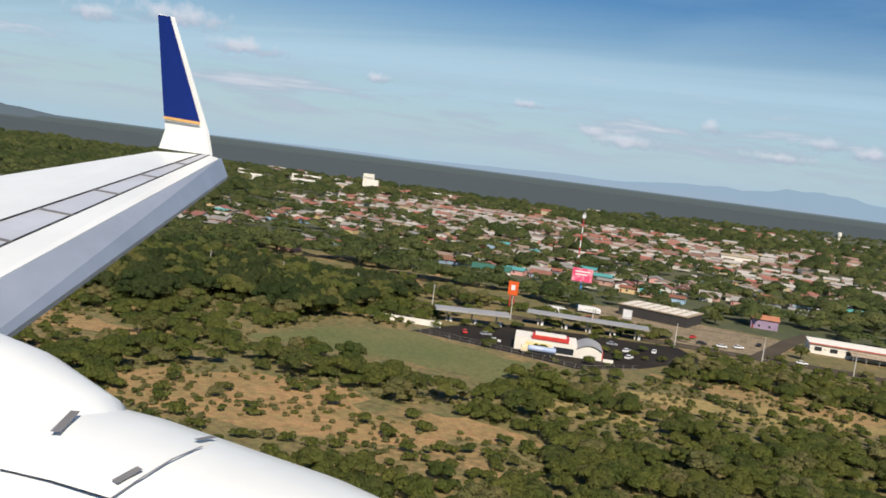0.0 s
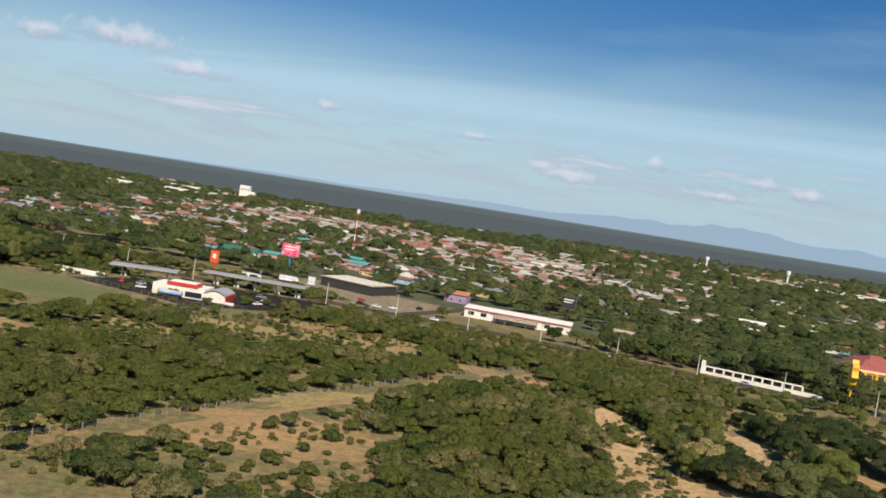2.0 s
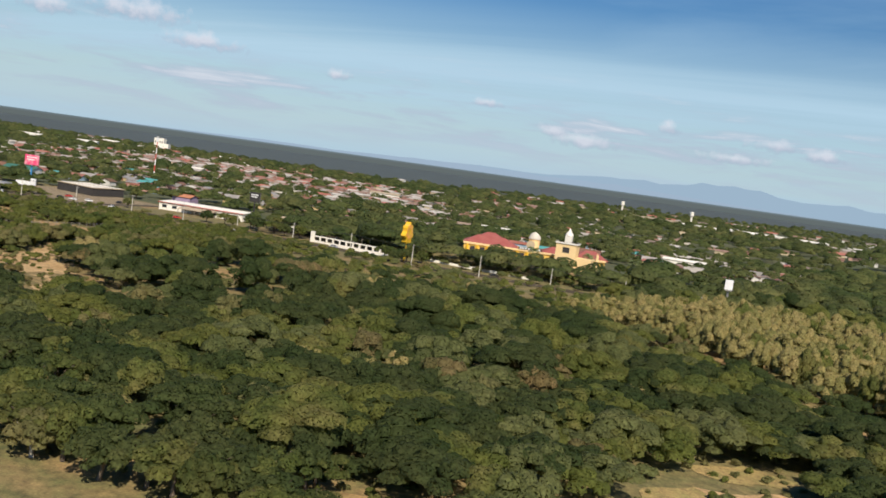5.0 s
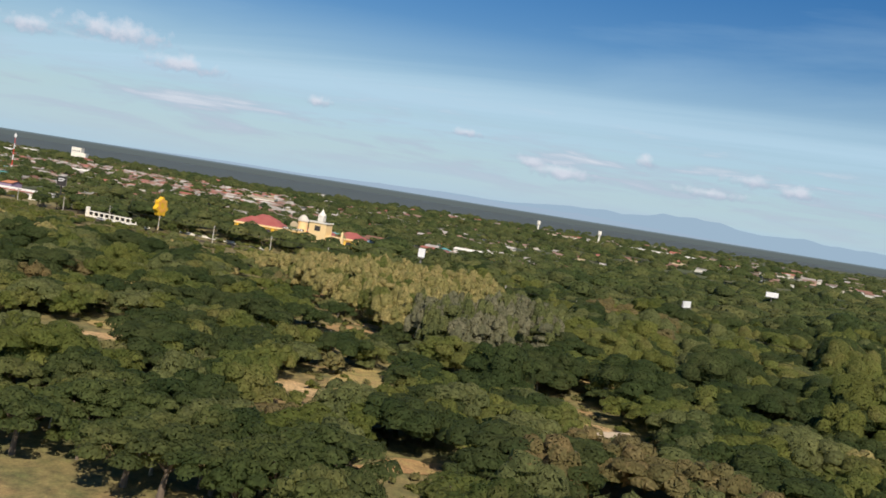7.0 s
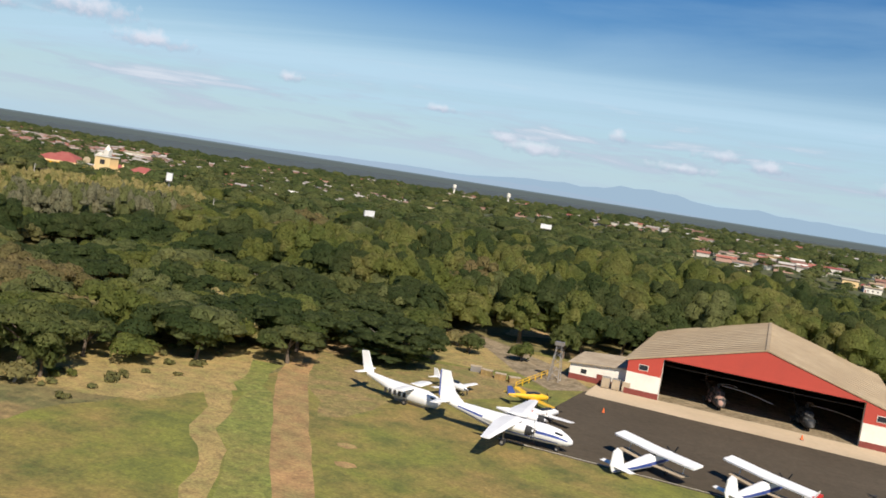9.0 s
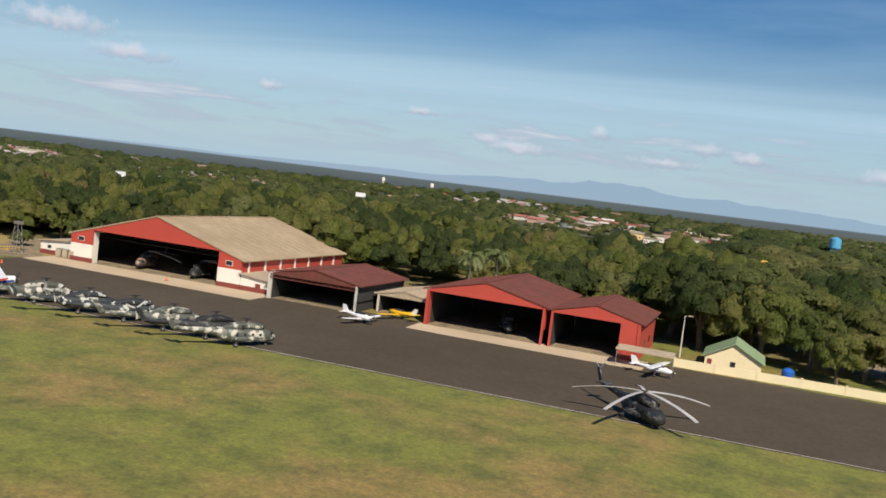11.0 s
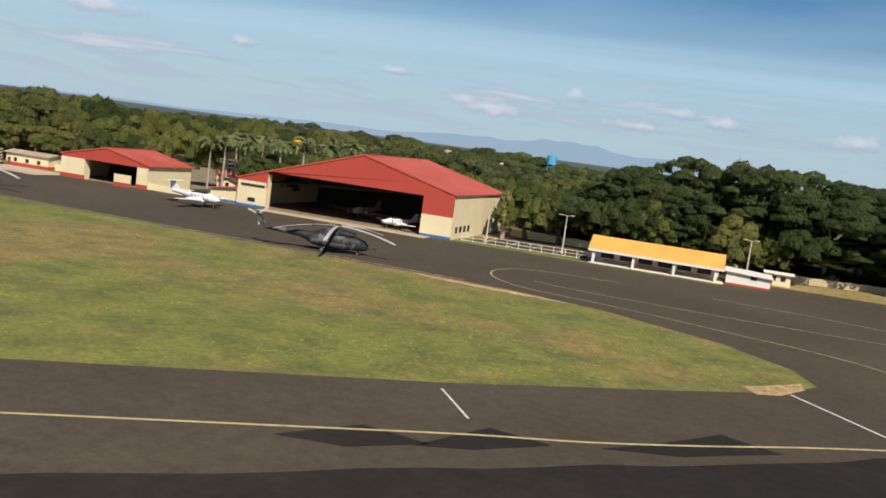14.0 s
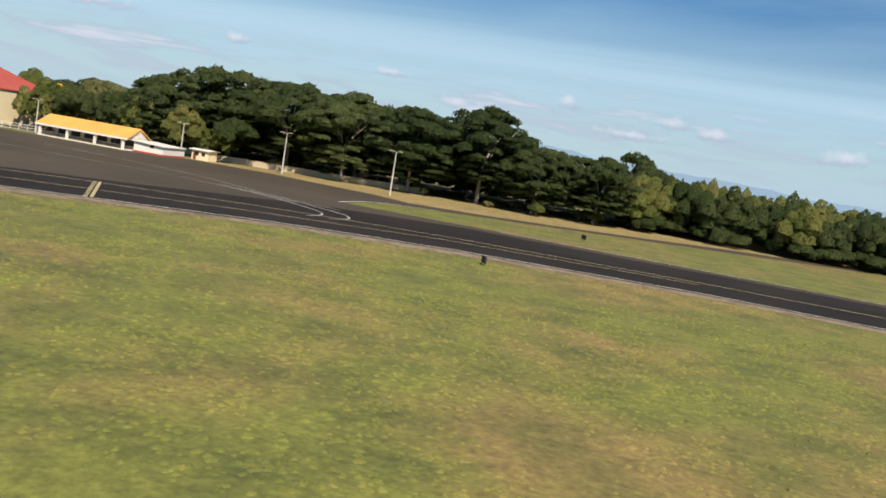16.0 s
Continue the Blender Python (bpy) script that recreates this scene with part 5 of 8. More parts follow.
def tree_kind(kind, name, label, material, h, w, n, size, bark=BARK, seed=0):
    r = np.random.default_rng(seed)
    t = thing(name, label, "tree" if kind != "bush" else "bush", 0, 0, -50, 0, "trees" if kind != "bush" else "bushes")
    part("trunk", trunk_shape(kind, r, h, w), bark, t, smooth=True)
    v, f = crown_of(kind, r, 26 if kind != "bush" else 14, 8, (42, 92), int(n * 0.9), size / w * 0.5)
    c = new("crown", leaf_mesh("crown", (v * np.array([w, w, h, 1, 1, 1]), f), material))
    c.parent = t
    return t


KINDS = {
    "umbrella": [tree_kind("umbrella", "umbrella_tree", "dark green umbrella-crowned tree with a forked trunk", LEAF_DARK, 8, 6.2, 620, 0.55, seed=1),
                 tree_kind("umbrella", "umbrella_tree", "green flat-topped acacia-like tree", LEAF, 7, 5.4, 560, 0.52, seed=2),
                 tree_kind("umbrella", "umbrella_tree", "olive flat-topped tree with open limbs", LEAF_DARK, 7.5, 5.8, 480, 0.55, seed=3)],
    "round": [tree_kind("round", "broadleaf_tree", "round-crowned green broadleaf tree", LEAF, 8.5, 4.6, 640, 0.5, seed=4),
              tree_kind("round", "broadleaf_tree", "dense dark green broadleaf tree", LEAF_DARK, 9, 5.0, 640, 0.55, seed=5)],
    "tall": [tree_kind("tall", "tall_tree", "tall slender tree with sparse olive leaves", LEAF, 13, 4.0, 560, 0.5, PALE_BARK, 6),
             tree_kind("tall", "tall_tree", "tall pale tree with khaki leaves and white trunk", LEAF_PALE, 13, 3.6, 520, 0.48, PALE_BARK, 7)],
    "dry": [tree_kind("round", "dry_tree", "half-bare tree with brown dry leaves", LEAF_DRY, 6.5, 4.2, 260, 0.42, PALE_BARK, 8),
            tree_kind("umbrella", "dry_tree", "pale yellow-flowering thin tree", LEAF_PALE, 6, 4.0, 300, 0.42, PALE_BARK, 9)],
    "bush": [tree_kind("bush", "bush", "low green bush on dry ground", LEAF, 3.2, 2.4, 260, 0.4, seed=10),
             tree_kind("bush", "bush", "dark green thicket bush", LEAF_DARK, 3.8, 2.9, 280, 0.45, seed=11),
             tree_kind("bush", "bush", "olive-brown half-dry scrub bush", LEAF_DRY, 2.6, 2.0, 200, 0.35, PALE_BARK, 12)],
}
NATURAL = {"umbrella": 7.5, "round": 8.7, "tall": 13, "dry": 6.3, "bush": 3.2}

# clearings: middle, half sizes, turn, and what lies bare there
CLEARINGS = [(-125, 172, 42, 24, 12, "soil"), (-80, 190, 20, 10, 20, "soil"), (40, 168, 25, 16, 25, "soil"), (28, 205, 22, 5, 62, "straw"), (-10, 290, 26, 9, 12, "straw"), (45, 292, 22, 7, 5, "soil"), (-40, 268, 25, 8, 5, "straw"),
             (98, 244, 10, 36, 22, "sand"), (116, 206, 22, 12, -10, "sand"), (127, 266, 9, 18, 15, "sand"), (156, 264, 8, 14, 10, "soil"), (157, 187, 9, 11, 0, "sand"), (190, 252, 8, 11, 0, "straw"), (-20, 300, 38, 9, 8, "soil"), (150, 192, 14, 5, -15, "sand"), (190, 225, 8, 5, 0, "soil"), (158, 258, 12, 5, 10, "soil")]
CLEARINGS += [(333, 140, 5, 16, -8, "straw"), (343, 172, 12, 5, 20, "straw"), (370, 235, 10, 6, 50, "soil"), (377, 272, 8, 5, 50, "sand"), (322, 124, 8, 5, 0, "straw"), (172, 198, 8, 5, 0, "soil"),
             (400, 157, 7, 5, 10, "sand"), (452, 186, 16, 6, -10, "sand"), (437, 128, 8, 5, 30, "soil"), (346, 158, 8, 6, 0, "sand"), (418, 190, 6, 4, 0, "sand"), (447, 200, 7, 4, 0, "soil")]
CLEARINGS += [(354, 150, 4, 9, -10, "straw"), (404, 178, 6, 14, -8, "straw"), (366, 212, 8, 4, 20, "sand"), (371, 250, 7, 5, 40, "sand")]
CLEARINGS += [(474, 131, 7, 5, 10, "sand"), (552, 166, 9, 6, 60, "sand"), (572, 228, 8, 6, 50, "sand"), (505, 150, 8, 6, 60, "straw"), (300, 108, 10, 5, 0, "soil"), (-215, 190, 25, 9, 12, "soil"), (-60, 232, 20, 6, 12, "straw"), (118, 292, 8, 5, 30, "soil")]
SURFACES = {"soil": (SOIL, "bare reddish earth among the bushes"), "straw": (STRAW, "patch of dry yellow grass"), "sand": (SAND, "bare pale sandy clearing among the trees")}
PATCHES = []
for cx, cy, ca, cb, turn, kind in CLEARINGS:
    PATCHES.append(kind)
    ct, st = math.cos(radians(turn)), math.sin(radians(turn))
    pts = []
    for i in range(30):
        a = 2 * math.pi * i / 30
        k = 1 + 0.45 * noise.noise((cx + 1.3 * math.cos(a), cy + 1.3 * math.sin(a), 0.5))
        pts.append((cx + k * (ca * math.cos(a) * ct - cb * math.sin(a) * st), cy + k * (ca * math.cos(a) * st + cb * math.sin(a) * ct)))
    sheet("bare_patch", pts, 0.03 + 0.004 * (len(PATCHES) % 40), SURFACES[kind][0], SURFACES[kind][1], "ground", 3.5)

ROAD = [(-420, 250), (-260, 318), (-140, 355), (-60, 372), (0, 386), (90, 391), (160, 390), (260, 398), (400, 372), (520, 352), (640, 352), (900, 380), (1400, 420)]


TRACK = [(9, 118), (12, 135), (14, 150), (18, 173), (22.5, 195), (26.5, 216), (31.5, 243), (40, 280), (48, 310)]      # wire fence


def by_track(x, y):
    return 118 < y < 310 and -1.5 < x - np.interp(y, [q for p, q in TRACK], [p for p, q in TRACK]) < 11


def near_road(x, y, w):
    for (x0, y0), (x1, y1) in zip(ROAD, ROAD[1:]):
        if x0 - w <= x <= x1 + w:
            f = min(1, max(0, ((x - x0) * (x1 - x0) + (y - y0) * (y1 - y0)) / ((x1 - x0) ** 2 + (y1 - y0) ** 2)))
            if math.hypot(x - x0 - f * (x1 - x0), y - y0 - f * (y1 - y0)) < w:
                return True
    return False


BLOCKED = [(-126, -58, 384, 452), (-150, -58, 276, 372), (-175, -92, 222, 282), (-60, 60, 385, 470), (98, 150, 396, 414), (150, 262, 440, 540), (585, 1000, 120, 205), (594, 706, 170, 240), (700, 760, 170, 220), (796, 846, 216, 330), (846, 866, 204, 330), (820, 850, 170, 202), (866, 928, 178, 228),
           (-30, 20, 400, 470), (925, 1120, -100, 200)]


def open_ground(x, y, pad=1.0):
    for cx, cy, ca, cb, turn, kind in CLEARINGS:
        dx, dy = x - cx, y - cy
        if abs(dx) < 50 and abs(dy) < 50:
            ct, st = math.cos(radians(turn)), math.sin(radians(turn))
            if ((dx * ct + dy * st) / (ca + pad)) ** 2 + ((dy * ct - dx * st) / (cb + pad)) ** 2 < 1:
                return True
    if any(a < x < b and c < y < d for a, b, c, d in BLOCKED):
        return True
    return near_road(x, y, 7)


def before_clearing(x, y):
    """On the near side of a clearing, where only low growth stands."""
    return any(open_patch(x - 0.42 * s, y + 0.9 * s) for s in (7, 14, 21, 28))


def open_patch(x, y):
    for cx, cy, ca, cb, turn, kind in CLEARINGS:
        dx, dy = x - cx, y - cy
        if abs(dx) < 50 and abs(dy) < 50:
            ct, st = math.cos(radians(turn)), math.sin(radians(turn))
            if ((dx * ct + dy * st) / ca) ** 2 + ((dy * ct - dx * st) / cb) ** 2 < 0.8:
                return True
    return False


GROVE = [(256, 330), (300, 302), (328, 274), (356, 253), (384, 229), (412, 206), (431, 232), (424, 262), (392, 322), (366, 366), (322, 384), (288, 352)]


def in_grove(x, y):
    hit = False
    for (x0, y0), (x1, y1) in zip(GROVE, GROVE[1:] + GROVE[:1]):
        if (y0 > y) != (y1 > y) and x < x0 + (y - y0) / (y1 - y0) * (x1 - x0):
            hit = not hit
    return hit


def tallest(x, y):
    """How high the growth may be, so that the road and its buildings show as they do."""
    if 640 < x < 900 and 330 < y < 420:
        return 9.0
    if 225 < x < 405 and in_grove(x + 4, y + 34):
        return 6.5
    if 55 < x < 270 and 335 < y < 445:
        return 3.2
    if -70 < x < 60 and 330 < y < 430:
        return 2.4
    if 55 < x < 270 and 285 < y <= 335:
        return 5.5
    if -160 < x < -40 and 250 < y < 300:
        return 2.2
    return 99.0


def place(kind, x, y, h, rz):
    src = rnd.choice(KINDS[kind])
    k = h / NATURAL[kind]
    c = copy_thing(src, at(x, y, height(x, y), rz))
    c.scale = (k * rnd.uniform(0.9, 1.15), k * rnd.uniform(0.9, 1.15), k)
    return c


# far woods are one mass; each stand below holds its crowns in one mesh
STANDS = collections.defaultdict(list)
LIB = {}
for kind in ("umbrella", "round", "tall", "bush"):
    LIB[kind] = [crown_of(kind, np.random.default_rng(50 + i), 15, 7, (46, 94), 80, 0.09) for i in range(5)]
MIDDLE = {kind: [crown_of(kind, np.random.default_rng(60 + i), 10, 6, (50, 98), 20, 0.12) for i in range(5)] for kind in LIB}
LOW = {kind: [crown_of(kind, np.random.default_rng(80 + i), 4, 5, (48, 98), 0, 0) for i in range(5)] for kind in LIB}
TINY = {kind: [crown_of(kind, np.random.default_rng(90 + i), 2, 4, (50, 100), 0, 0) for i in range(5)] for kind in LIB}
WEED = [crown_of("bush", np.random.default_rng(95 + i), 4, 4, (50, 100), 8, 0.3) for i in range(5)]


def mass(stand, kind, x, y, h, w, lib=None):
    v, f = rnd.choice((lib or (LIB if y < 225 else MIDDLE))[kind])
    a = rnd.uniform(0, 6.28)
    c, s = math.cos(a), math.sin(a)
    STANDS[stand].append((np.column_stack([x + w * (v[:, 0] * c - v[:, 1] * s), y + w * (v[:, 0] * s + v[:, 1] * c), height(x, y) + h * v[:, 2], v[:, 3] * c - v[:, 4] * s, v[:, 3] * s + v[:, 4] * c, v[:, 5]]), f))


def grow(x0, x1, y0, y1, step, chooser):
    """Plants on a shaken grid; chooser gives what grows at a place, or nothing."""
    y = y0
    while y < y1:
        x = x0
        while x < x1:
            px, py = x + rnd.uniform(-0.5, 0.5) * step, y + rnd.uniform(-0.5, 0.5) * step
            x += step
            chooser(px, py)
        y += step


def hill(x, y, f=0.02, k=0.0):
    return noise.noise((x * f, y * f, k))


count = [0]


def tint(x, y):
    """Which colour of crown stands here: mixed, but in groups of a kind."""
    q = 0.5 + 0.9 * noise.noise((x * 0.022, y * 0.022, 5.5)) + rnd.uniform(-0.42, 0.42)
    return "dark_wood" if q < 0.28 else "green_wood" if q < 0.56 else "bright_wood" if q < 0.76 else "olive_wood" if q < 1.16 else "rust_wood"



def scrub(x, y):
    """Bushes and small trees on the dry slope."""
    if by_track(x, y):
        return
    bare = open_ground(x, y, 0.5)
    if bare:
        if rnd.random() > (0.0 if x < -92 and 220 < y < 284 and x > -175 else 0.22):
            return
    cover = 0.84 + 0.6 * hill(x, y, 0.028) + 0.0026 * (x + 60)
    if rnd.random() > cover:
        return
    b = rnd.random()
    if x > 80 and b < 0.6 or b < 0.12:
        kind, h = rnd.choice(("umbrella", "round", "umbrella", "dry")), rnd.uniform(4, 7)
    else:
        kind, h = "bush", rnd.uniform(2.2, 5.2)
    if before_clearing(x, y) and h > 2.6:
        kind, h = "bush", rnd.uniform(1.2, 2.4)
    h = min(h, tallest(x, y) * rnd.uniform(0.7, 1.1))
    if bare:
        kind, h = "bush", rnd.uniform(1.2, 3.4)
    if y < 185 and count[0] < 170:
        count[0] += 1
        place(kind, x, y, h, rnd.uniform(0, 360))
    else:
        k = {"dry": "round"}.get(kind, kind)
        mass("dry_scrub" if kind == "dry" or rnd.random() < 0.06 else rnd.choice(("green_scrub", "dark_scrub", "green_scrub")), k, x, y, h, h * (0.8 if k != "bush" else 0.95))


def wood(x, y):
    """Dense dry-season wood between the road and the airfield."""
    if open_patch(x, y):
        if rnd.random() < 0.3:
            mass(rnd.choice(("dry_scrub", "green_scrub", "green_wood")), "bush", x, y, rnd.uniform(1.0, 2.6), rnd.uniform(0.9, 2.2))
        return
    if in_grove(x, y) or open_ground(x, y, 2.0) or x > 536 + 0.16 * (y - 100) and y < 205:
        return
    b, q = rnd.random(), hill(x, y, 0.016, 4)
    if rnd.random() < 0.06:
        return
    kind = "umbrella" if b < 0.58 + q * 0.3 else "round" if b < 0.83 else "bush" if b < 0.94 else "dry"
    h = {"umbrella": rnd.uniform(5.5, 9), "round": rnd.uniform(5.5, 9.5), "bush": rnd.uniform(2.5, 4), "dry": rnd.uniform(4, 7)}[kind]
    if x > 420:
        h *= 1.15
    if before_clearing(x, y):
        if rnd.random() < 0.55:
            return
        kind, h = "bush", rnd.uniform(1.3, 2.6)
    top = tallest(x, y) * rnd.uniform(0.7, 1.1)
    if h > top:
        h, kind = top, ("bush" if top < 4 else kind)
        if rnd.random() < 0.45:
            return
    if y < 150 and count[0] < 420:
        count[0] += 1
        place(kind, x, y, h, rnd.uniform(0, 360))
        return
    k = {"dry": "round"}.get(kind, kind)
    stand = ("dry_scrub" if rnd.random() < 0.6 else "pale_scrub") if kind == "dry" else "dark_wood" if (kind == "umbrella" and b < 0.3) else tint(x, y)
    if rnd.random() < 0.16 and top > 20:
        h *= 1.35
    mass(stand, k, x, y, h, h * (0.86 if k == "umbrella" else 0.62 if k == "round" else 0.95))


grow(-300, 118, 118, 388, 5.0, scrub)


def weeds(x, y):
    # knee-high growth that roughens the bare slope
    if by_track(x, y) or -172 < x < -92 and 220 < y < 282 or noise.noise((x * 0.05, y * 0.05, 7.1)) < -0.15 or near_road(x, y, 8) or -150 < x < -58 and 276 < y < 372:
        return
    mass("dry_weeds" if rnd.random() < 0.8 else "green_scrub", "bush", x, y, rnd.uniform(0.5, 1.3), rnd.uniform(0.45, 1.1), {"bush": WEED})


grow(-300, 125, 112, 350, 3.8, weeds)
grow(125, 545, 95, 260, 4.6, weeds)


def dark_stand(x, y):
    h = rnd.uniform(7, 11)
    mass("dark_wood" if rnd.random() < 0.6 else "green_wood", rnd.choice(("round", "umbrella")), x, y, h, h * 0.62)


grow(-460, -180, 268, 345, 6.5, dark_stand)
grow(-320, -215, 225, 268, 7.5, dark_stand)
grow(118, 560, 92, 330, 6.4, wood)
# bare pale trees among the green ones
for i in range(22):
    x, y = rnd.uniform(330, 560), rnd.uniform(170, 300)
    if open_patch(x, y):
        continue
    h = rnd.uniform(7, 10.5)
    bare = thing("bare_tree", "leafless pale-barked tree among green crowns", "tree", x, y, 0, rnd.uniform(0, 360), "bare trees")
    part("trunk", trunk_shape("tall", rng, h, h * 0.6, 0.5), PALE_BARK, bare, smooth=True)
    part("limb", trunk_shape("umbrella", rng, h * 0.95, h * 0.45, 0.4), PALE_BARK, bare, smooth=True)
for x, y, h in ((560, 238, 13), (568, 246, 14), (577, 240, 14.5), (586, 248, 13.5), (596, 242, 14), (553, 230, 12), (604, 252, 13)):
    mass("olive_wood", "round", x, y, h, h * 0.42)


def pale_grove(x, y):
    # tall pale trees on a strip that runs down from the road
    if in_grove(x, y) and not near_road(x, y, 6):
        grey = x > 392
        mass(("olive_wood" if rnd.random() < 0.55 else "grey_grove") if grey else ("pale_grove" if rnd.random() < 0.92 else "green_wood"), rnd.choice(("tall", "round", "round")), x, y, rnd.uniform(12, 16) if grey else rnd.uniform(9, 13.5) * min(1, 0.55 + (x - 256) / 130), rnd.uniform(2.8, 4.4))


def north_wood(x, y):
    if 318 < y and not open_ground(x, y, 1) and not in_grove(x, y):
        wood(x, y)


grow(250, 436, 200, 390, 5.4, pale_grove)
grow(118, 560, 330, 440, 6.2, north_wood)


def airfield_wood(x, y):
    if open_ground(x, y, 1) and not (y > 206 and x > 928):
        return
    if 546 < x < 600 and y < 212:
        return
    if rnd.random() < 0.05 or 780 < x < 868 and 205 < y < 300 and rnd.random() < 0.55:
        return
    b = rnd.random()
    kind = "round" if b < 0.62 or b > 0.9 else "umbrella"
    h = min(tallest(x, y) * rnd.uniform(0.7, 1.1), rnd.uniform(11, 19) * (1.0 + 0.25 * hill(x, y, 0.012, 2)))
    if y < 225 and x > 590:
        h *= 0.8
    if 845 < x < 955 and y > 222:
        h *= 0.6
    mass("dark_wood" if b > 0.85 else rnd.choice(("green_wood", "green_wood", "bright_wood", "dark_wood", tint(x, y))), kind, x, y, h, h * rnd.uniform(0.34, 0.5) if kind == "round" else h * rnd.uniform(0.46, 0.6), LIB if y < 265 else MIDDLE)


grow(505, 1000, 206, 420, 8.2, airfield_wood)
# larger single trees along the edge of the airfield
EDGE_TREES = [(516, 118, 9, "umbrella"), (528, 176, 11, "umbrella"), (512, 140, 8, "round"), (541, 128, 7.5, "round"), (546, 172, 9.5, "umbrella"), (562, 178, 10, "umbrella"), (535, 190, 11, "round"), (548, 150, 8.5, "umbrella"), (538, 146, 8, "round"), (544, 160, 9, "umbrella"), (556, 164, 9, "umbrella"), (530, 158, 9, "round"), (552, 140, 7, "umbrella"), (533, 134, 7.5, "umbrella"), (526, 126, 7, "dry"), (559, 186, 10, "umbrella"), (568, 170, 7, "round"), (156, 386, 7, "round"), (164, 388, 7.5, "round"), (151, 390, 6.5, "umbrella"), (160, 382, 6, "round"), (170, 392, 7, "round"), (604, 238, 11, "round"), (598, 226, 10, "round"), (588, 204, 8, "round"), (552, 200, 12, "round")]
EDGE_TREES += [(575, 212, 13, "round"), (590, 215, 10, "round"), (607, 244, 14, "round"), (582, 190, 5, "bush"), (571, 186, 4, "bush"), (566, 192, 5, "bush")]
EDGE_TREES += [(788, 196, 11, "round"), (794, 203, 13, "umbrella"), (783, 205, 14, "round"), (804, 200, 10, "umbrella"), (814, 203, 12, "round"), (773, 206, 18, "round"), (760, 212, 20, "round"), (860, 210, 11, "round"), (866, 212, 10, "round"), (809, 212, 13, "round"), (800, 214, 14, "round"), (792, 216, 16, "round"), (872, 228, 13, "round"), (870, 206, 9, "round"), (752, 222, 21, "round"), (770, 224, 21, "umbrella"), (783, 226, 18, "round")]
EDGE_TREES += [(930, 205, 12, "tall"), (934, 212, 14, "round"), (942, 214, 13, "round"), (986, 210, 7, "round"), (952, 222, 12, "round"), (940, 222, 12, "round")]
EDGE_TREES += [(34, 399, 7, "round"), (44, 402, 8, "umbrella"), (52, 399, 7, "round"), (60, 404, 9, "round"), (68, 400, 8, "round"), (76, 403, 8.5, "umbrella"), (84, 401, 7, "round"), (92, 404, 8, "round"), (98, 412, 7, "round"), (56, 412, 9, "round"), (70, 414, 9, "round"), (-22, 398, 6, "round"), (-66, 452, 7, "round"), (48, 444, 8, "round")]
EDGE_TREES += [(248, 478, 6, "round"), (256, 470, 7, "round"), (150, 440, 5, "round")]
for x, y, h, kind in EDGE_TREES:
    place(kind, x, y, h, rnd.uniform(0, 360))


def big_tree(x, y, h, w, seed):
    r = np.random.default_rng(seed)
    t = thing("rain_tree", "dark green rain tree with a wide spreading crown", "tree", x, y, 0, rnd.uniform(0, 360), "rain trees")
    part("trunk", trunk_shape("umbrella", r, h, w, 0.55), PALE_BARK, t, smooth=True)
    w *= 1.15
    tiers = []
    for n, wide, high in ((1700, 1.0, 1.0), (1100, 0.95, 0.72), (700, 0.8, 0.50), (300, 0.7, 0.34)):
        v, f = spread_crown(r, n, 0.50 / w)
        tiers.append((v * np.array([w * wide, w * wide, h * high, 1, 1, 1]), f))
    c = new("crown", leaf_mesh("crown", join(tiers), LEAF_RAIN))
    c.parent = t


for i, (x, y, h, w) in enumerate(((1003, 226, 26, 18), (985, 224, 29, 14), (1022, 222, 24, 14), (1040, 226, 24, 14), (1058, 232, 28, 14), (1074, 228, 18, 11), (1090, 230, 19, 10), (1012, 246, 26, 17), (970, 230, 27, 14), (1050, 250, 27, 15), (1030, 246, 25, 15), (1070, 248, 20, 12), (992, 246, 28, 15), (1096, 262, 23, 8), (1110, 270, 16, 8), (1085, 250, 19, 11), (1020, 236, 26, 15), (957, 232, 23, 12), (946, 240, 17, 11), (966, 213, 17, 9), (543, 153, 9.5, 9.5), (563, 159, 9.5, 10), (532, 143, 9, 8), (551, 172, 10, 9))):
    big_tree(x, y, h, w, 200 + i)


def under_storey(x, y):
    h = rnd.uniform(6, 11)
    mass("dark_wood", "round", x, y, h, h * 0.6)


grow(928, 1095, 246, 300, 6.0, under_storey)

for i in range(16):
    place("bush", rnd.uniform(995, 1096), rnd.uniform(216, 238), rnd.uniform(2, 4.5), rnd.uniform(0, 360))


def inside(poly, x, y):
    hit = np.zeros(len(x), bool)
    for (x0, y0), (x1, y1) in zip(poly, poly[1:] + poly[:1]):
        if y0 != y1:
            hit ^= ((y0 > y) != (y1 > y)) & (x < x0 + (y - y0) / (y1 - y0) * (x1 - x0))
    return hit


# tufts of the mown grass beside the apron and the taxiway
gx, gy = np.concatenate([rng.uniform(1008, 1170, 40000), rng.uniform(800, 990, 26000)]), np.concatenate([rng.uniform(24, 112, 40000), rng.uniform(28, 128, 26000)])
free = ~(inside(APRON, gx, gy) | inside(SHOULDER, gx, gy))
lush = np.array([noise.noise((a * 0.12, b * 0.12, 2.7)) + 0.5 * noise.noise((a * 0.5, b * 0.5, 5.2)) for a, b in zip(gx, gy)])
free &= lush + rng.uniform(-0.35, 0.35, len(gx)) > -0.05
gx, gy = gx[free], gy[free]
n = len(gx)
wide, tall = rng.uniform(0.12, 0.30, n), rng.uniform(0.05, 0.17, n)
turn = rng.uniform(0, 6.28, n)
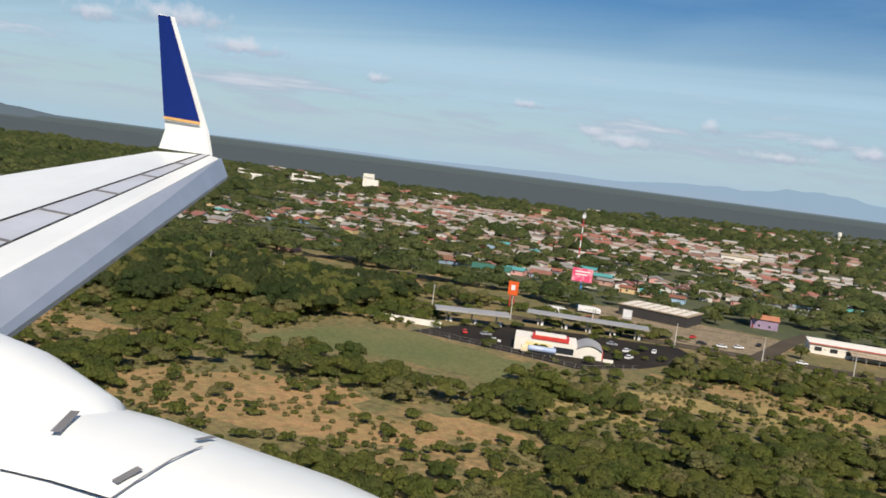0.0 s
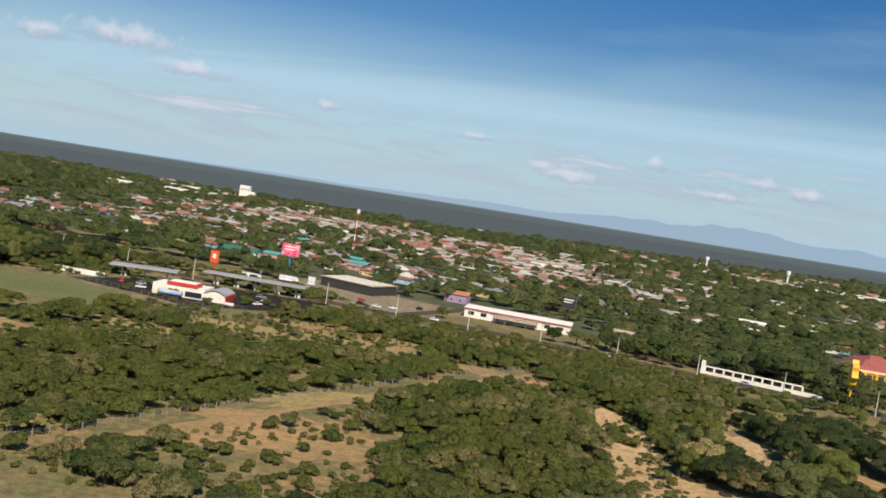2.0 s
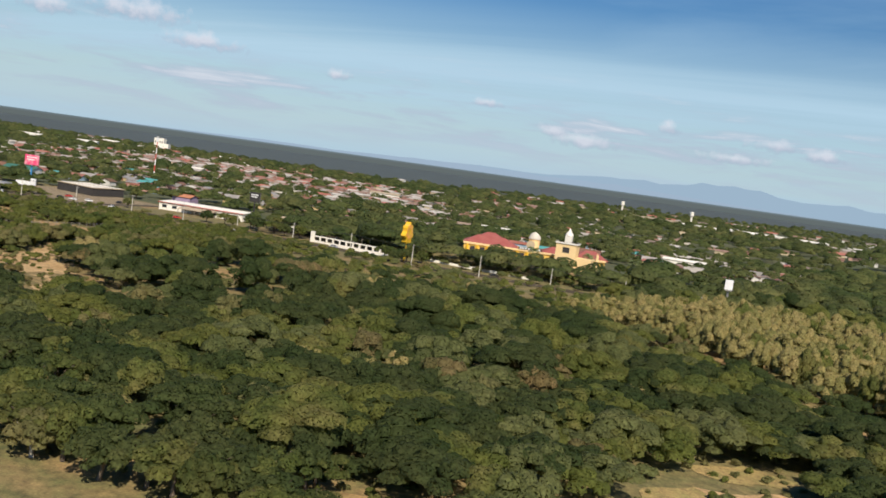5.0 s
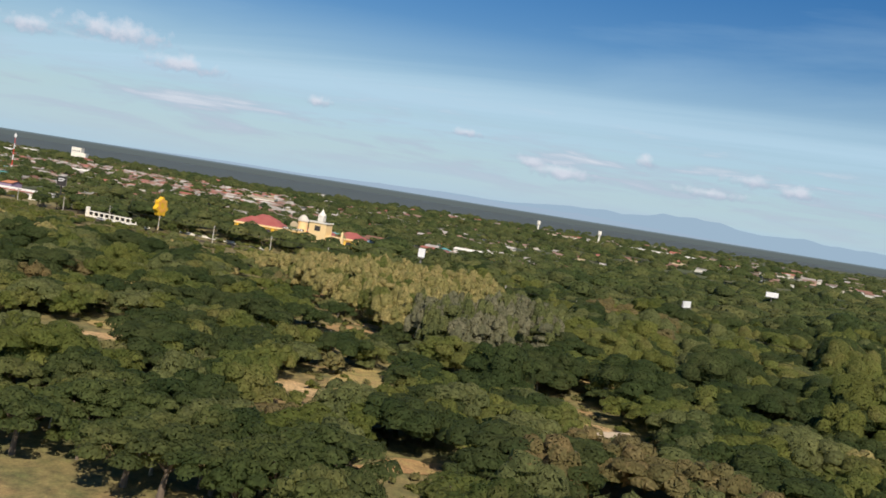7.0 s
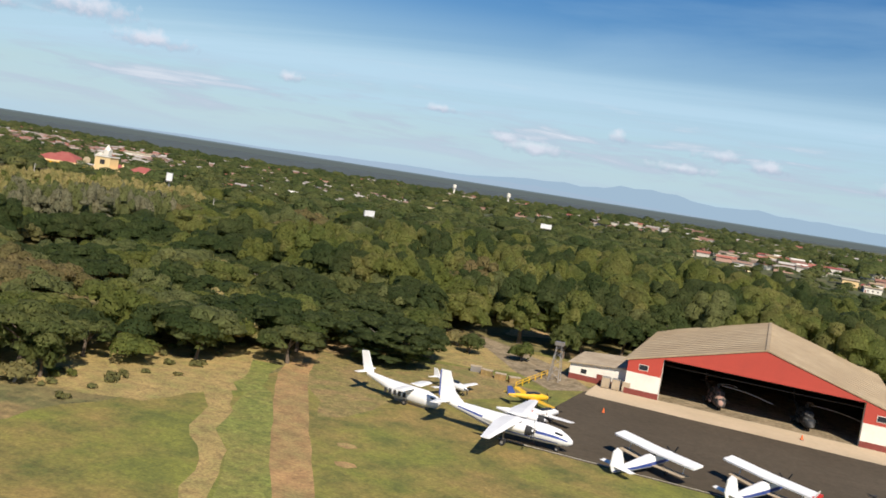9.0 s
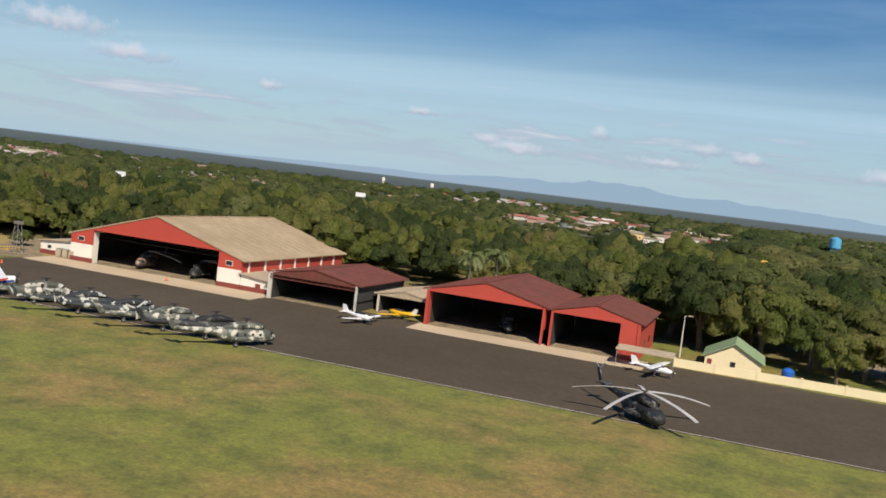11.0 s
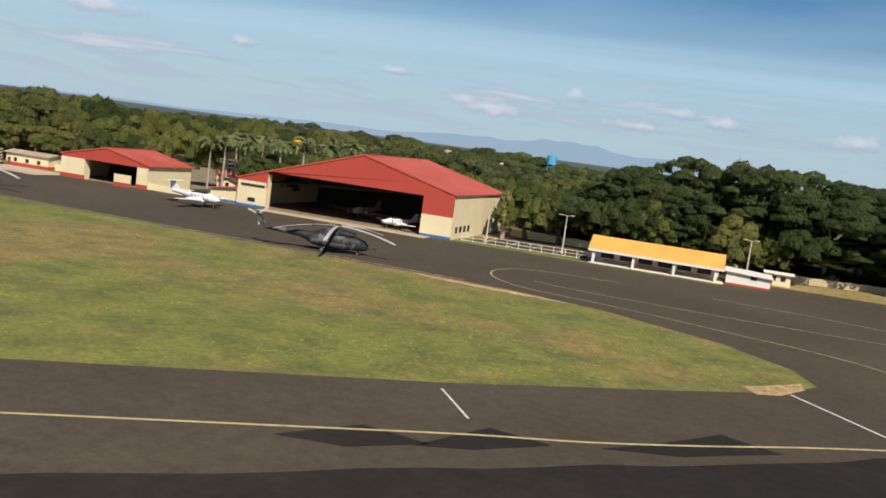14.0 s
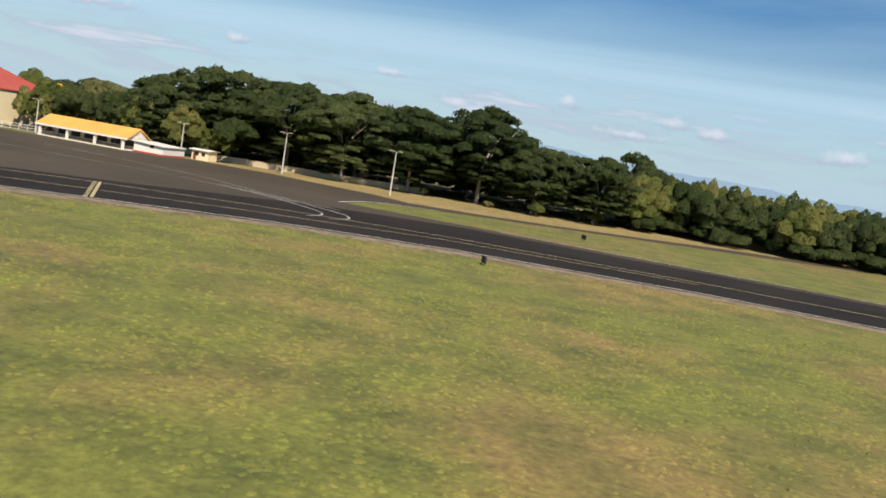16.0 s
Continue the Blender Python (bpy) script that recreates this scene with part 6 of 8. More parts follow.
corners = [np.stack([gx + rng.normal(0, 0.06, n), gy + rng.normal(0, 0.06, n), tall + 0.012, 0 * gx, 0 * gx, 0 * gx + 1], 1)]
for k in range(5):
    a, d = turn + 1.2566 * k + rng.uniform(-0.3, 0.3, n), wide * rng.uniform(0.6, 1.4, n)
    corners.append(np.stack([gx + d * np.cos(a), gy + d * np.sin(a), 0 * gx + 0.008, 0.45 * np.cos(a), 0.45 * np.sin(a), 0 * gx + 0.9], 1))
corners = np.stack(corners, 1).reshape(-1, 6)
faces = (np.arange(n)[:, None, None] * 6 + np.array([(0, 1 + k, 1 + (k + 1) % 5) for k in range(5)])).reshape(-1, 3)
tagged(new("grass_tufts", leaf_mesh("grass_tufts", (corners, faces), BLADES)), "uneven tufts of mown yellow-green grass", "grass", "", "stuff")


def right_wood(x, y):
    if y < 238:
        return
    b = rnd.random()
    mass("dark_wood" if b < 0.5 else "green_wood", "round", x, y, rnd.uniform(10, 15), rnd.uniform(4.2, 6))
    mass("dark_wood", "bush", x + 2, y - 3, rnd.uniform(4, 6), rnd.uniform(3, 4.5))


grow(1092, 1330, 232, 330, 6.5, right_wood)


def distance(x, y):
    if y > 420 + 0.0 * x and near_road(x, y, 10):
        return
    d = 0.40 if -620 < x < -10 and 430 < y < 1150 or 570 < x < 780 and 600 < y < 820 or 320 < x < 580 and 950 < y < 1180 else 0.80
    if rnd.random() > d or y > np.interp(x, [-2500, -900, -600, -400, -150, 200, 505, 1300], [1470, 1470, 1660, 2150, 2640, 3100, 4100, 5900]):
        return
    if any(a < x < b and c < y < e for a, b, c, e in BLOCKED):
        return
    h = rnd.uniform(5, 10) * (1 + 0.4 * hill(x, y, 0.006)) * (1.25 if rnd.random() < 0.15 else 1)
    if d < 0.7:
        h *= rnd.uniform(0.55, 0.9) if x < -60 else rnd.uniform(0.6, 1.1)
    if 0 < x < 340 and 470 < y < 1000 or 570 < x < 735 and 560 < y < 820:
        h *= 0.72
    if 735 < x < 838 and 420 < y < 560:
        h *= 1.45
    elif 812 < x < 892 and y < 790:
        h *= 0.5
    mass("far_woods", rnd.choice(("round", "round", "umbrella")), x, y, h, h * rnd.uniform(0.8, 1.25), LOW if y < 700 else TINY)


grow(-900, 1250, 420, 800, 11.8, distance)
grow(-1700, -300, 240, 420, 11, distance)
grow(-1700, 1700, 800, 1500, 18.5, distance)
grow(-2300, 2600, 1500, 2200, 30, distance)
grow(-2300, 2600, 2200, 3400, 40, distance)
grow(-2300, -900, 420, 800, 22, distance)


# ---- palms ----
def palm(x, y, h, seed, z=0.0):
    r = random.Random(seed)
    t = thing("palm", "tall royal palm with a pale straight trunk", "palm", x, y, z, r.uniform(0, 360), "palms")
    part("trunk", Shape().tube([(0, 0, -0.1), (0.1, 0, h * 0.4), (0.2, 0.1, h * 0.92)], (0.34, 0.28, 0.2), 8), PALE_BARK, t, smooth=True)
    part("crown_shaft", Shape().tube([(0.2, 0.1, h * 0.9), (0.2, 0.1, h)], (0.2, 0.12), 7), LEAF, t, smooth=True)
    for i in range(24):
        a, up = 2.4 * i, r.uniform(0.05, 1.1)
        sh, n, ln = Shape(), 9, r.uniform(3.0, 4.0)

        def rib(f):
            d = ln * f
            return 0.2 + d * math.cos(a), 0.1 + d * math.sin(a), h + up * d * 0.8 - 0.30 * d * d * (0.55 + 0.3 * (1 - up))

        for k in range(n):
            f0, f1 = k / n, (k + 1) / n
            p, q, m = rib(f0), rib(f1), rib(min(1.0, f1 + 0.12))
            for s in (-1, 1):
                wide = s * 1.0 * math.sin(math.pi * min(1, 0.2 + 0.8 * f0)) + s * 0.12
                sh.add([p, q, (m[0] - wide * math.sin(a), m[1] + wide * math.cos(a), m[2] - 0.45)], [(0, 1, 2)])
        part("frond", sh, PALM_LEAF, t)


for i, (x, y, h) in enumerate(((846, 209, 13), (848.5, 212, 14), (847, 216, 13.5), (850, 220, 15), (852, 226, 15), (846, 224, 14), (855, 214, 13), (859, 224, 14.5), (863, 230, 16), (868, 236, 15), (700, 222, 13), (706, 226, 14), (874, 240, 16), (840, 232, 14), (228, 434, 6), (258, 430, 7), (110, 424, 6.5), (116, 429, 7), (123, 425, 6), (131, 430, 6.5))):
    palm(x, y, h, i)

STAND_LOOK = {"bright_wood": (LEAF_BRIGHT, "light fresh-green tree crowns of the wood"), "olive_wood": (LEAF_OLIVE, "grey-olive thin tree crowns of the wood"), "rust_wood": (LEAF_RUST, "orange-brown dry tree crowns of the wood"), "pale_scrub": (LEAF_PALE, "pale yellow-green flowering shrubs"), "dry_weeds": (LEAF_DRY, "knee-high dry weeds on the slope"), "dry_scrub": (LEAF_DRY, "brown half-dry bushes among the scrub"), "green_scrub": (LEAF_BRIGHT, "green bushes scattered over dry grassland"), "dark_scrub": (LEAF, "dark green thorn bushes"),
              "dark_wood": (LEAF_DARK, "dark flat-topped tree crowns of the dry wood"), "green_wood": (LEAF, "green tree crowns of the dry wood"), "pale_grove": (LEAF_PALE, "grove of tall pale khaki trees"), "grey_grove": (LEAF_GREY, "tall grey half-bare trees at the end of the grove"),
              "far_woods": (WOODS, "distant green woods reaching to the lake")}
for name, pieces in STANDS.items():
    ob = new(name, leaf_mesh(name, join(pieces), STAND_LOOK[name][0]))
    tagged(ob, STAND_LOOK[name][1], "woods", "", "stuff")
for variants in KINDS.values():
    for t in variants:
        for o in (*t.children_recursive, t):
            bpy.data.objects.remove(o)


# ---- parked aircraft ----
def wheel(parent, x, y, r=0.35, w=0.25):
    g = part("wheel", Shape().disc(x, y, r, r, "y", w, 12), BLACK, parent)
    part("hub", Shape().disc(x, y, r, r * 0.45, "y", w + 0.04, 8), STEEL, g)


def helicopter(label, x, y, rz, skin, blades=0, tail_rotor=True, z=0.0, group="transport helicopters", first=20.0):
    h = thing("helicopter", label, "helicopter", x, y, z, rz, group)
    part("fuselage", Shape().loft([(5.6, 0, 1.45, 0.35, 0.35), (5.35, 0, 1.5, 0.75, 0.65), (4.8, 0, 1.6, 1.0, 0.9), (3.9, 0, 1.75, 1.18, 1.1), (2, 0, 1.8, 1.25, 1.2), (-2.2, 0, 1.8, 1.25, 1.2), (-3.6, 0, 1.95, 1.05, 1.05), (-4.8, 0, 2.3, 0.7, 0.75), (-6, 0, 2.45, 0.48, 0.55)], 16, 2.5), skin, h, smooth=True)
    part("tail_boom", Shape().loft([(-5.8, 0, 2.45, 0.48, 0.55), (-8.5, 0, 2.6, 0.38, 0.45), (-11.6, 0, 2.8, 0.26, 0.32)], 12), skin, h, smooth=True)
    part("tail_fin", Shape().add([(-11.0, -0.14, 2.7), (-12.0, -0.14, 2.7), (-13.3, -0.1, 4.9), (-12.5, -0.1, 4.9), (-11.0, 0.14, 2.7), (-12.0, 0.14, 2.7), (-13.3, 0.1, 4.9), (-12.5, 0.1, 4.9)],
                                 [(0, 1, 2, 3), (7, 6, 5, 4), (0, 4, 5, 1), (1, 5, 6, 2), (2, 6, 7, 3), (3, 7, 4, 0)]), skin, h)
    part("stabiliser", Shape().box(-11.2, -10.4, -1.3, 1.3, 2.85, 2.95), skin, h)
    part("engine_deck", Shape().loft([(3.3, 0, 3.05, 0.55, 0.2), (3.0, 0, 3.2, 0.95, 0.42), (2.0, 0, 3.3, 1.0, 0.5), (0.5, 0, 3.4, 0.95, 0.6), (-1.2, 0, 3.35, 0.85, 0.55), (-2.6, 0, 3.1, 0.6, 0.4), (-3.8, 0, 2.8, 0.3, 0.2)], 12, 2.6), skin, h, smooth=True)
    for s in (-1, 1):
        part("intake", Shape().disc(3.2, s * 0.5, 3.22, 0.36, "x", 0.3), DARK, h)
        part("exhaust", Shape().disc(-0.4, s * 1.0, 3.3, 0.28, "y", 0.4, 10), DARK, h)
        part("fuel_tank", Shape().loft([(2.2, s * 1.45, 1.3, 0.15, 0.2), (1.8, s * 1.45, 1.3, 0.3, 0.42), (-1.2, s * 1.45, 1.3, 0.3, 0.42), (-1.8, s * 1.45, 1.3, 0.12, 0.2)], 10), skin, h, smooth=True)
        part("cockpit_window", Shape().add([(5.42, s * 0.62, 1.75), (4.75, s * 1.03, 1.6), (4.3, s * 1.16, 2.3), (4.85, s * 0.75, 2.45)], [(0, 1, 2, 3)]), GLASS, h)
        for i in range(4):
            part("cabin_window", Shape().disc(2.6 - i * 1.35, s * 1.24, 2.0, 0.24, "y", 0.06, 10), GLASS, h)
        wheel(h, -1.8, s * 1.9, 0.42)
        part("gear_strut", Shape().tube([(-1.8, s * 1.75, 0.42), (-1.2, s * 1.0, 1.1)], (0.08, 0.08), 5), STEEL, h)
        part("pylon", Shape().tube([(0.4, s * 1.2, 1.9), (0.3, s * 2.5, 1.6)], (0.07, 0.07), 5), skin, h)
        part("rocket_pod", Shape().loft([(1.3, s * 2.4, 1.4, 0.1, 0.1), (1.1, s * 2.4, 1.4, 0.2, 0.2), (-0.6, s * 2.4, 1.4, 0.2, 0.2)], 8), DARK, h) if blades else None
    part("windscreen", Shape().add([(5.5, -0.45, 1.75), (5.5, 0.45, 1.75), (4.92, 0.55, 2.5), (4.92, -0.55, 2.5)], [(0, 1, 2, 3)]), GLASS, h)
    wheel(h, 4.0, 0.2, 0.3)
    wheel(h, 4.0, -0.2, 0.3)
    part("nose_strut", Shape().tube([(4.0, 0, 0.3), (3.9, 0, 1.0)], (0.08, 0.08), 5), STEEL, h)
    part("rotor_mast", Shape().tube([(0.4, 0, 3.8), (0.4, 0, 4.3), (0.4, 0, 4.55)], (0.3, 0.22, 0.35), 8), DARK, h)
    for i in range(blades or 3):
        a = radians(first + 72 * i)
        if not blades:
            part("blade_root", Shape().tube([(0.4, 0, 4.4), (0.4 + 1.0 * math.cos(a), 1.0 * math.sin(a), 4.45)], (0.12, 0.08), 5), DARK, h)
            continue
        pts, n = [], 7
        for k in range(n + 1):
            f = k / n
            r = 0.6 + 10.0 * f
            droop = 4.5 - 1.5 * f * f
            for e in (-0.3, 0.3):
                pts.append((0.4 + r * math.cos(a) - e * math.sin(a), r * math.sin(a) + e * math.cos(a), droop + 0.1 * e))
        pts += [(px, py, pz - 0.07) for px, py, pz in pts]
        m = 2 * (n + 1)
        fs = []
        for k in range(n):
            q = (2 * k, 2 * k + 1, 2 * k + 3, 2 * k + 2)
            fs += [q, tuple(j + m for j in q[::-1]), (2 * k, 2 * k + 2, 2 * k + 2 + m, 2 * k + m), (2 * k + 3, 2 * k + 1, 2 * k + 1 + m, 2 * k + 3 + m)]
        part("rotor_blade", Shape().add(pts, fs), BLADE, h)
    if tail_rotor:
        for i in range(3):
            a = radians(40 + 120 * i)
            c, s = math.cos(a), math.sin(a)
            part("tail_blade", Shape().add([(-13.0 - 0.12 * s, 0.3, 4.7 + 0.12 * c), (-13.0 + 0.12 * s, 0.3, 4.7 - 0.12 * c), (-13.0 + 1.8 * c + 0.14 * s, 0.3, 4.7 + 1.8 * s - 0.14 * c), (-13.0 + 1.8 * c - 0.14 * s, 0.3, 4.7 + 1.8 * s + 0.14 * c),
                                            (-13.0 - 0.12 * s, 0.36, 4.7 + 0.12 * c), (-13.0 + 0.12 * s, 0.36, 4.7 - 0.12 * c), (-13.0 + 1.8 * c + 0.14 * s, 0.36, 4.7 + 1.8 * s - 0.14 * c), (-13.0 + 1.8 * c - 0.14 * s, 0.36, 4.7 + 1.8 * s + 0.14 * c)],
                                           [(3, 2, 1, 0), (4, 5, 6, 7), (0, 1, 5, 4), (1, 2, 6, 5), (2, 3, 7, 6), (3, 0, 4, 7)]), BLADE, h)
    return h


ROW = [(650.5, 134.5, 54, CAMO_PALE, "pale"), (661.5, 133.4, 55, CAMO_DARK, "dark"), (670.8, 134.2, 54, CAMO_DARK, "dark"), (679.8, 133.4, 53, CAMO_PALE, "pale"), (688.2, 133.6, 54, CAMO_GREY, "nearly black"), (695.0, 132.4, 53, CAMO_PALE, "pale")]
for i, (nx, ny, hd, skin, shade) in enumerate(ROW):
    c, s = math.cos(radians(hd)), math.sin(radians(hd))
    helicopter("derelict " + shade + " camouflaged transport helicopter without rotor blades", nx - 5.6 * c, ny - 5.6 * s, hd, skin, 0, i % 2 == 0)
helicopter("dark camouflaged transport helicopter facing the grass with drooping blades", 841, 136.5, -62, CAMO_GREY, 4, True, first=62)
helicopter("dark camouflaged transport helicopter parked at the apron edge", 919.4, 134.0, 20, CAMO_GREY, 5, True, first=48)
helicopter("dark transport helicopter standing on the apron edge", 757, 131, -50, CAMO_GREY, 5, True, first=10)
helicopter("brown transport helicopter parked inside the hangar", 623.5, 189.5, -75, CAMO_RUST, 2, False, first=75)
helicopter("black helicopter parked inside the hangar doorway", 640.5, 189, -80, CAMO_GREY, 2, False, first=90)
helicopter("dark helicopter inside the red hangar", 720, 190, -70, CAMO_GREY, 0, False)


def propeller(parent, x, y, z, r, n=3, spin=15):
    p = part("spinner", Shape().loft([(x + 0.35, y, z, 0.03, 0.03), (x + 0.1, y, z, 0.16, 0.16), (x - 0.1, y, z, 0.2, 0.2)], 8), STEEL, parent)
    for i in range(n):
        a = radians(spin + 360 / n * i)
        c, s = math.cos(a), math.sin(a)
        part("propeller_blade", Shape().add([(x, y + c * 0.15 - s * 0.08, z + s * 0.15 + c * 0.08), (x, y + c * 0.15 + s * 0.08, z + s * 0.15 - c * 0.08), (x - 0.05, y + c * r + s * 0.1, z + s * r - c * 0.1), (x + 0.05, y + c * r - s * 0.1, z + s * r + c * 0.1),
                                             (x - 0.06, y + c * 0.15 - s * 0.08, z + s * 0.15 + c * 0.08), (x - 0.06, y + c * 0.15 + s * 0.08, z + s * 0.15 - c * 0.08), (x - 0.1, y + c * r + s * 0.1, z + s * r - c * 0.1), (x - 0.01, y + c * r - s * 0.1, z + s * r + c * 0.1)],
                                            [(0, 1, 2, 3), (7, 6, 5, 4), (0, 4, 5, 1), (1, 5, 6, 2), (2, 6, 7, 3), (3, 7, 4, 0)]), BLACK, p)


def fin(parent, name, pts, thick, material, label=""):
    """An upright plate in the x, z plane."""
    n = len(pts)
    part(name, Shape().add([(x, -thick / 2, z) for x, z in pts] + [(x, thick / 2, z) for x, z in pts], [tuple(range(n)), tuple(range(2 * n - 1, n - 1, -1))] + [(i, i + n, (i + 1) % n + n, (i + 1) % n) for i in range(n)]), material, parent, label)


def side_band(stations, side, low, high, squash=2.0):
    """A painted band along one flank of a lofted hull, between two angles above its middle."""
    vs, fs = [], []
    for x, y, z, a, b in stations:
        for angle in (low, high):
            c, k = math.cos(radians(angle)), math.sin(radians(angle))
            vs.append((x, y + side * 1.025 * a * abs(c) ** (2 / squash), z + 1.025 * b * math.copysign(abs(k) ** (2 / squash), k)))
    for i in range(len(stations) - 1):
        fs.append((2 * i, 2 * i + 1, 2 * i + 3, 2 * i + 2))
    return Shape().add(vs, fs)


# twin-engined high-winged transport
t = thing("transport_plane", "white twin-propeller transport plane with blue cheat line", "airplane", 597.2, 128.5, 0, 1)
hull = [(11.0, 0, 1.9, 0.25, 0.3), (10.3, 0, 2.0, 0.75, 0.75), (8.8, 0, 2.25, 1.25, 1.25), (6.5, 0, 2.4, 1.45, 1.45), (-2, 0, 2.4, 1.45, 1.45), (-5, 0, 2.8, 1.25, 1.15), (-9, 0, 3.4, 0.8, 0.7), (-12.5, 0, 3.9, 0.25, 0.3)]
part("fuselage", Shape().loft(hull, 18), WHITE_PAINT, t, smooth=True)
for s in (-1, 1):
    part("cheat_line", side_band(hull[1:-1], s, 2, 17), BLUE_PAINT, t)
    part("belly_line", side_band(hull[2:-1], s, -36, -27), BLUE_PAINT, t)
    part("cockpit_side_window", side_band([(9.35, 0, 2.2, 1.1, 1.12), (8.7, 0, 2.27, 1.27, 1.27), (8.1, 0, 2.3, 1.33, 1.33)], s, 30, 46), GLASS, t)
    part("wing", Shape().wing((2.6, s * 1.2, 3.9), (2.3, s * 4.8, 3.9), 3.5, 3.5).wing((2.3, s * 4.8, 3.9), (1.1, s * 14.6, 3.6), 3.5, 1.5), WHITE_PAINT, t)
    n_ = part("engine_nacelle", Shape().loft([(5.2, s * 4.0, 3.3, 0.35, 0.4), (4.8, s * 4.0, 3.3, 0.55, 0.6), (2.5, s * 4.0, 3.3, 0.65, 0.75), (-1.5, s * 4.0, 3.4, 0.5, 0.6), (-3.6, s * 4.0, 3.5, 0.12, 0.2)], 12), WHITE_PAINT, t, smooth=True)
    part("engine_cover", Shape().loft([(5.3, s * 4.0, 3.25, 0.3, 0.4), (4.7, s * 4.0, 3.25, 0.62, 0.72), (3.9, s * 4.0, 3.25, 0.68, 0.8)], 12), BLACK, n_)
    propeller(n_, 5.3, s * 4.0, 3.3, 1.95, 4, 20)
    part("tailplane", Shape().wing((-10.3, s * 0.3, 3.9), (-11.6, s * 4.9, 4.2), 2.4, 1.1), WHITE_PAINT, t)
    part("gear_leg", Shape().tube([(0.4, s * 4.0, 0.7), (0.4, s * 4.0, 2.8)], (0.14, 0.14), 6), STEEL, t)
    wheel(t, 0.4, s * 3.75, 0.55, 0.35)
    wheel(t, 0.4, s * 4.25, 0.55, 0.35)
    for i in range(6):
        part("cabin_window", Shape().disc(5 - i * 1.5, s * 1.41, 2.75, 0.2, "y", 0.06, 8), GLASS, t)
fin(t, "tail_fin", [(-8.0, 3.8), (-12.6, 4.0), (-13.1, 8.6), (-11.5, 8.6), (-10.0, 5.4)], 0.3, WHITE_PAINT)
fin(t, "rudder_stripe", [(-12.65, 4.4), (-12.9, 4.4), (-13.25, 8.5), (-13.0, 8.5)], 0.34, BLUE_PAINT)
part("windscreen", Shape().add([(9.8, -0.7, 2.65), (9.8, 0.7, 2.65), (9.1, 0.85, 3.2), (9.1, -0.85, 3.2)], [(0, 1, 2, 3)]), GLASS, t)
part("nose_gear", Shape().tube([(8.6, 0, 0.4), (8.6, 0, 1.4)], (0.1, 0.1), 6), STEEL, t)
wheel(t, 8.6, 0.25, 0.4)
wheel(t, 8.6, -0.25, 0.4)
t.scale = (0.90, 0.95, 0.95)


def biplane(x, y, rz, tip):
    b = thing("biplane", "white biplane with blue stripe and drooping tail", "airplane", x, y, 0, rz, "biplanes")
    tilt = 0.14

    def up(px, pz):
        return pz + tilt * (px - 3)

    hull = [(5.3, 0, up(5.3, 2.2), 0.6, 0.6), (4.9, 0, up(4.9, 2.2), 0.75, 0.75), (3.0, 0, up(3.0, 2.2), 0.85, 0.95), (0, 0, up(0, 2.2), 0.9, 1.0), (-3, 0, up(-3, 2.1), 0.7, 0.75), (-7.3, 0, up(-7.3, 2.1), 0.15, 0.3)]
    part("fuselage", Shape().loft(hull, 14, 2.5), WHITE_PAINT, b, smooth=True)
    for s in (-1, 1):
        part("stripe", side_band(hull[1:], s, -24, 2, 2.5), BLUE_PAINT, b)
    part("cowling", Shape().disc(5.4, 0, up(5.4, 2.2), 0.72, "x", 0.5, 14), DARK, b)
    propeller(b, 5.8, 0, up(5.8, 2.2), 1.7, 4, 30)
    part("cockpit", Shape().loft([(3.0, 0, up(3, 3.0), 0.5, 0.2), (2.4, 0, up(2.4, 3.2), 0.7, 0.45), (1.2, 0, up(1.2, 3.2), 0.7, 0.4), (0.6, 0, up(0.6, 3.0), 0.5, 0.2)], 10), GLASS, b, smooth=True)
    for s in (-1, 1):
        ends = [(0.7, 0, 3.3), (2.9, 0, 3.75), (2.9, s * 8.2, 3.9), (2.7, s * 8.5, 3.85), (0.9, s * 8.5, 3.5), (0.7, s * 8.2, 3.45)]
        part("upper_wing", Shape().slab(ends if s > 0 else ends[::-1], 0.24), WHITE_PAINT, b)
    for s in (-1, 1):
        part("wing_tip", Shape().slab([(0.8, s * 8.3 - 0.3, 3.49), (2.82, s * 8.3 - 0.3, 3.90), (2.82, s * 8.3 + 0.25, 3.90), (0.8, s * 8.3 + 0.25, 3.49)], 0.28), RED_PAINT if tip and s < 0 else WHITE_PAINT, b)
        part("lower_wing", Shape().wing((2.3, s * 0.7, up(2.3, 1.4)), (2.3, s * 6.8, up(2.3, 1.7)), 2.0, 1.9, 0.09), GREY_ROOF, b)
        part("strut", Shape().tube([(1.8, s * 5.8, up(1.8, 1.6)), (2.2, s * 5.8, 3.65)], (0.07, 0.07), 5), WHITE_PAINT, b)
        part("tailplane", Shape().wing((-5.6, s * 0.1, up(-5.6, 2.5)), (-5.9, s * 3.3, up(-5.9, 2.5)), 1.7, 1.2), WHITE_PAINT, b)
        part("gear_leg", Shape().tube([(2.8, s * 1.6, 0.4), (2.2, s * 0.7, up(2.2, 1.5))], (0.09, 0.09), 5), STEEL, b)
        wheel(b, 2.8, s * 1.7, 0.42)
    fin(b, "tail_fin", [(-5.0, up(-5, 2.3)), (-7.6, up(-7.6, 2.0)), (-8.1, up(-8.1, 3.0)), (-7.9, up(-7.9, 5.0)), (-7.0, up(-7, 5.5)), (-6.0, up(-6, 4.8))], 0.2, WHITE_PAINT)
    wheel(b, -6.6, 0, 0.2, 0.15)
    b.scale = (0.9, 0.9, 0.95)


biplane(617.9, 129.7, 54, False)
biplane(633.5, 130.3, 52, True)


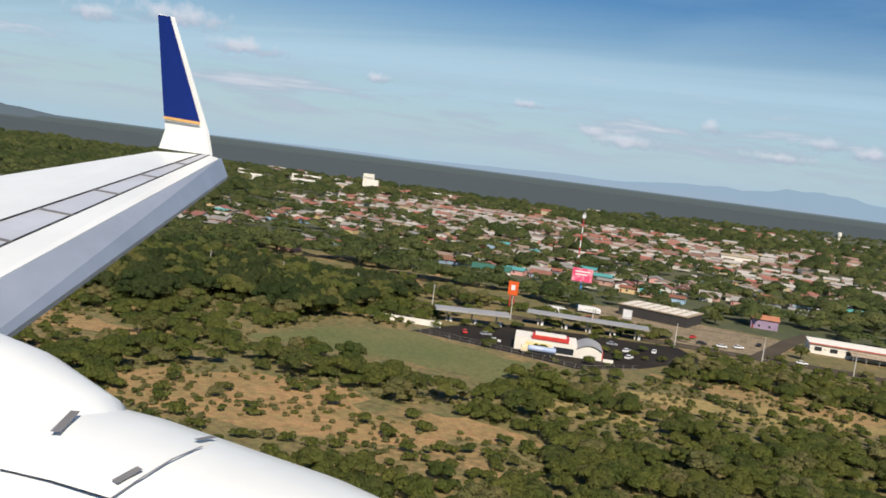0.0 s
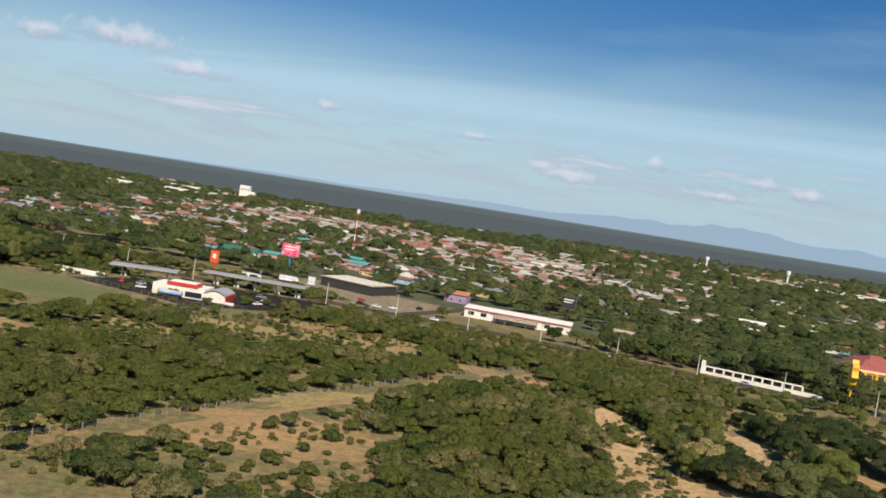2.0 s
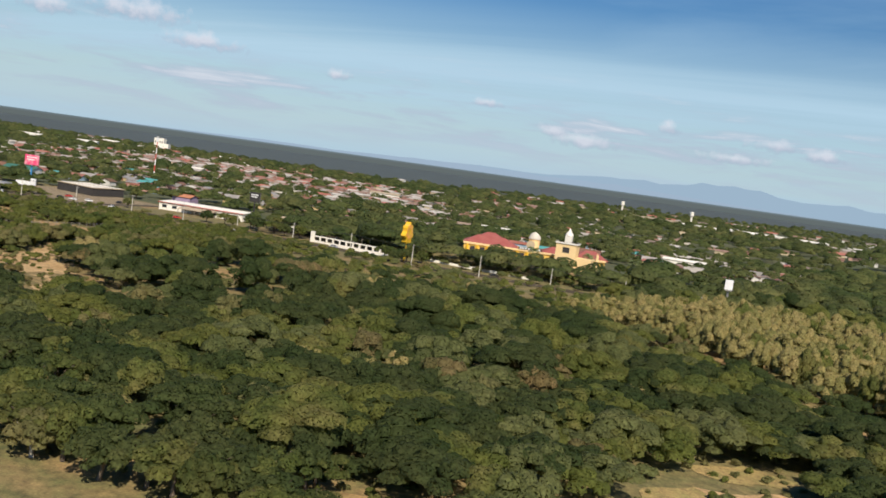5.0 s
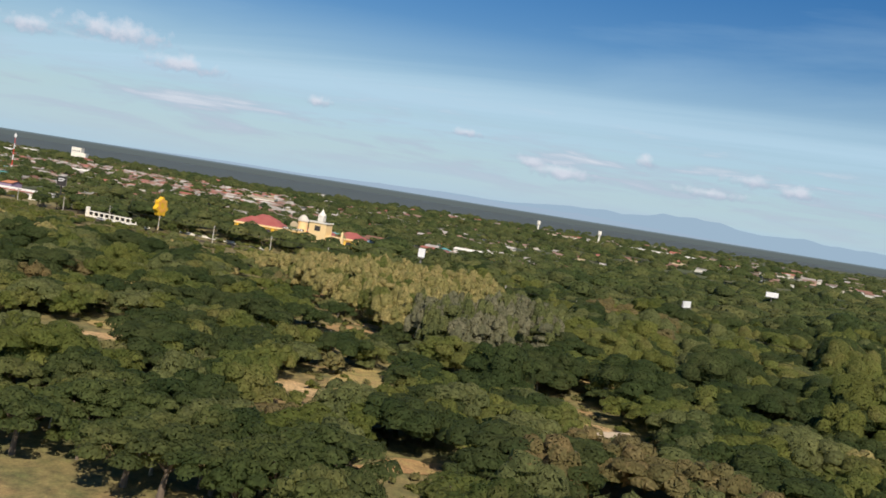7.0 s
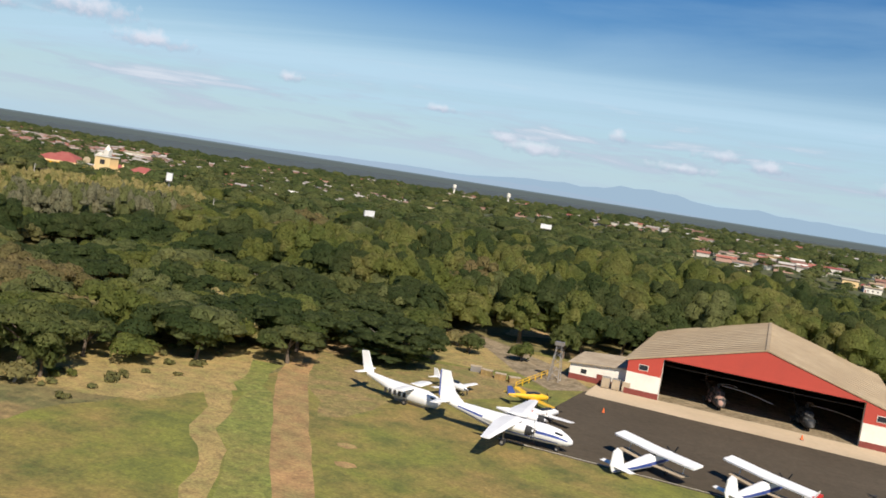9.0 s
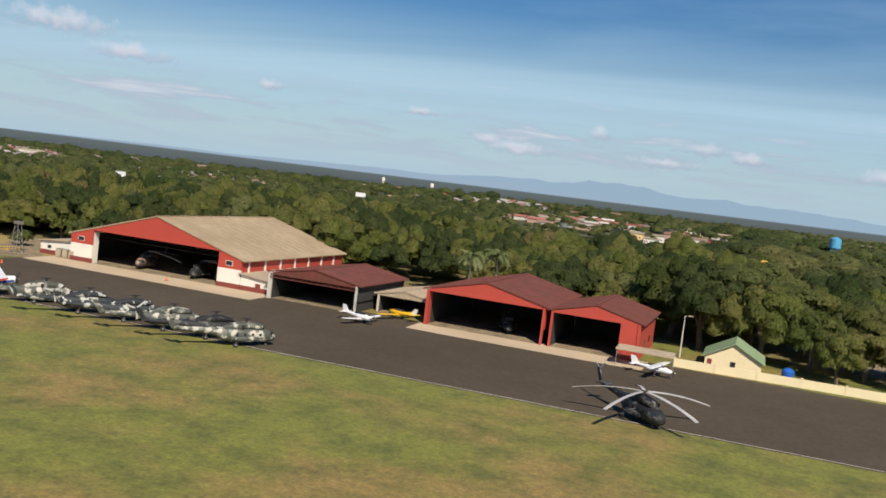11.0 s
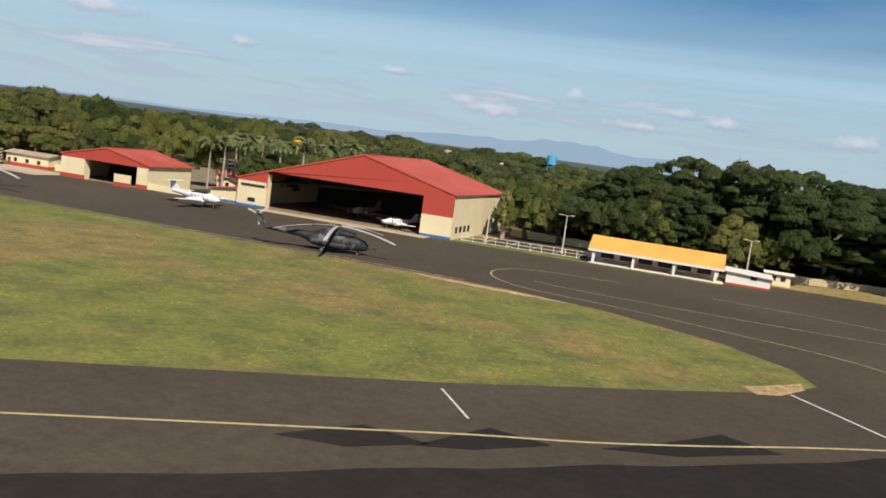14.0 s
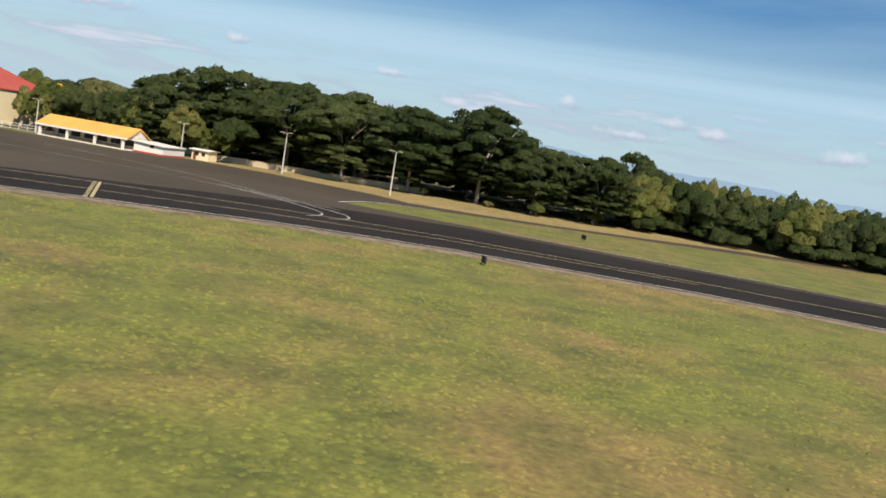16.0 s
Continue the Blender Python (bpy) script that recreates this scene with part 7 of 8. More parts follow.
def light_plane(label, x, y, rz, skin, trim, length=8.0, span=10.0, high=False, twin=False, group="light planes", tee=False, tail=None):
    p = thing("light_plane", label, "airplane", x, y, 0, rz, group)
    k = length / 8
    part("fuselage", Shape().loft([(3.2 * k, 0, 1.25 * k, 0.12, 0.15), (2.9 * k, 0, 1.25 * k, 0.38 * k, 0.36 * k), (1.6 * k, 0, 1.35 * k, 0.58 * k, 0.6 * k), (0, 0, 1.4 * k, 0.6 * k, 0.66 * k), (-1.5 * k, 0, 1.4 * k, 0.45 * k, 0.45 * k), (-4.5 * k, 0, 1.6 * k, 0.1 * k, 0.16 * k)], 14), skin, p, smooth=True)
    part("cheat_line", Shape().loft([(2.6 * k, 0, 1.3 * k, 0.46 * k, 0.06), (0, 0, 1.35 * k, 0.63 * k, 0.08), (-4.2 * k, 0, 1.55 * k, 0.17 * k, 0.05)], 8), trim, p)
    part("canopy", Shape().loft([(1.5 * k, 0, 1.85 * k, 0.3 * k, 0.08), (1.0 * k, 0, 1.95 * k, 0.5 * k, 0.2 * k), (-0.6 * k, 0, 1.95 * k, 0.5 * k, 0.18 * k), (-1.4 * k, 0, 1.75 * k, 0.2 * k, 0.08)], 10), GLASS, p, smooth=True)
    wz = 2.1 * k if high else 0.95 * k
    for s in (-1, 1):
        part("wing", Shape().wing((1.1 * k, s * 0.4 * k, wz), (0.95 * k, s * span / 2, wz + (0 if high else 0.35)), 1.6 * k, 1.1 * k, 0.1), skin, p)
        part("tailplane", Shape().wing((-3.6 * k, s * 0.1, (2.95 if tee else 1.6) * k), (-3.9 * k, s * 1.7 * k, (2.95 if tee else 1.6) * k), 1.0 * k, 0.7 * k, 0.08), skin, p)
        part("gear_leg", Shape().tube([(0.2 * k, s * 1.2 * k, 0.3), (0.2 * k, s * 0.8 * k, 1.0 * k)], (0.07, 0.07), 5), STEEL, p)
        wheel(p, 0.2 * k, s * 1.2 * k, 0.3)
        if high:
            part("strut", Shape().tube([(0.6 * k, s * 0.5 * k, 0.9 * k), (0.5 * k, s * span * 0.28, wz)], (0.05, 0.05), 4), skin, p)
        if twin:
            e = part("engine_nacelle", Shape().loft([(2.2 * k, s * 1.7 * k, 1.1 * k, 0.15, 0.15), (2.0 * k, s * 1.7 * k, 1.1 * k, 0.3 * k, 0.32 * k), (0.6 * k, s * 1.7 * k, 1.1 * k, 0.33 * k, 0.33 * k), (-0.8 * k, s * 1.7 * k, 1.1 * k, 0.08, 0.1)], 10), skin, p, smooth=True)
            propeller(e, 2.25 * k, s * 1.7 * k, 1.1 * k, 1.1, 3, 10)
        for i in range(4 if twin else 0):
            part("cabin_window", Shape().disc((0.9 - i * 0.55) * k, s * 0.58 * k, 1.55 * k, 0.16, "y", 0.05, 8), GLASS, p)
    fin(p, "tail_fin", [(-3.0 * k, 1.6 * k), (-4.6 * k, 1.55 * k), (-4.9 * k, 2.95 * k), (-4.1 * k, 2.95 * k)], 0.14, tail or skin)
    if not twin:
        propeller(p, 3.25 * k, 0, 1.25 * k, 0.95, 3, 40)
    part("nose_strut", Shape().tube([(2.4 * k, 0, 0.3), (2.4 * k, 0, 1.0 * k)], (0.06, 0.06), 5), STEEL, p)
    wheel(p, 2.4 * k, 0, 0.28)
    return p


light_plane("yellow crop-duster plane with dark tail", 594.2, 153.2, 45, YELLOW_PAINT, BLUE_PAINT, 8.6, 13.0, tail=BLUE_PAINT)
light_plane("red and white low-winged plane on the apron", 599.0, 144.2, 64, WHITE_PAINT, RED_PAINT, 8.4, 11, tail=RED_PAINT)
light_plane("white light plane with dark tail marking", 581, 148.3, -24, WHITE_PAINT, BLACK, 8.5, 11)
light_plane("white light plane with red trim", 694.5, 167.6, -18, WHITE_PAINT, RED_PAINT, 8.4, 11)
light_plane("derelict yellow plane beside the beige shed", 698, 181, 160, YELLOW_PAINT, YELLOW_PAINT, 8.0, 13, tail=WHITE_PAINT)
light_plane("white high-winged light plane under the canopy", 755, 168.6, -12, WHITE_PAINT, BLACK, 8.3, 11, True)
light_plane("white twin turboprop plane with a T tail", 872.5, 165.2, -4, WHITE_PAINT, BLUE_PAINT, 13.0, 16, False, True, tee=True)
light_plane("white twin-engined plane in the hangar doorway", 910, 187, -120, WHITE_PAINT, BLUE_PAINT, 10, 13, False, True)
light_plane("grey plane deep inside the hangar", 897, 198, -100, GREY_ROOF, BLACK, 12, 16, False, True)

# derelict white transport hull with its ribs showing
d = thing("derelict_plane", "derelict white transport hull with an open rear door", "airplane", 577.6, 134.2, 0, -7)
part("fuselage", Shape().loft([(6.6, 0, 1.3, 0.4, 0.4), (6, 0, 1.4, 0.95, 0.95), (4, 0, 1.6, 1.25, 1.3), (-1.5, 0, 1.7, 1.25, 1.3), (-3.5, 0, 2.3, 1.0, 0.8), (-7.5, 0, 3.1, 0.35, 0.4)], 14, 2.4), WHITE_PAINT, d, smooth=True)
fin(d, "tail_fin", [(-6.2, 3.1), (-8.2, 3.2), (-9.2, 6.6), (-8.0, 6.8)], 0.3, WHITE_PAINT)
for s in (-1, 1):
    part("wing_stub", Shape().wing((2.4, s * 1.1, 3.0), (2.3, s * 4.8, 3.0), 2.2, 2.0), WHITE_PAINT, d)
    part("tailplane", Shape().wing((-7.2, s * 0.2, 3.4), (-7.6, s * 2.6, 3.5), 1.4, 1.0), WHITE_PAINT, d)
    wheel(d, 1.0, s * 1.6, 0.45)
    for i in range(5):
        part("frame_opening", Shape().box(-3.2 + i * 0.9, -2.7 + i * 0.9, s * 1.27 - 0.04, s * 1.27 + 0.04, 1.1, 1.9), DARK, d)
part("cockpit_window", Shape().box(5.2, 5.9, -0.9, 0.9, 1.9, 2.25), GLASS, d)
part("belly_stand", Shape().box(-1.5, 4.5, -0.4, 0.4, 0, 0.5), STEEL, d)
for x, y in ((606, 160), (640, 176)):
    c = thing("traffic_cone", "small orange traffic cone on the apron", "cone", x, y, 0.03, 0, "cones")
    part("cone", Shape().tube([(0, 0, 0), (0, 0, 0.9)], (0.3, 0.06), 8), mat("cone_orange", (0.8, 0.15, 0.03), None, 0.6), c)
    part("foot", Shape().box(-0.35, 0.35, -0.35, 0.35, 0, 0.06), BLACK, c)


# ---- the town, the shops on the highway ----
def ribbon(name, pts, w, z, material, label):
    left, right = [], []
    for i, (x, y) in enumerate(pts):
        (xa, ya), (xb, yb) = pts[max(i - 1, 0)], pts[min(i + 1, len(pts) - 1)]
        d = math.hypot(xb - xa, yb - ya)
        nx, ny = -(yb - ya) / d * w / 2, (xb - xa) / d * w / 2
        left.append((x + nx, y + ny, z))
        right.append((x - nx, y - ny, z))
    n = len(pts)
    return structure(name, Shape().add(left + right, [(n + i, n + i + 1, i + 1, i) for i in range(n - 1)]), material, label, "road")


ribbon("road", ROAD, 11, 0.05, ASPHALT, "two-lane grey asphalt highway")
stripe("road_line", ROAD, 0.3, 0.07, LINE_Y, "yellow centre line of the highway", 6)
ribbon("road", [(-36, 378), (-30, 440), (-10, 560), (40, 760), (80, 1000)], 8, 0.045, ASPHALT, "side street running into the town")
ribbon("road", [(-200, 345), (-215, 440), (-230, 620), (-260, 900)], 7, 0.045, SOIL, "dusty side street of the town")
sheet("field", [(-172, 218), (-166, 262), (-150, 280), (-96, 274), (-90, 240), (-138, 236)], 0.05, FIELD, "mown green sports field", "field", 2.0)
sheet("parking_lot", [(-146, 284), (-142, 308), (-128, 338), (-66, 364), (-52, 345), (-66, 306), (-82, 282), (-104, 284)], 0.06, TARMAC, "dark asphalt forecourt of the filling station", "parking lot")
sheet("yard", [(-60, 372), (-30, 378), (-28, 440), (-120, 446), (-126, 418), (-90, 380)], 0.04, GRAVEL, "pale dusty yard between the shops", "yard", 1.0)
sheet("yard", [(60, 412), (150, 408), (160, 445), (70, 448)], 0.04, ASPHALT, "paved car park behind the white fence", "yard")


def block(parent, name, x0, x1, y0, y1, z0, z1, material, label=""):
    return part(name, Shape().box(x0, x1, y0, y1, z0, z1), material, parent, label)


PINK = mat("billboard_pink", (0.75, 0.06, 0.16), (0.85, 0.35, 0.4), 0.5, coarse=0.3, fine=1.0, contrast=(0.5, 0.6))
ORANGE = mat("sign_orange", (0.85, 0.13, 0.02), None, 0.5)
TEAL = mat("teal_roof", (0.10, 0.36, 0.33), None, 0.6)
YELLOW_WALL = mat("yellow_wall", (0.80, 0.52, 0.10), (0.72, 0.46, 0.1), 0.8, coarse=0.2)
GOLD_WALL = mat("gold_cream_wall", (0.80, 0.58, 0.28), (0.74, 0.52, 0.25), 0.8, coarse=0.2)
LOT_MAT = mat("lot_roof", (0.38, 0.37, 0.35), (0.30, 0.29, 0.27), 0.5, coarse=0.1)

# filling-station shop
st = thing("shop", "white filling-station shop with red fascia and vaulted annex", "shop", -94, 298, 0, 20)
block(st, "hall", -16, 6, 0, 13, 0, 4.6, WHITE_WALL)
block(st, "fascia", -10, 3, -0.3, 6, 4.6, 6.0, RED_PAINT)
block(st, "fascia_cap", -9, 2, 0.2, 6.5, 6.0, 6.3, WHITE_WALL)
block(st, "yellow_panel", -12, -3, -0.12, -0.02, 0.8, 3.4, mat("shop_yellow", (0.85, 0.60, 0.12), (0.8, 0.75, 0.6), 0.6, coarse=0.4))
block(st, "shop_window", -2, 5, -0.1, -0.02, 0.6, 2.8, GLASS)
vault = [(6 + 9 * i / 12, 2.6 + 2.6 * math.sin(math.pi * (0.12 + 0.76 * i / 12))) for i in range(13)]
part("vault_wall", Shape().wall_poly([(6, 0), (15, 0)] + [(x, z - 0.2) for x, z in vault[::-1]], 0, 13), WHITE_WALL, st)
part("vault_roof", Shape().wall_poly([(x, z - 0.2) for x, z in vault] + vault[::-1], -0.6, 13.4), LOT_MAT, st)
block(st, "red_band", 15.0, 15.3, -0.2, 13, 0.4, 3.2, RED_PAINT)
block(st, "low_wall", 15.4, 19, -1, -0.7, 0, 1.2, WHITE_WALL)


def canopy(label, x, y, w, d, h, rz):
    c = thing("canopy", label, "canopy", x, y, 0, rz, "canopies")
    block(c, "roof", -w / 2, w / 2, 0, d, h, h + 0.7, LOT_MAT)
    n = max(2, int(w / 9))
    for i in range(n):
        xx = -w / 2 + w * (i + 0.5) / n
        block(c, "column", xx - 0.3, xx + 0.3, d / 2 - 0.3, d / 2 + 0.3, 0, h, POLE)
        block(c, "fuel_pump", xx + 1.2, xx + 2.2, d / 2 - 0.4, d / 2 + 0.4, 0, 1.7, WHITE_PAINT)
    return c


canopy("flat grey filling-station canopy on columns", -137, 318, 30, 9, 4.6, 32)
canopy("long flat grey canopy over the forecourt", -101, 352, 50, 8, 5.0, 18)
long_wall("white boundary wall along the field", [(-168, 292), (-142, 300)], 2.2, WHITE_WALL)

mk = thing("market_hall", "low hall with pale roof panels, open front painted dark", "hall", -91, 424, 0, -6)
# solid near-black block paints the shade of the open front
block(mk, "hall", -17, 17, 0, 24, 0, 5.0, DARK)
block(mk, "roof", -17.5, 17.5, -0.5, 24.5, 5.0, 5.4, GREY_ROOF)
for i in range(7):
    for j in range(4):
        block(mk, "skylight", -16 + i * 4.7, -12.6 + i * 4.7, 1 + j * 6, 5.4 + j * 6, 5.42, 5.5, WHITE_WALL)


def billboard(label, x, y, top, w, h, face, pole_mat, rz=0, lattice=False, bars=0):
    b = thing("billboard", label, "billboard", x, y, 0, rz, "billboards")
    part("pole", Shape().tube([(0, 0.4, 0), (0, 0.4, top - h)], (0.55, 0.45), 10), pole_mat, b, smooth=True)
    f = block(b, "panel", -w / 2, w / 2, -0.3, 0.3, top - h, top, face)
    block(b, "panel_back", -w / 2, w / 2, 0.5, 0.8, top - h, top, STEEL)
    block(b, "catwalk", -w / 2, w / 2, -1.1, -0.35, top - h - 0.5, top - h - 0.35, STEEL)
    for i in range(bars):
        block(f, "lettering_bar", -w * 0.36, w * (0.36 - 0.12 * (i % 2)), -0.36, -0.31, top - h * (0.3 + 0.22 * i), top - h * (0.2 + 0.22 * i), WHITE_PAINT)


billboard("tall pink advertising billboard on a blue steel pole", -127, 421, 19.5, 10, 6.5, PINK, mat("pole_blue", (0.05, 0.28, 0.6), None, 0.5), 12, bars=2)
billboard("small white and blue billboard by the highway", 311, 411, 16.5, 3.4, 4.4, WHITE_PAINT, STEEL, 10)
billboard("upright white billboard among the trees", 445, 391, 16.2, 6.5, 2.7, WHITE_PAINT, STEEL, 72)
billboard("dark-framed billboard on a black lattice post", 24, 455, 17, 7.5, 6, DARK, DARK, 0, bars=2)
billboard("white panel sign beside the yard", -96, 396, 7, 4, 4, WHITE_PAINT, STEEL, 0)
billboard("white billboard far in the wood", 470, 640, 15.5, 8, 3.2, WHITE_PAINT, STEEL, 10)
sg = thing("fuel_sign", "orange-red pylon sign with a white emblem", "sign", -146, 380, 0, 10)
for x in (-0.9, 0.9):
    part("leg", Shape().tube([(x, 0, 0), (x, 0, 6.5)], (0.3, 0.3), 8), RED_PAINT, sg)
pn = block(sg, "panel", -2.3, 2.3, -0.4, 0.4, 6, 12.2, ORANGE)
block(pn, "emblem", -0.9, 0.9, -0.46, -0.41, 8.2, 10.6, WHITE_PAINT)
ms = thing("radio_mast", "slender red and white lattice radio mast", "mast", -186, 600, height(-186, 600))
for i in range(8):
    part("segment", Shape().tube([(0, 0, i * 5.0), (0, 0, i * 5.0 + 5.0)], (0.65 - 0.05 * i, 0.6 - 0.05 * i), 4), RED_PAINT if i % 2 == 0 else WHITE_PAINT, ms)
block(ms, "antenna_panel", -1.2, 1.2, -0.4, 0.4, 36, 38.5, WHITE_PAINT)


def truck(label, x, y, rz, cab, box_mat, tank=False):
    t = thing("truck", label, "truck", x, y, 0.06, rz, "trucks")
    part("cab", Shape().loft([(6.2, 0, 1.5, 1.0, 0.8), (6.0, 0, 1.7, 1.2, 1.1), (4.2, 0, 1.9, 1.25, 1.35), (4.0, 0, 1.9, 1.2, 1.3)], 12, 5), cab, t)
    part("windscreen", Shape().box(6.05, 6.15, -1.0, 1.0, 2.0, 2.7), GLASS, t)
    if tank:
        part("tank", Shape().loft([(3.8, 0, 2.1, 0.8, 0.7), (3.6, 0, 2.1, 1.2, 1.05), (-5.8, 0, 2.1, 1.2, 1.05), (-6, 0, 2.1, 0.8, 0.7)], 16), box_mat, t, smooth=True)
    else:
        part("cargo_box", Shape().box(-4.5, 3.7, -1.25, 1.25, 0.9, 3.4), box_mat, t)
    part("chassis", Shape().box(-5.6, 5.8, -0.9, 0.9, 0.5, 0.9), BLACK, t)
    for xx in (5, -2.5, -4.2):
        for s in (-1.1, 1.1):
            wheel(t, xx, s, 0.5)


def car(x, y, rz, paint, label, z=0.06):
    c = thing("car", label, "car", x, y, z, rz, "parked cars")
    part("body", Shape().loft([(2.2, 0, 0.6, 0.75, 0.2), (2.1, 0, 0.65, 0.88, 0.33), (0, 0, 0.68, 0.92, 0.38), (-2.0, 0, 0.68, 0.9, 0.36), (-2.2, 0, 0.65, 0.8, 0.25)], 12, 4), paint, c, smooth=True)
    part("cabin", Shape().loft([(1.1, 0, 1.0, 0.75, 0.05), (0.5, 0, 1.2, 0.74, 0.25), (-1.2, 0, 1.22, 0.74, 0.26), (-1.8, 0, 1.0, 0.72, 0.06)], 12, 4), GLASS, c, smooth=True)
    part("roof", Shape().box(-1.25, 0.45, -0.66, 0.66, 1.44, 1.5), paint, c)
    for xx in (1.35, -1.35):
        for s in (-0.82, 0.82):
            wheel(c, xx, s, 0.32, 0.2)


truck("tanker truck with yellow-white cab and blue tank", -99, 290.5, -160, CREAM, mat("tank_blue", (0.25, 0.35, 0.55), (0.6, 0.6, 0.6), 0.4, coarse=0.2), True)
truck("white box truck parked by the road", -128, 388, 15, WHITE_PAINT, WHITE_PAINT)
truck("white bus-like truck in the yard", -118, 408, 10, WHITE_PAINT, WHITE_PAINT)
truck("yellow truck on the highway behind trees", 404, 366, -12, YELLOW_PAINT, YELLOW_PAINT)
SILVER = mat("car_silver", (0.5, 0.5, 0.5), None, 0.3, 0.4, bump=0.0)
PAINTS = ((WHITE_PAINT, "white car with dark windows parked on asphalt"), (SILVER, "silver car with dark windows parked on asphalt"), (RED_PAINT, "red car with dark windows parked on asphalt"), (BLACK, "black car with dark windows parked on asphalt"))
for i, (x, y, rz) in enumerate(((-118, 296, 30), (-125, 304, 35), (-132, 300, 120), (-74, 318, 80), (-78, 330, 75), (-86, 338, 15), (-70, 340, 100), (-60, 384, 10), (-52, 386, 12), (-46, 392, 40), (-66, 396, 80), (-40, 410, 85), (62, 388, 178), (120, 393, 0), (20, 391, 10),
                                (80, 425, 90), (88, 426, 90), (100, 430, 90), (118, 432, 90), (206, 398, 4), (-20, 384, 10), (-104, 430, 80), (-112, 392, 20), (170, 388, 180))):
    paint, label = PAINTS[i % 4 if i % 3 else 0]
    car(x, y, rz, paint, label)

# long white depot, sheds
lw = thing("depot", "long white depot with red-edged roof", "building", 10, 424, 0, 12)
block(lw, "hall", -30, 24, 4, 16, 0, 4.6, WHITE_WALL)
part("roof", Shape().slab([(-30.5, 3.4, 4.7), (24.5, 3.4, 4.7), (24.5, 16.5, 5.4), (-30.5, 16.5, 5.4)], 0.2), WHITE_WALL, lw)
block(lw, "roof_edge", -30.5, 24.5, 3.3, 3.5, 4.3, 4.75, RED_ROOF)
part("porch_roof", Shape().slab([(-14, -4, 2.9), (8, -4, 2.9), (8, 4, 3.8), (-14, 4, 3.8)], 0.15), GREY_ROOF, lw)
for i in range(5):
    block(lw, "post", -13.5 + i * 5.3, -13.2 + i * 5.3, -3.8, -3.5, 0, 2.9, STEEL)
for i in range(8):
    block(lw, "window", -28 + i * 6.5, -25 + i * 6.5, 3.92, 3.98, 1.4, 3.2, GLASS)
gable_house("long shed with brown sheet roof beside the highway", 58, 452, 26, 12, 3.6, 5.2, WHITE_WALL, GREY_ROOF, 5, True, 4, name="shed", category="shed")
gable_house("pale green warehouse with sheet roof", 92, 470, 24, 14, 5, 6.4, mat("green_wall", (0.35, 0.45, 0.33), None, 0.8), GREY_ROOF, 3, True, 2, name="warehouse", category="warehouse")
gable_house("green-roofed white shop in the town", -196, 470, 22, 14, 5, 7, WHITE_WALL, mat("deep_green_roof", (0.05, 0.16, 0.11), None, 0.6), 20, True, 3, name="shop", category="shop")
gable_house("purple-painted house with terracotta roof", -45, 470, 13, 11, 5, 6.5, mat("purple_wall", (0.36, 0.26, 0.36), None, 0.8), mat("terracotta", (0.5, 0.2, 0.1), None, 0.8), 10, True, 2)

# white fence with columns
wf = thing("colonnade_wall", "long white garden wall with square columns and rail", "wall", 102, 402, 0, -1)
block(wf, "base_wall", 0, 46, -0.3, 0.3, 0, 1.1, WHITE_WALL)
block(wf, "top_rail", 0, 40, -0.35, 0.35, 3.0, 3.6, WHITE_WALL)
for i in range(11):
    block(wf, "column", i * 4.0 - 0.4, i * 4.0 + 0.4, -0.4, 0.4, 1.1, 3.0, WHITE_WALL)
block(wf, "corner_pillar", -1.6, 0, -0.9, 0.9, 0, 5.6, WHITE_WALL)
block(wf, "low_wall", 12, 48, -4, -3.6, 0, 1.4, WHITE_WALL)
lf = thing("pool_wall", "low white wall beside the garden", "wall", 160, 412)
block(lf, "base_wall", 0, 60, -0.3, 0.3, 0, 1.2, WHITE_WALL)

TILE_RED = mat("roof_tile_red", (0.30, 0.070, 0.055), (0.36, 0.11, 0.085), 0.8, coarse=0.2, fine=1.0, spread=0.5)
# restaurant complex with red roofs and a cream tower
rs = thing("restaurant", "long yellow colonnaded restaurant with red tile roofs", "restaurant", 166, 453, 3.9, 20)
block(rs, "hall", 0, 78, 4, 26, 0, 5.2, YELLOW_WALL)
block(rs, "cornice", -0.5, 78.5, 3.2, 4, 4.6, 5.6, GOLD_WALL)
for i in range(14):
    if i not in (8, 9):
        part("column", Shape().tube([(2 + i * 5.5, 2.6, 0), (2 + i * 5.5, 2.6, 4.6)], (0.7, 0.6), 8), YELLOW_PAINT, rs, smooth=True)
# near-black plates on the solid wall paint shaded openings behind the columns
for i in range(13):
    block(rs, "dark_opening", 3.4 + i * 5.5, 6.2 + i * 5.5, 3.9, 3.98, 0.2, 3.6, DARK)
block(rs, "terrace", -1, 79, -3, 3.9, 0, 0.25, CONCRETE)
for x0, x1, y0, y1, z0, z1 in ((-1, 30, 3.5, 26, 5.3, 9.6), (6, 22, 10, 34, 7.6, 11.2), (43, 61, 4, 26, 5.3, 8.6), (61.5, 80, 3.5, 27, 5.3, 9.2)):
    xm, ym, q = (x0 + x1) / 2, (y0 + y1) / 2, min(x1 - x0, y1 - y0) * 0.35
    part("hipped_roof", Shape().add([(x0, y0, z0), (x1, y0, z0), (x1, y1, z0), (x0, y1, z0), (x0 + q, ym, z1), (x1 - q, ym, z1)], [(0, 1, 5, 4), (1, 2, 5), (2, 3, 4, 5), (3, 0, 4), (3, 2, 1, 0)]), TILE_RED, rs)
sgn_ = block(rs, "sign_band", 30, 43, 2.9, 3.15, 5.7, 6.9, DARK)
for i in range(8):
    block(sgn_, "lettering_bar", 30.6 + i * 1.5, 31.6 + i * 1.5, 2.82, 2.9, 5.9, 6.7, WHITE_PAINT)
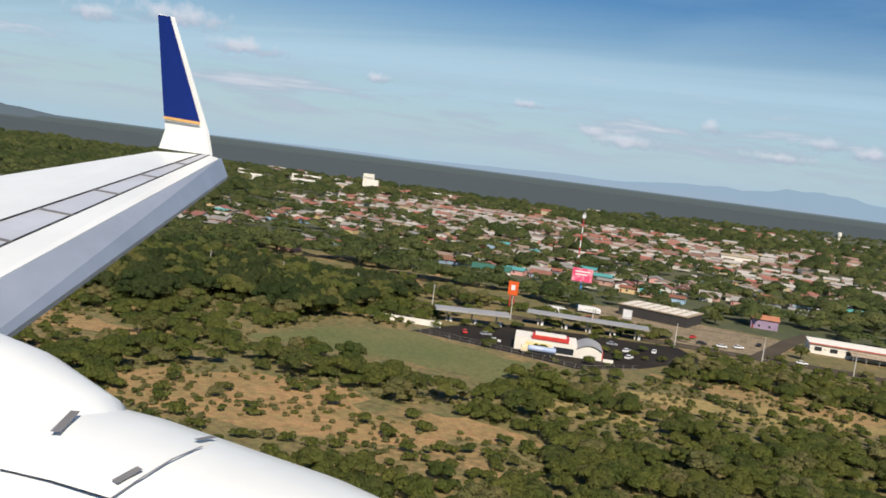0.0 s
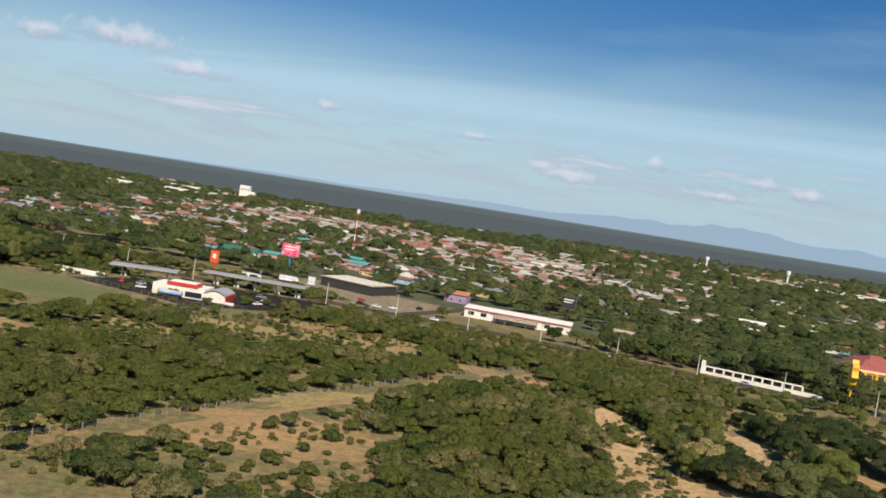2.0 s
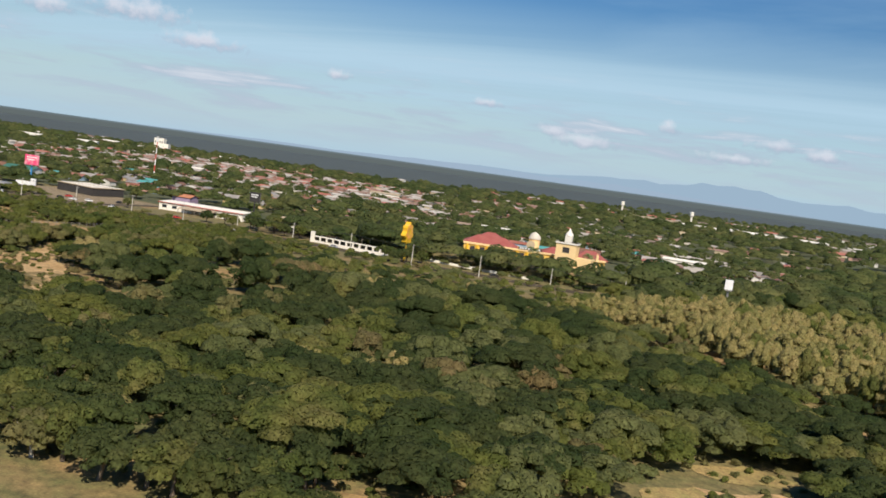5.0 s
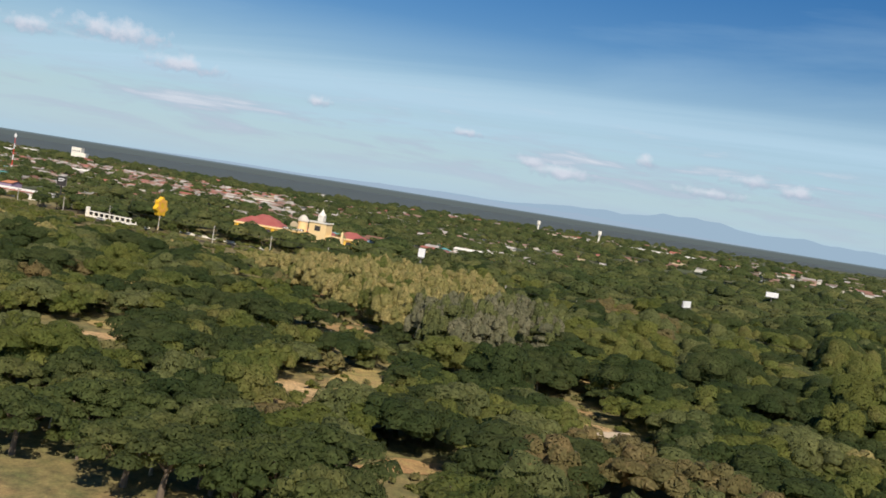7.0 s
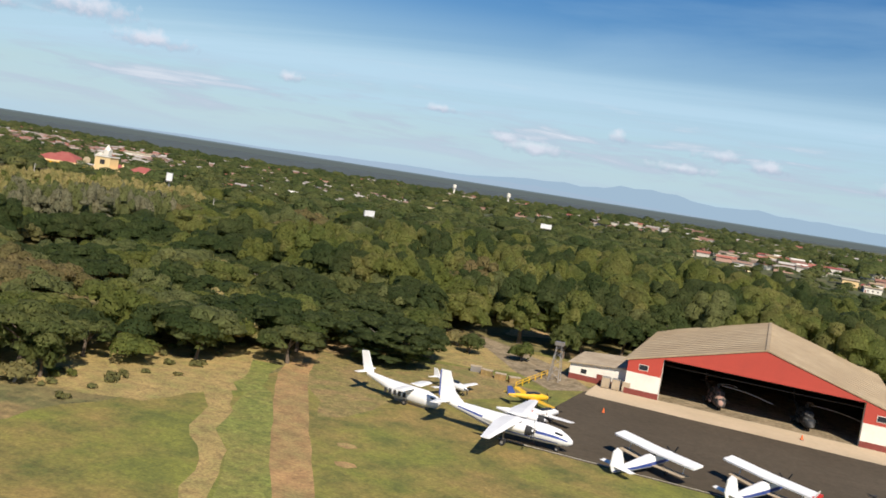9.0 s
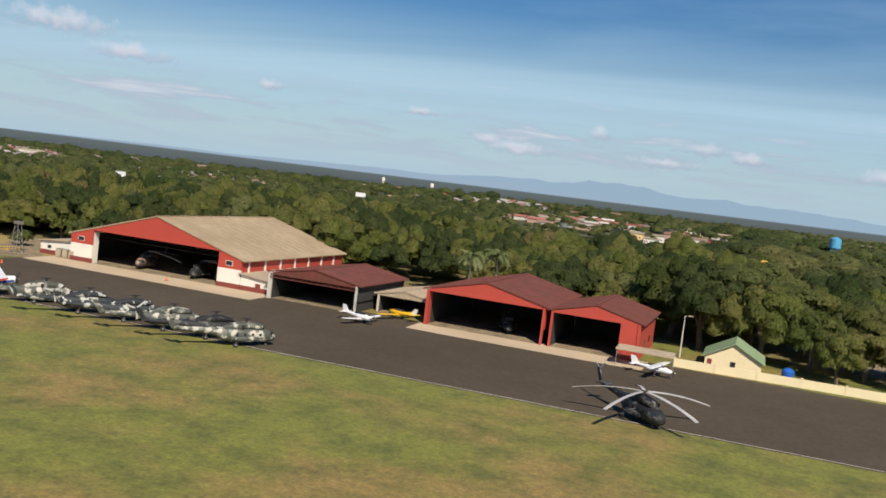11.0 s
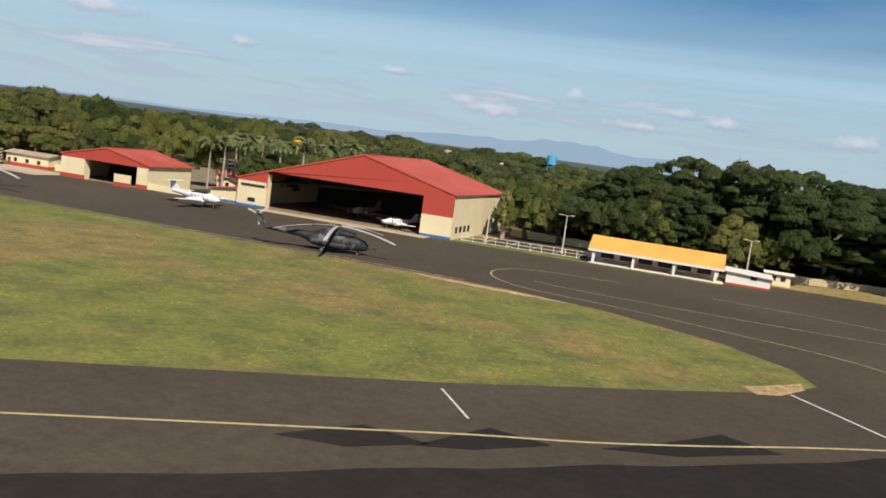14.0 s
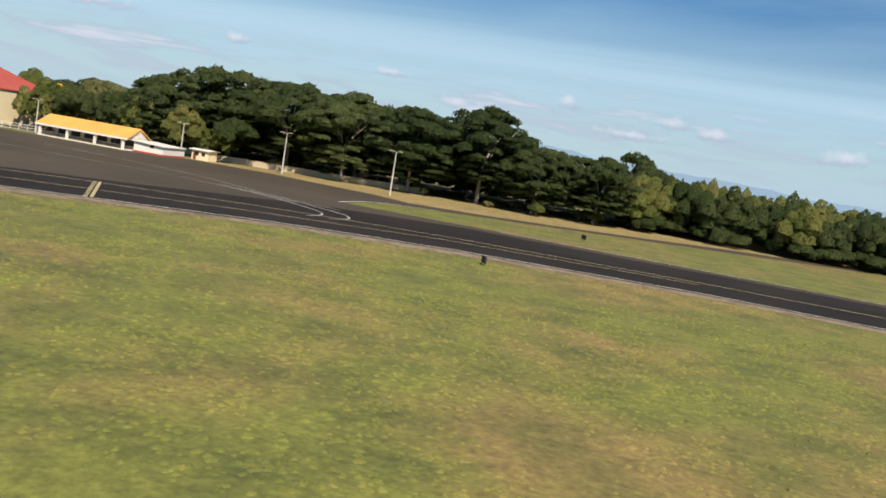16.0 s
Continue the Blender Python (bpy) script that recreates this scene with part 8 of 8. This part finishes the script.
part("crest", Shape().tube([(36.5, 3.4, 8.6), (36.5, 3.9, 8.6)], (2.4, 2.4), 16), mat("crest_tan", (0.5, 0.4, 0.25), None, 0.7), rs)
ob_ = thing("obelisk", "tall pale stone obelisk before the restaurant", "obelisk", 240, 456, 3.9)
part("shaft", Shape().tube([(0, 0, 0), (0, 0, 9.5), (0, 0, 10.8)], (1.1, 0.8, 0.05), 4), GOLD_WALL, ob_)
ct = thing("cream_tower", "cream stucco tower with a white lantern cupola", "tower", 222.5, 457, 3.9, 6)
block(ct, "shaft", -5.5, 5.5, 0, 9, 0, 14, GOLD_WALL)
block(ct, "cornice", -6, 6, -0.5, 9.5, 13.2, 14, WHITE_WALL)
block(ct, "lower_wing", 5.5, 14, 1, 9, 0, 6.5, GOLD_WALL)
block(ct, "arch", -1.8, 1.8, -0.06, 0.0, 8.5, 11.5, DARK)
block(ct, "lantern", -1.8, 1.8, 2.7, 6.3, 14, 17.5, WHITE_WALL)
part("cupola", Shape().tube([(0, 4.5, 17.5), (0, 4.5, 18.6), (0, 4.5, 19.8), (0, 4.5, 21.5)], (2.2, 1.9, 0.9, 0.08), 12), WHITE_WALL, ct, smooth=True)
dm = thing("domed_pavilion", "small pavilion with a pale stone dome", "pavilion", 196, 484, height(196, 484))
part("drum", Shape().tube([(0, 0, 0), (0, 0, 11)], (3.2, 3.2), 14), GOLD_WALL, dm)
part("dome", Shape().tube([(0, 0, 11), (0, 0, 12.6), (0, 0, 14.2), (0, 0, 15.2)], (3.6, 3.2, 1.9, 0.2), 14), mat("dome_stone", (0.6, 0.55, 0.45), None, 0.7), dm, smooth=True)
for i, (a, h) in enumerate(((38, 7.5), (68, 8), (92, 8))):
    x, y = 166 + a * 0.94 + 2.7, 453 + a * 0.342 - 7.5
    palm(x, y, h, 60 + i, height(x, y))
# tree-shaped metal sculptures
for x, y, z, k in ((159.5, 394.3, 14.5, 1.0), (772, 400, 13.2, 0.32)):
    tr = thing("metal_tree", "tall golden-yellow metal tree sculpture with spirals", "sculpture", x, y, height(x, y), 95)
    part("stem", Shape().tube([(0, 0, 0), (0.3, 0, z * 0.5), (0, 0, z - 3 * k)], (0.5, 0.4, 0.3), 8), YELLOW_PAINT, tr)
    outline = [((4.6 + 0.7 * math.cos(7 * a)) * k * math.sin(a) * (1 - 0.18 * math.cos(a)), z - 0.6 * k + (4.9 + 0.6 * math.cos(7 * a)) * k * math.cos(a)) for a in [-2 * math.pi * i / 42 for i in range(42)]]
    part("leaf_frame", Shape().wall_poly(outline[::-1], -1.2, 1.2), YELLOW_PAINT, tr)
    for i in range(7):
        a = 0.9 * i
        part("spiral", Shape().disc(2.9 * k * math.cos(a), 0, z + 2.8 * k * math.sin(a), 1.1 * k, "y", 2.6, 12), ORANGE_ROOF, tr)
# footbridge-like shed on the highway
fb = thing("bus_shelter", "white flat-roofed roadside shelter on posts", "shelter", 399, 360, 0, -18)
block(fb, "roof", -11, 11, 0, 5, 3.2, 3.7, WHITE_WALL)
block(fb, "beam", -11, 11, -0.1, 0.1, 1.2, 1.5, GREY_ROOF)
for i in range(5):
    block(fb, "post", -10.5 + i * 5.2, -10.1 + i * 5.2, 0.2, 0.6, 0, 3.2, STEEL)
# houses glimpsed in the wood near the airfield
for x, y, rz in ((470, 158, 20), (481, 166, 70), (492, 160, 110), (425, 182, 30), (462, 172, 45)):
    gable_house("small hut with a rusty sheet roof among trees", x, y, 7, 5.5, 2.4, 3.1, WHITE_WALL, GREY_ROOF, rz, True, 1, name="hut", category="hut", group="huts")

# settlement of pale two-storey houses beyond the wood
for i in range(34):
    x, y = rnd.uniform(590, 760), rnd.uniform(665, 810)
    tall_house = rnd.uniform(3.0, 4.8)
    gable_house("pale plastered house with a flat sheet roof in a far settlement", x, y, rnd.uniform(7, 15), rnd.uniform(7, 11), tall_house, tall_house + 0.7, (WHITE_WALL, CREAM, WHITE_WALL, GOLD_WALL)[i % 4], (GREY_ROOF, WHITE_WALL, TILE_RED, GREY_ROOF, TAN_ROOF)[i % 5], rnd.uniform(-20, 20), True, 3, group="settlement houses")
# distant landmarks
tw = thing("tower_block", "white windowless tower block near the lake", "tower", -749, 1241, height(-749, 1241), 25)
block(tw, "shaft", -11, 6, -8, 8, 0, 25, WHITE_WALL)
block(tw, "annex", 6, 14, -6, 8, 0, 16, WHITE_WALL)
for i in range(4):
    block(tw, "window", -9 + i * 3.8, -7.4 + i * 3.8, -8.06, -8.0, 17, 20, GLASS)
for x, y in ((-77.5, 1923), (86, 1814)):
    wt_ = thing("water_tower", "white concrete water tower in the distance", "water tower", x, y, 0, 0, "white water towers")
    part("stem", Shape().tube([(0, 0, 0), (0, 0, 20)], (2.0, 2.0), 12), WHITE_WALL, wt_)
    part("tank", Shape().tube([(0, 0, 17), (0, 0, 19), (0, 0, 26), (0, 0, 27)], (2.2, 3.9, 3.9, 3.0), 14), WHITE_WALL, wt_)
WAREHOUSES = [(-860, 1210, 60, 18, 9, 20), (-900, 1130, 45, 16, 8, 20), (-640, 1290, 40, 16, 8, 25), (-560, 1250, 30, 14, 7, 10), (-780, 1100, 34, 14, 7, 22), (-820, 1020, 40, 16, 8, 15), (170, 1500, 120, 30, 9, -4), (300, 1470, 140, 30, 9, -6), (460, 1430, 130, 28, 8, -8)]
WAREHOUSES += [(260, 1620, 160, 30, 9, -4), (430, 1560, 120, 30, 9, -6), (60, 1560, 90, 26, 9, 0), (620, 1420, 120, 26, 8, -8), (-330, 820, 26, 12, 6, 20), (-120, 900, 34, 14, 7, 15), (110, 660, 30, 13, 6, 10), (260, 620, 28, 12, 5, 8), (345, 700, 26, 12, 5, 4)]
for x, y, w, d, h, rz in WAREHOUSES:
    gable_house("long white warehouse with pale sheet roof in the distance", x, y, w, d, h * 0.8, h, WHITE_WALL, WHITE_WALL if (x + y) % 3 else GREY_ROOF, rz, True, 0, name="warehouse", category="warehouse", group="warehouses")

# houses of the town: a few kinds, set out along the streets
ROOFS = [mat("roof_rust", (0.24, 0.115, 0.07), (0.17, 0.085, 0.055), 0.7, coarse=0.2, vary=0.35), mat("roof_zinc", (0.34, 0.31, 0.27), (0.25, 0.22, 0.18), 0.45, coarse=0.2, vary=0.2), mat("roof_clay", (0.36, 0.12, 0.075), (0.27, 0.10, 0.065), 0.8, coarse=0.3, vary=0.3),
         mat("roof_brown", (0.24, 0.17, 0.12), (0.32, 0.24, 0.17), 0.7, coarse=0.2, vary=0.2), mat("roof_pale", (0.48, 0.43, 0.36), (0.36, 0.32, 0.26), 0.6, coarse=0.2, vary=0.15), TEAL]
WALLS = [mat("wall_white", (0.72, 0.68, 0.60), None, 0.85, vary=0.15), mat("wall_pink", (0.62, 0.35, 0.28), None, 0.85, vary=0.2), mat("wall_ochre", (0.62, 0.46, 0.22), None, 0.85, vary=0.2), mat("wall_blue", (0.30, 0.42, 0.52), None, 0.85, vary=0.2)]
WORDS = ["rust-brown sheet roof", "grey zinc roof", "clay-red tile roof", "brown sheet roof", "pale sheet roof", "teal painted roof"]
COATS = ["white", "pink", "ochre", "pale blue"]
VARIANTS = []
for i in range(16):
    rf, wl = (0, 1, 2, 3, 4, 1, 0, 0, 3, 3, 1, 2, 0, 5, 1, 3)[i], i % 4 if i % 3 else 0
    VARIANTS.append(gable_house(COATS[wl] + " town house with a " + WORDS[rf], 0, -900, rnd.uniform(8, 14), rnd.uniform(7, 10), rnd.uniform(2.7, 3.4), rnd.uniform(3.9, 5.2), WALLS[wl], ROOFS[rf], 0, i % 3 != 0, 1, group="town houses"))
made = 0
spots = []
for row in range(34):
    for col in range(44):
        x = -560 + col * 16.5 + row * -2.5 + rnd.uniform(-3.5, 3.5)
        y = 432 + row * 21 + col * 3.2 + rnd.uniform(-5, 5)
        if x > -15 + 0.12 * (y - 440) + 30 * noise.noise((y * 0.02, 1, 1)) or x < -500 - 0.3 * (y - 440) or any(a - 6 < x < b + 6 and c - 8 < y < d_ + 6 for a, b, c, d_ in BLOCKED) or near_road(x, y, 12):
            continue
        if noise.noise((x * 0.009, y * 0.009, 5.5)) < -0.34 or rnd.random() < 0.14:
            continue
        spots.append((x, y))
spots += [(rnd.uniform(560, 800), rnd.uniform(700, 790)) for i in range(46)] + [(rnd.uniform(340, 560), rnd.uniform(960, 1150)) for i in range(40)] + [(rnd.uniform(150, 330), rnd.uniform(520, 700)) for i in range(30)] + [(rnd.uniform(-640, -300), rnd.uniform(370, 440)) for i in range(30)] + [(rnd.uniform(20, 330), rnd.uniform(560, 1000)) for i in range(90)]
spots.sort(key=lambda p: p[1])
far_walls, far_roofs = Shape(), Shape()
for x, y in spots:
    if near_road(x, y, 12):
        continue
    if made < 290:
        copy_thing(rnd.choice(VARIANTS), at(x, y, height(x, y), rnd.choice((8, 98, 188, 8)) + rnd.uniform(-4, 4)))
        made += 1
    else:
        w, d_, h = rnd.uniform(4, 8), rnd.uniform(3.5, 5.5), rnd.uniform(2.6, 3.4)
        g = height(x, y)
        h += g
        far_walls.box(x - w, x + w, y - d_, y + d_, g - 0.5, h)
        far_roofs.add([(x - w - 0.6, y - d_ - 0.6, h), (x + w + 0.6, y - d_ - 0.6, h), (x + w + 0.6, y + d_ + 0.6, h), (x - w - 0.6, y + d_ + 0.6, h), (x - w - 0.6, y, h + 1.5), (x + w + 0.6, y, h + 1.5)], [(0, 1, 5, 4), (2, 3, 4, 5), (1, 2, 5), (3, 0, 4), (3, 2, 1, 0)])
for i in range(520):
    x, y = rnd.uniform(-1500, 1100), rnd.uniform(1150, 2300)
    if y > 1500 + max(0, (x + 900)) * 0.75 or noise.noise((x * 0.004, y * 0.004, 8.8)) < -0.05:
        continue
    w, d_, h = rnd.uniform(5, 12), rnd.uniform(4, 7), rnd.uniform(5, 8)
    g = height(x, y)
    h += g
    far_walls.box(x - w, x + w, y - d_, y + d_, g - 0.5, h)
    far_roofs.add([(x - w - 0.6, y - d_ - 0.6, h), (x + w + 0.6, y - d_ - 0.6, h), (x + w + 0.6, y + d_ + 0.6, h), (x - w - 0.6, y + d_ + 0.6, h), (x - w - 0.6, y, h + 2), (x + w + 0.6, y, h + 2)], [(0, 1, 5, 4), (2, 3, 4, 5), (1, 2, 5), (3, 0, 4), (3, 2, 1, 0)])


def ramp_by_piece(name, colours):
    m = bpy.data.materials.new(name)
    m.use_nodes = True
    t = m.node_tree
    g = t.nodes.new("ShaderNodeNewGeometry")
    r = t.nodes.new("ShaderNodeValToRGB")
    r.color_ramp.interpolation = "CONSTANT"
    for i, c in enumerate(colours):
        e = r.color_ramp.elements[i] if i < 2 else r.color_ramp.elements.new(i / len(colours))
        e.position, e.color = i / len(colours), (*c, 1)
    t.links.new(g.outputs["Random Per Island"], r.inputs[0])
    t.links.new(r.outputs[0], t.nodes["Principled BSDF"].inputs["Base Color"])
    t.nodes["Principled BSDF"].inputs["Roughness"].default_value = 0.7
    return m


tagged(part("far_house_walls", far_walls, ramp_by_piece("far_walls", [(0.58, 0.53, 0.45), (0.46, 0.28, 0.21), (0.55, 0.44, 0.28), (0.62, 0.59, 0.52)])), "walls of many small far houses", "houses", "", "stuff")
tagged(part("far_house_roofs", far_roofs, ramp_by_piece("far_roofs", [(0.24, 0.12, 0.08), (0.34, 0.30, 0.25), (0.36, 0.13, 0.085), (0.46, 0.42, 0.36), (0.20, 0.15, 0.11), (0.38, 0.34, 0.29), (0.27, 0.17, 0.12)])), "roofs of many small far houses", "houses", "", "stuff")
for t_ in VARIANTS:
    for o in (*t_.children_recursive, t_):
        bpy.data.objects.remove(o)


# ---- poles and wires of the highway, fence on the slope ----
def along(pts, step):
    out, left = [], 0.0
    for (x0, y0), (x1, y1) in zip(pts, pts[1:]):
        n = math.hypot(x1 - x0, y1 - y0)
        k = left
        while k < n:
            out.append((x0 + (x1 - x0) * k / n, y0 + (y1 - y0) * k / n))
            k += step
        left = k - n
    return out


tops = []
for x, y in along(ROAD, 34):
    if not -280 < x < 620:
        continue
    p = thing("utility_pole", "grey concrete utility pole with a crossarm beside the highway", "utility pole", x, y - 7.5, height(x, y), 8, "utility poles")
    part("mast", Shape().tube([(0, 0, 0), (0, 0, 10)], (0.24, 0.15), 7), POLE, p, smooth=True)
    part("crossarm", Shape().box(-0.1, 0.1, -1.2, 1.2, 9.2, 9.4), STEEL, p)
    part("lamp_arm", Shape().tube([(0, 0, 8.6), (0.2, 2.4, 9.4)], (0.06, 0.05), 5), STEEL, p)
    tops.append((x, y - 7.5))
for s in (-1.1, 1.1):
    w = thing("power_line", "thin dark power line strung between the poles", "cable", 0, 0, 0, 0, "power lines")
    for (xa, ya), (xb, yb) in zip(tops, tops[1:]):
        part("span", Shape().tube([(xa + (xb - xa) * f, ya + (yb - ya) * f + s, 9.45 - 2.4 * f * (1 - f)) for f in (0, 0.25, 0.5, 0.75, 1)], (0.035,) * 5, 3), BLACK, w)
ribbon("dirt_track", [(x + 7, y - 2) for x, y in TRACK], 3.6, 0.06, SOIL, "sandy track running along a wire fence")
FENCE_GREY = mat("fence_grey", (0.30, 0.27, 0.22), (0.22, 0.19, 0.15), 0.9)
fn = thing("wire_fence", "wire fence on grey wooden posts along a track", "fence")
for x, y in along(TRACK, 3.6):
    part("post", Shape().box(x - 0.09, x + 0.09, y - 0.09, y + 0.09, 0, 1.6), FENCE_GREY, fn)
for z in (0.6, 1.1, 1.55):
    part("wire", Shape().tube([(x, y, z) for x, y in TRACK], (0.025,) * len(TRACK), 3), STEEL, fn)
lf_ = thing("mesh_fence", "grey chain-link fence round the forecourt", "fence")
EDGE = [(-146, 283), (-104, 283), (-80, 280), (-66, 300)]
for x, y in along(EDGE, 4):
    part("post", Shape().tube([(x, y, 0), (x, y, 2.1)], (0.07, 0.07), 5), STEEL, lf_)
for z in (0.2, 1.1, 2.05):
    part("rail", Shape().tube([(x, y, z) for x, y in EDGE], (0.035,) * 4, 4), STEEL, lf_)


# ---- the airliner that carries the camera, where it flies at the first moment ----
EX, EY, EZ = ROWS[0][1] / S, ROWS[0][2] / S, ROWS[0][3] / S
SKIN_W = mat("airliner_white", (0.78, 0.79, 0.74), (0.72, 0.73, 0.68), 0.32, coarse=0.5, fine=5, spread=0.15, bump=0.0)
SKIN_G = mat("airliner_grey", (0.52, 0.54, 0.56), (0.44, 0.45, 0.47), 0.4, coarse=0.6, fine=4, spread=0.3, bump=0.0)
SKIN_D = mat("airliner_slat", (0.42, 0.46, 0.52), (0.34, 0.38, 0.43), 0.35, 0.3, coarse=0.6, fine=4, spread=0.3, bump=0.0)
NAVY = mat("airliner_navy", (0.006, 0.02, 0.16), None, 0.35, bump=0.0)
GOLD = mat("airliner_gold", (0.75, 0.42, 0.14), None, 0.4, bump=0.0)
air = thing("airliner", "white airliner wing with navy winglet and engine cowl in flight", "airliner", EX, EY, EZ)


def le(y):
    return -7.05 - 0.52 * (y - 5.48)


def wz(y):
    return -1.85 + 0.18 * (y - 5.48)


def band(a0, a1, y0, y1, dz0, dz1, thick):
    """A strip of the wing between two chord distances behind the leading edge (metres at y0 and y1)."""
    pts = [(le(y0) - a0[0], y0, wz(y0) + dz0), (le(y0) - a1[0], y0, wz(y0) + dz1), (le(y1) - a1[1], y1, wz(y1) + dz1), (le(y1) - a0[1], y1, wz(y1) + dz0)]
    return Shape().slab(pts, thick)


YT = 13.05
part("wing_skin", band((2.5, 0.62), (6.6, 1.75), 3.0, YT, 0.06, 0.0, 0.25), SKIN_W, air)
part("spoiler_panel", band((1.35, 0.42), (2.5, 0.62), 3.0, YT, 0.065, 0.062, 0.2), SKIN_G, air)
part("front_skin", band((0.6, 0.20), (1.35, 0.42), 3.0, YT, 0.03, 0.068, 0.2), SKIN_W, air)
part("slat", band((0.0, 0.0), (0.6, 0.20), 3.0, YT + 0.15, -0.30, 0.02, 0.06), SKIN_D, air)
for y in (4.3, 5.6, 6.9, 8.2, 9.5, 10.8, 12.0):
    f0, f1 = (y - 3.0) / (YT - 3.0), (y + 0.05 - 3.0) / (YT - 3.0)
    part("panel_gap", band((1.36 - 0.93 * f0, 1.36 - 0.93 * f1), (2.5 - 1.88 * f0, 2.5 - 1.88 * f1), y, y + 0.05, 0.078, 0.078, 0.01), STEEL, air)
for a in (1.36, 2.5):
    k = 0.42 / 1.35 if a < 2 else 0.62 / 2.5
    part("seam", band((a, a * k), (a + 0.05, a * k + 0.03), 3.0, YT, 0.075, 0.075, 0.01), BLACK, air)
w_ = part("winglet", Shape().add([(-11.44, 13.08, -0.42), (-12.70, 13.06, -0.42), (-12.62, 13.10, -0.05), (-13.31, 13.33, 2.17), (-12.95, 13.345, 2.13), (-11.62, 13.12, 0.0),
                                  (-11.44, 13.16, -0.42), (-12.70, 13.14, -0.42), (-12.62, 13.18, -0.05), (-13.31, 13.38, 2.17), (-12.95, 13.40, 2.13), (-11.62, 13.20, 0.0)],
                                 [(0, 1, 2, 3, 4, 5), (11, 10, 9, 8, 7, 6), (0, 6, 7, 1), (1, 7, 8, 2), (2, 8, 9, 3), (3, 9, 10, 4), (4, 10, 11, 5), (5, 11, 6, 0)]), SKIN_W, air)
part("navy_panel", Shape().add([(-12.65, 13.06, 0.20), (-11.76, 13.08, 0.17), (-12.99, 13.32, 2.13), (-13.30, 13.31, 2.15)], [(0, 1, 2, 3)]), NAVY, w_, "navy blue painted panel")
part("gold_band", Shape().add([(-12.64, 13.05, 0.15), (-11.735, 13.07, 0.12), (-11.76, 13.075, 0.17), (-12.65, 13.055, 0.20)], [(0, 1, 2, 3)]), GOLD, w_, "thin gold band")
en = part("engine_cowl", Shape().loft([(-1.45, 3.35, -2.72, 1.0, 1.0), (-1.7, 3.35, -2.7, 1.08, 1.08), (-2.3, 3.35, -2.68, 1.13, 1.12), (-3.4, 3.35, -2.66, 1.13, 1.12), (-4.6, 3.35, -2.66, 1.08, 1.06), (-6.4, 3.35, -2.66, 0.85, 0.85)], 36), SKIN_W, air, smooth=True)
part("inlet_lip", Shape().loft([(-1.30, 3.35, -2.74, 0.9, 0.9), (-1.38, 3.35, -2.73, 1.0, 1.0), (-1.75, 3.35, -2.70, 1.092, 1.092)], 36), SKIN_D, en, "bare grey metal inlet lip", True)
part("pylon_fairing", Shape().loft([(-3.35, 3.42, -1.7, 0.08, 0.06), (-3.7, 3.42, -1.66, 0.34, 0.16), (-4.3, 3.42, -1.62, 0.44, 0.26), (-5.5, 3.42, -1.6, 0.45, 0.34), (-7.2, 3.42, -1.6, 0.4, 0.36)], 20), SKIN_W, air, smooth=True)


def strip(name, pts, w, material, parent):
    """A narrow dark joint or latch lying on the cowl."""
    sh = Shape()
    for (xa, ya, za), (xb, yb, zb) in zip(pts, pts[1:]):
        d = math.hypot(xb - xa, yb - ya)
        nx, ny = -(yb - ya) / d * w / 2, (xb - xa) / d * w / 2
        sh.add([(xa - nx, ya - ny, za - 0.008), (xb - nx, yb - ny, zb - 0.008), (xb + nx, yb + ny, zb - 0.008), (xa + nx, ya + ny, za - 0.008)], [(0, 1, 2, 3)])
    part(name, sh, material, parent)


strip("latch_mark", [(-3.467, 3.06, -1.545), (-3.584, 3.284, -1.51)], 0.05, STEEL, en)
strip("latch_mark", [(-2.912, 2.925, -1.607), (-2.886, 3.049, -1.566)], 0.05, STEEL, en)
strip("latch_mark", [(-2.91, 3.447, -1.529), (-2.916, 3.592, -1.545)], 0.04, STEEL, en)
strip("joint", [(-3.496, 2.788, -1.674), (-3.2, 2.82, -1.655), (-2.846, 2.843, -1.645)], 0.015, BLACK, en)
strip("joint", [(-2.846, 2.843, -1.645), (-2.82, 3.0, -1.58), (-2.816, 3.179, -1.538), (-2.83, 3.4, -1.53)], 0.012, STEEL, en)
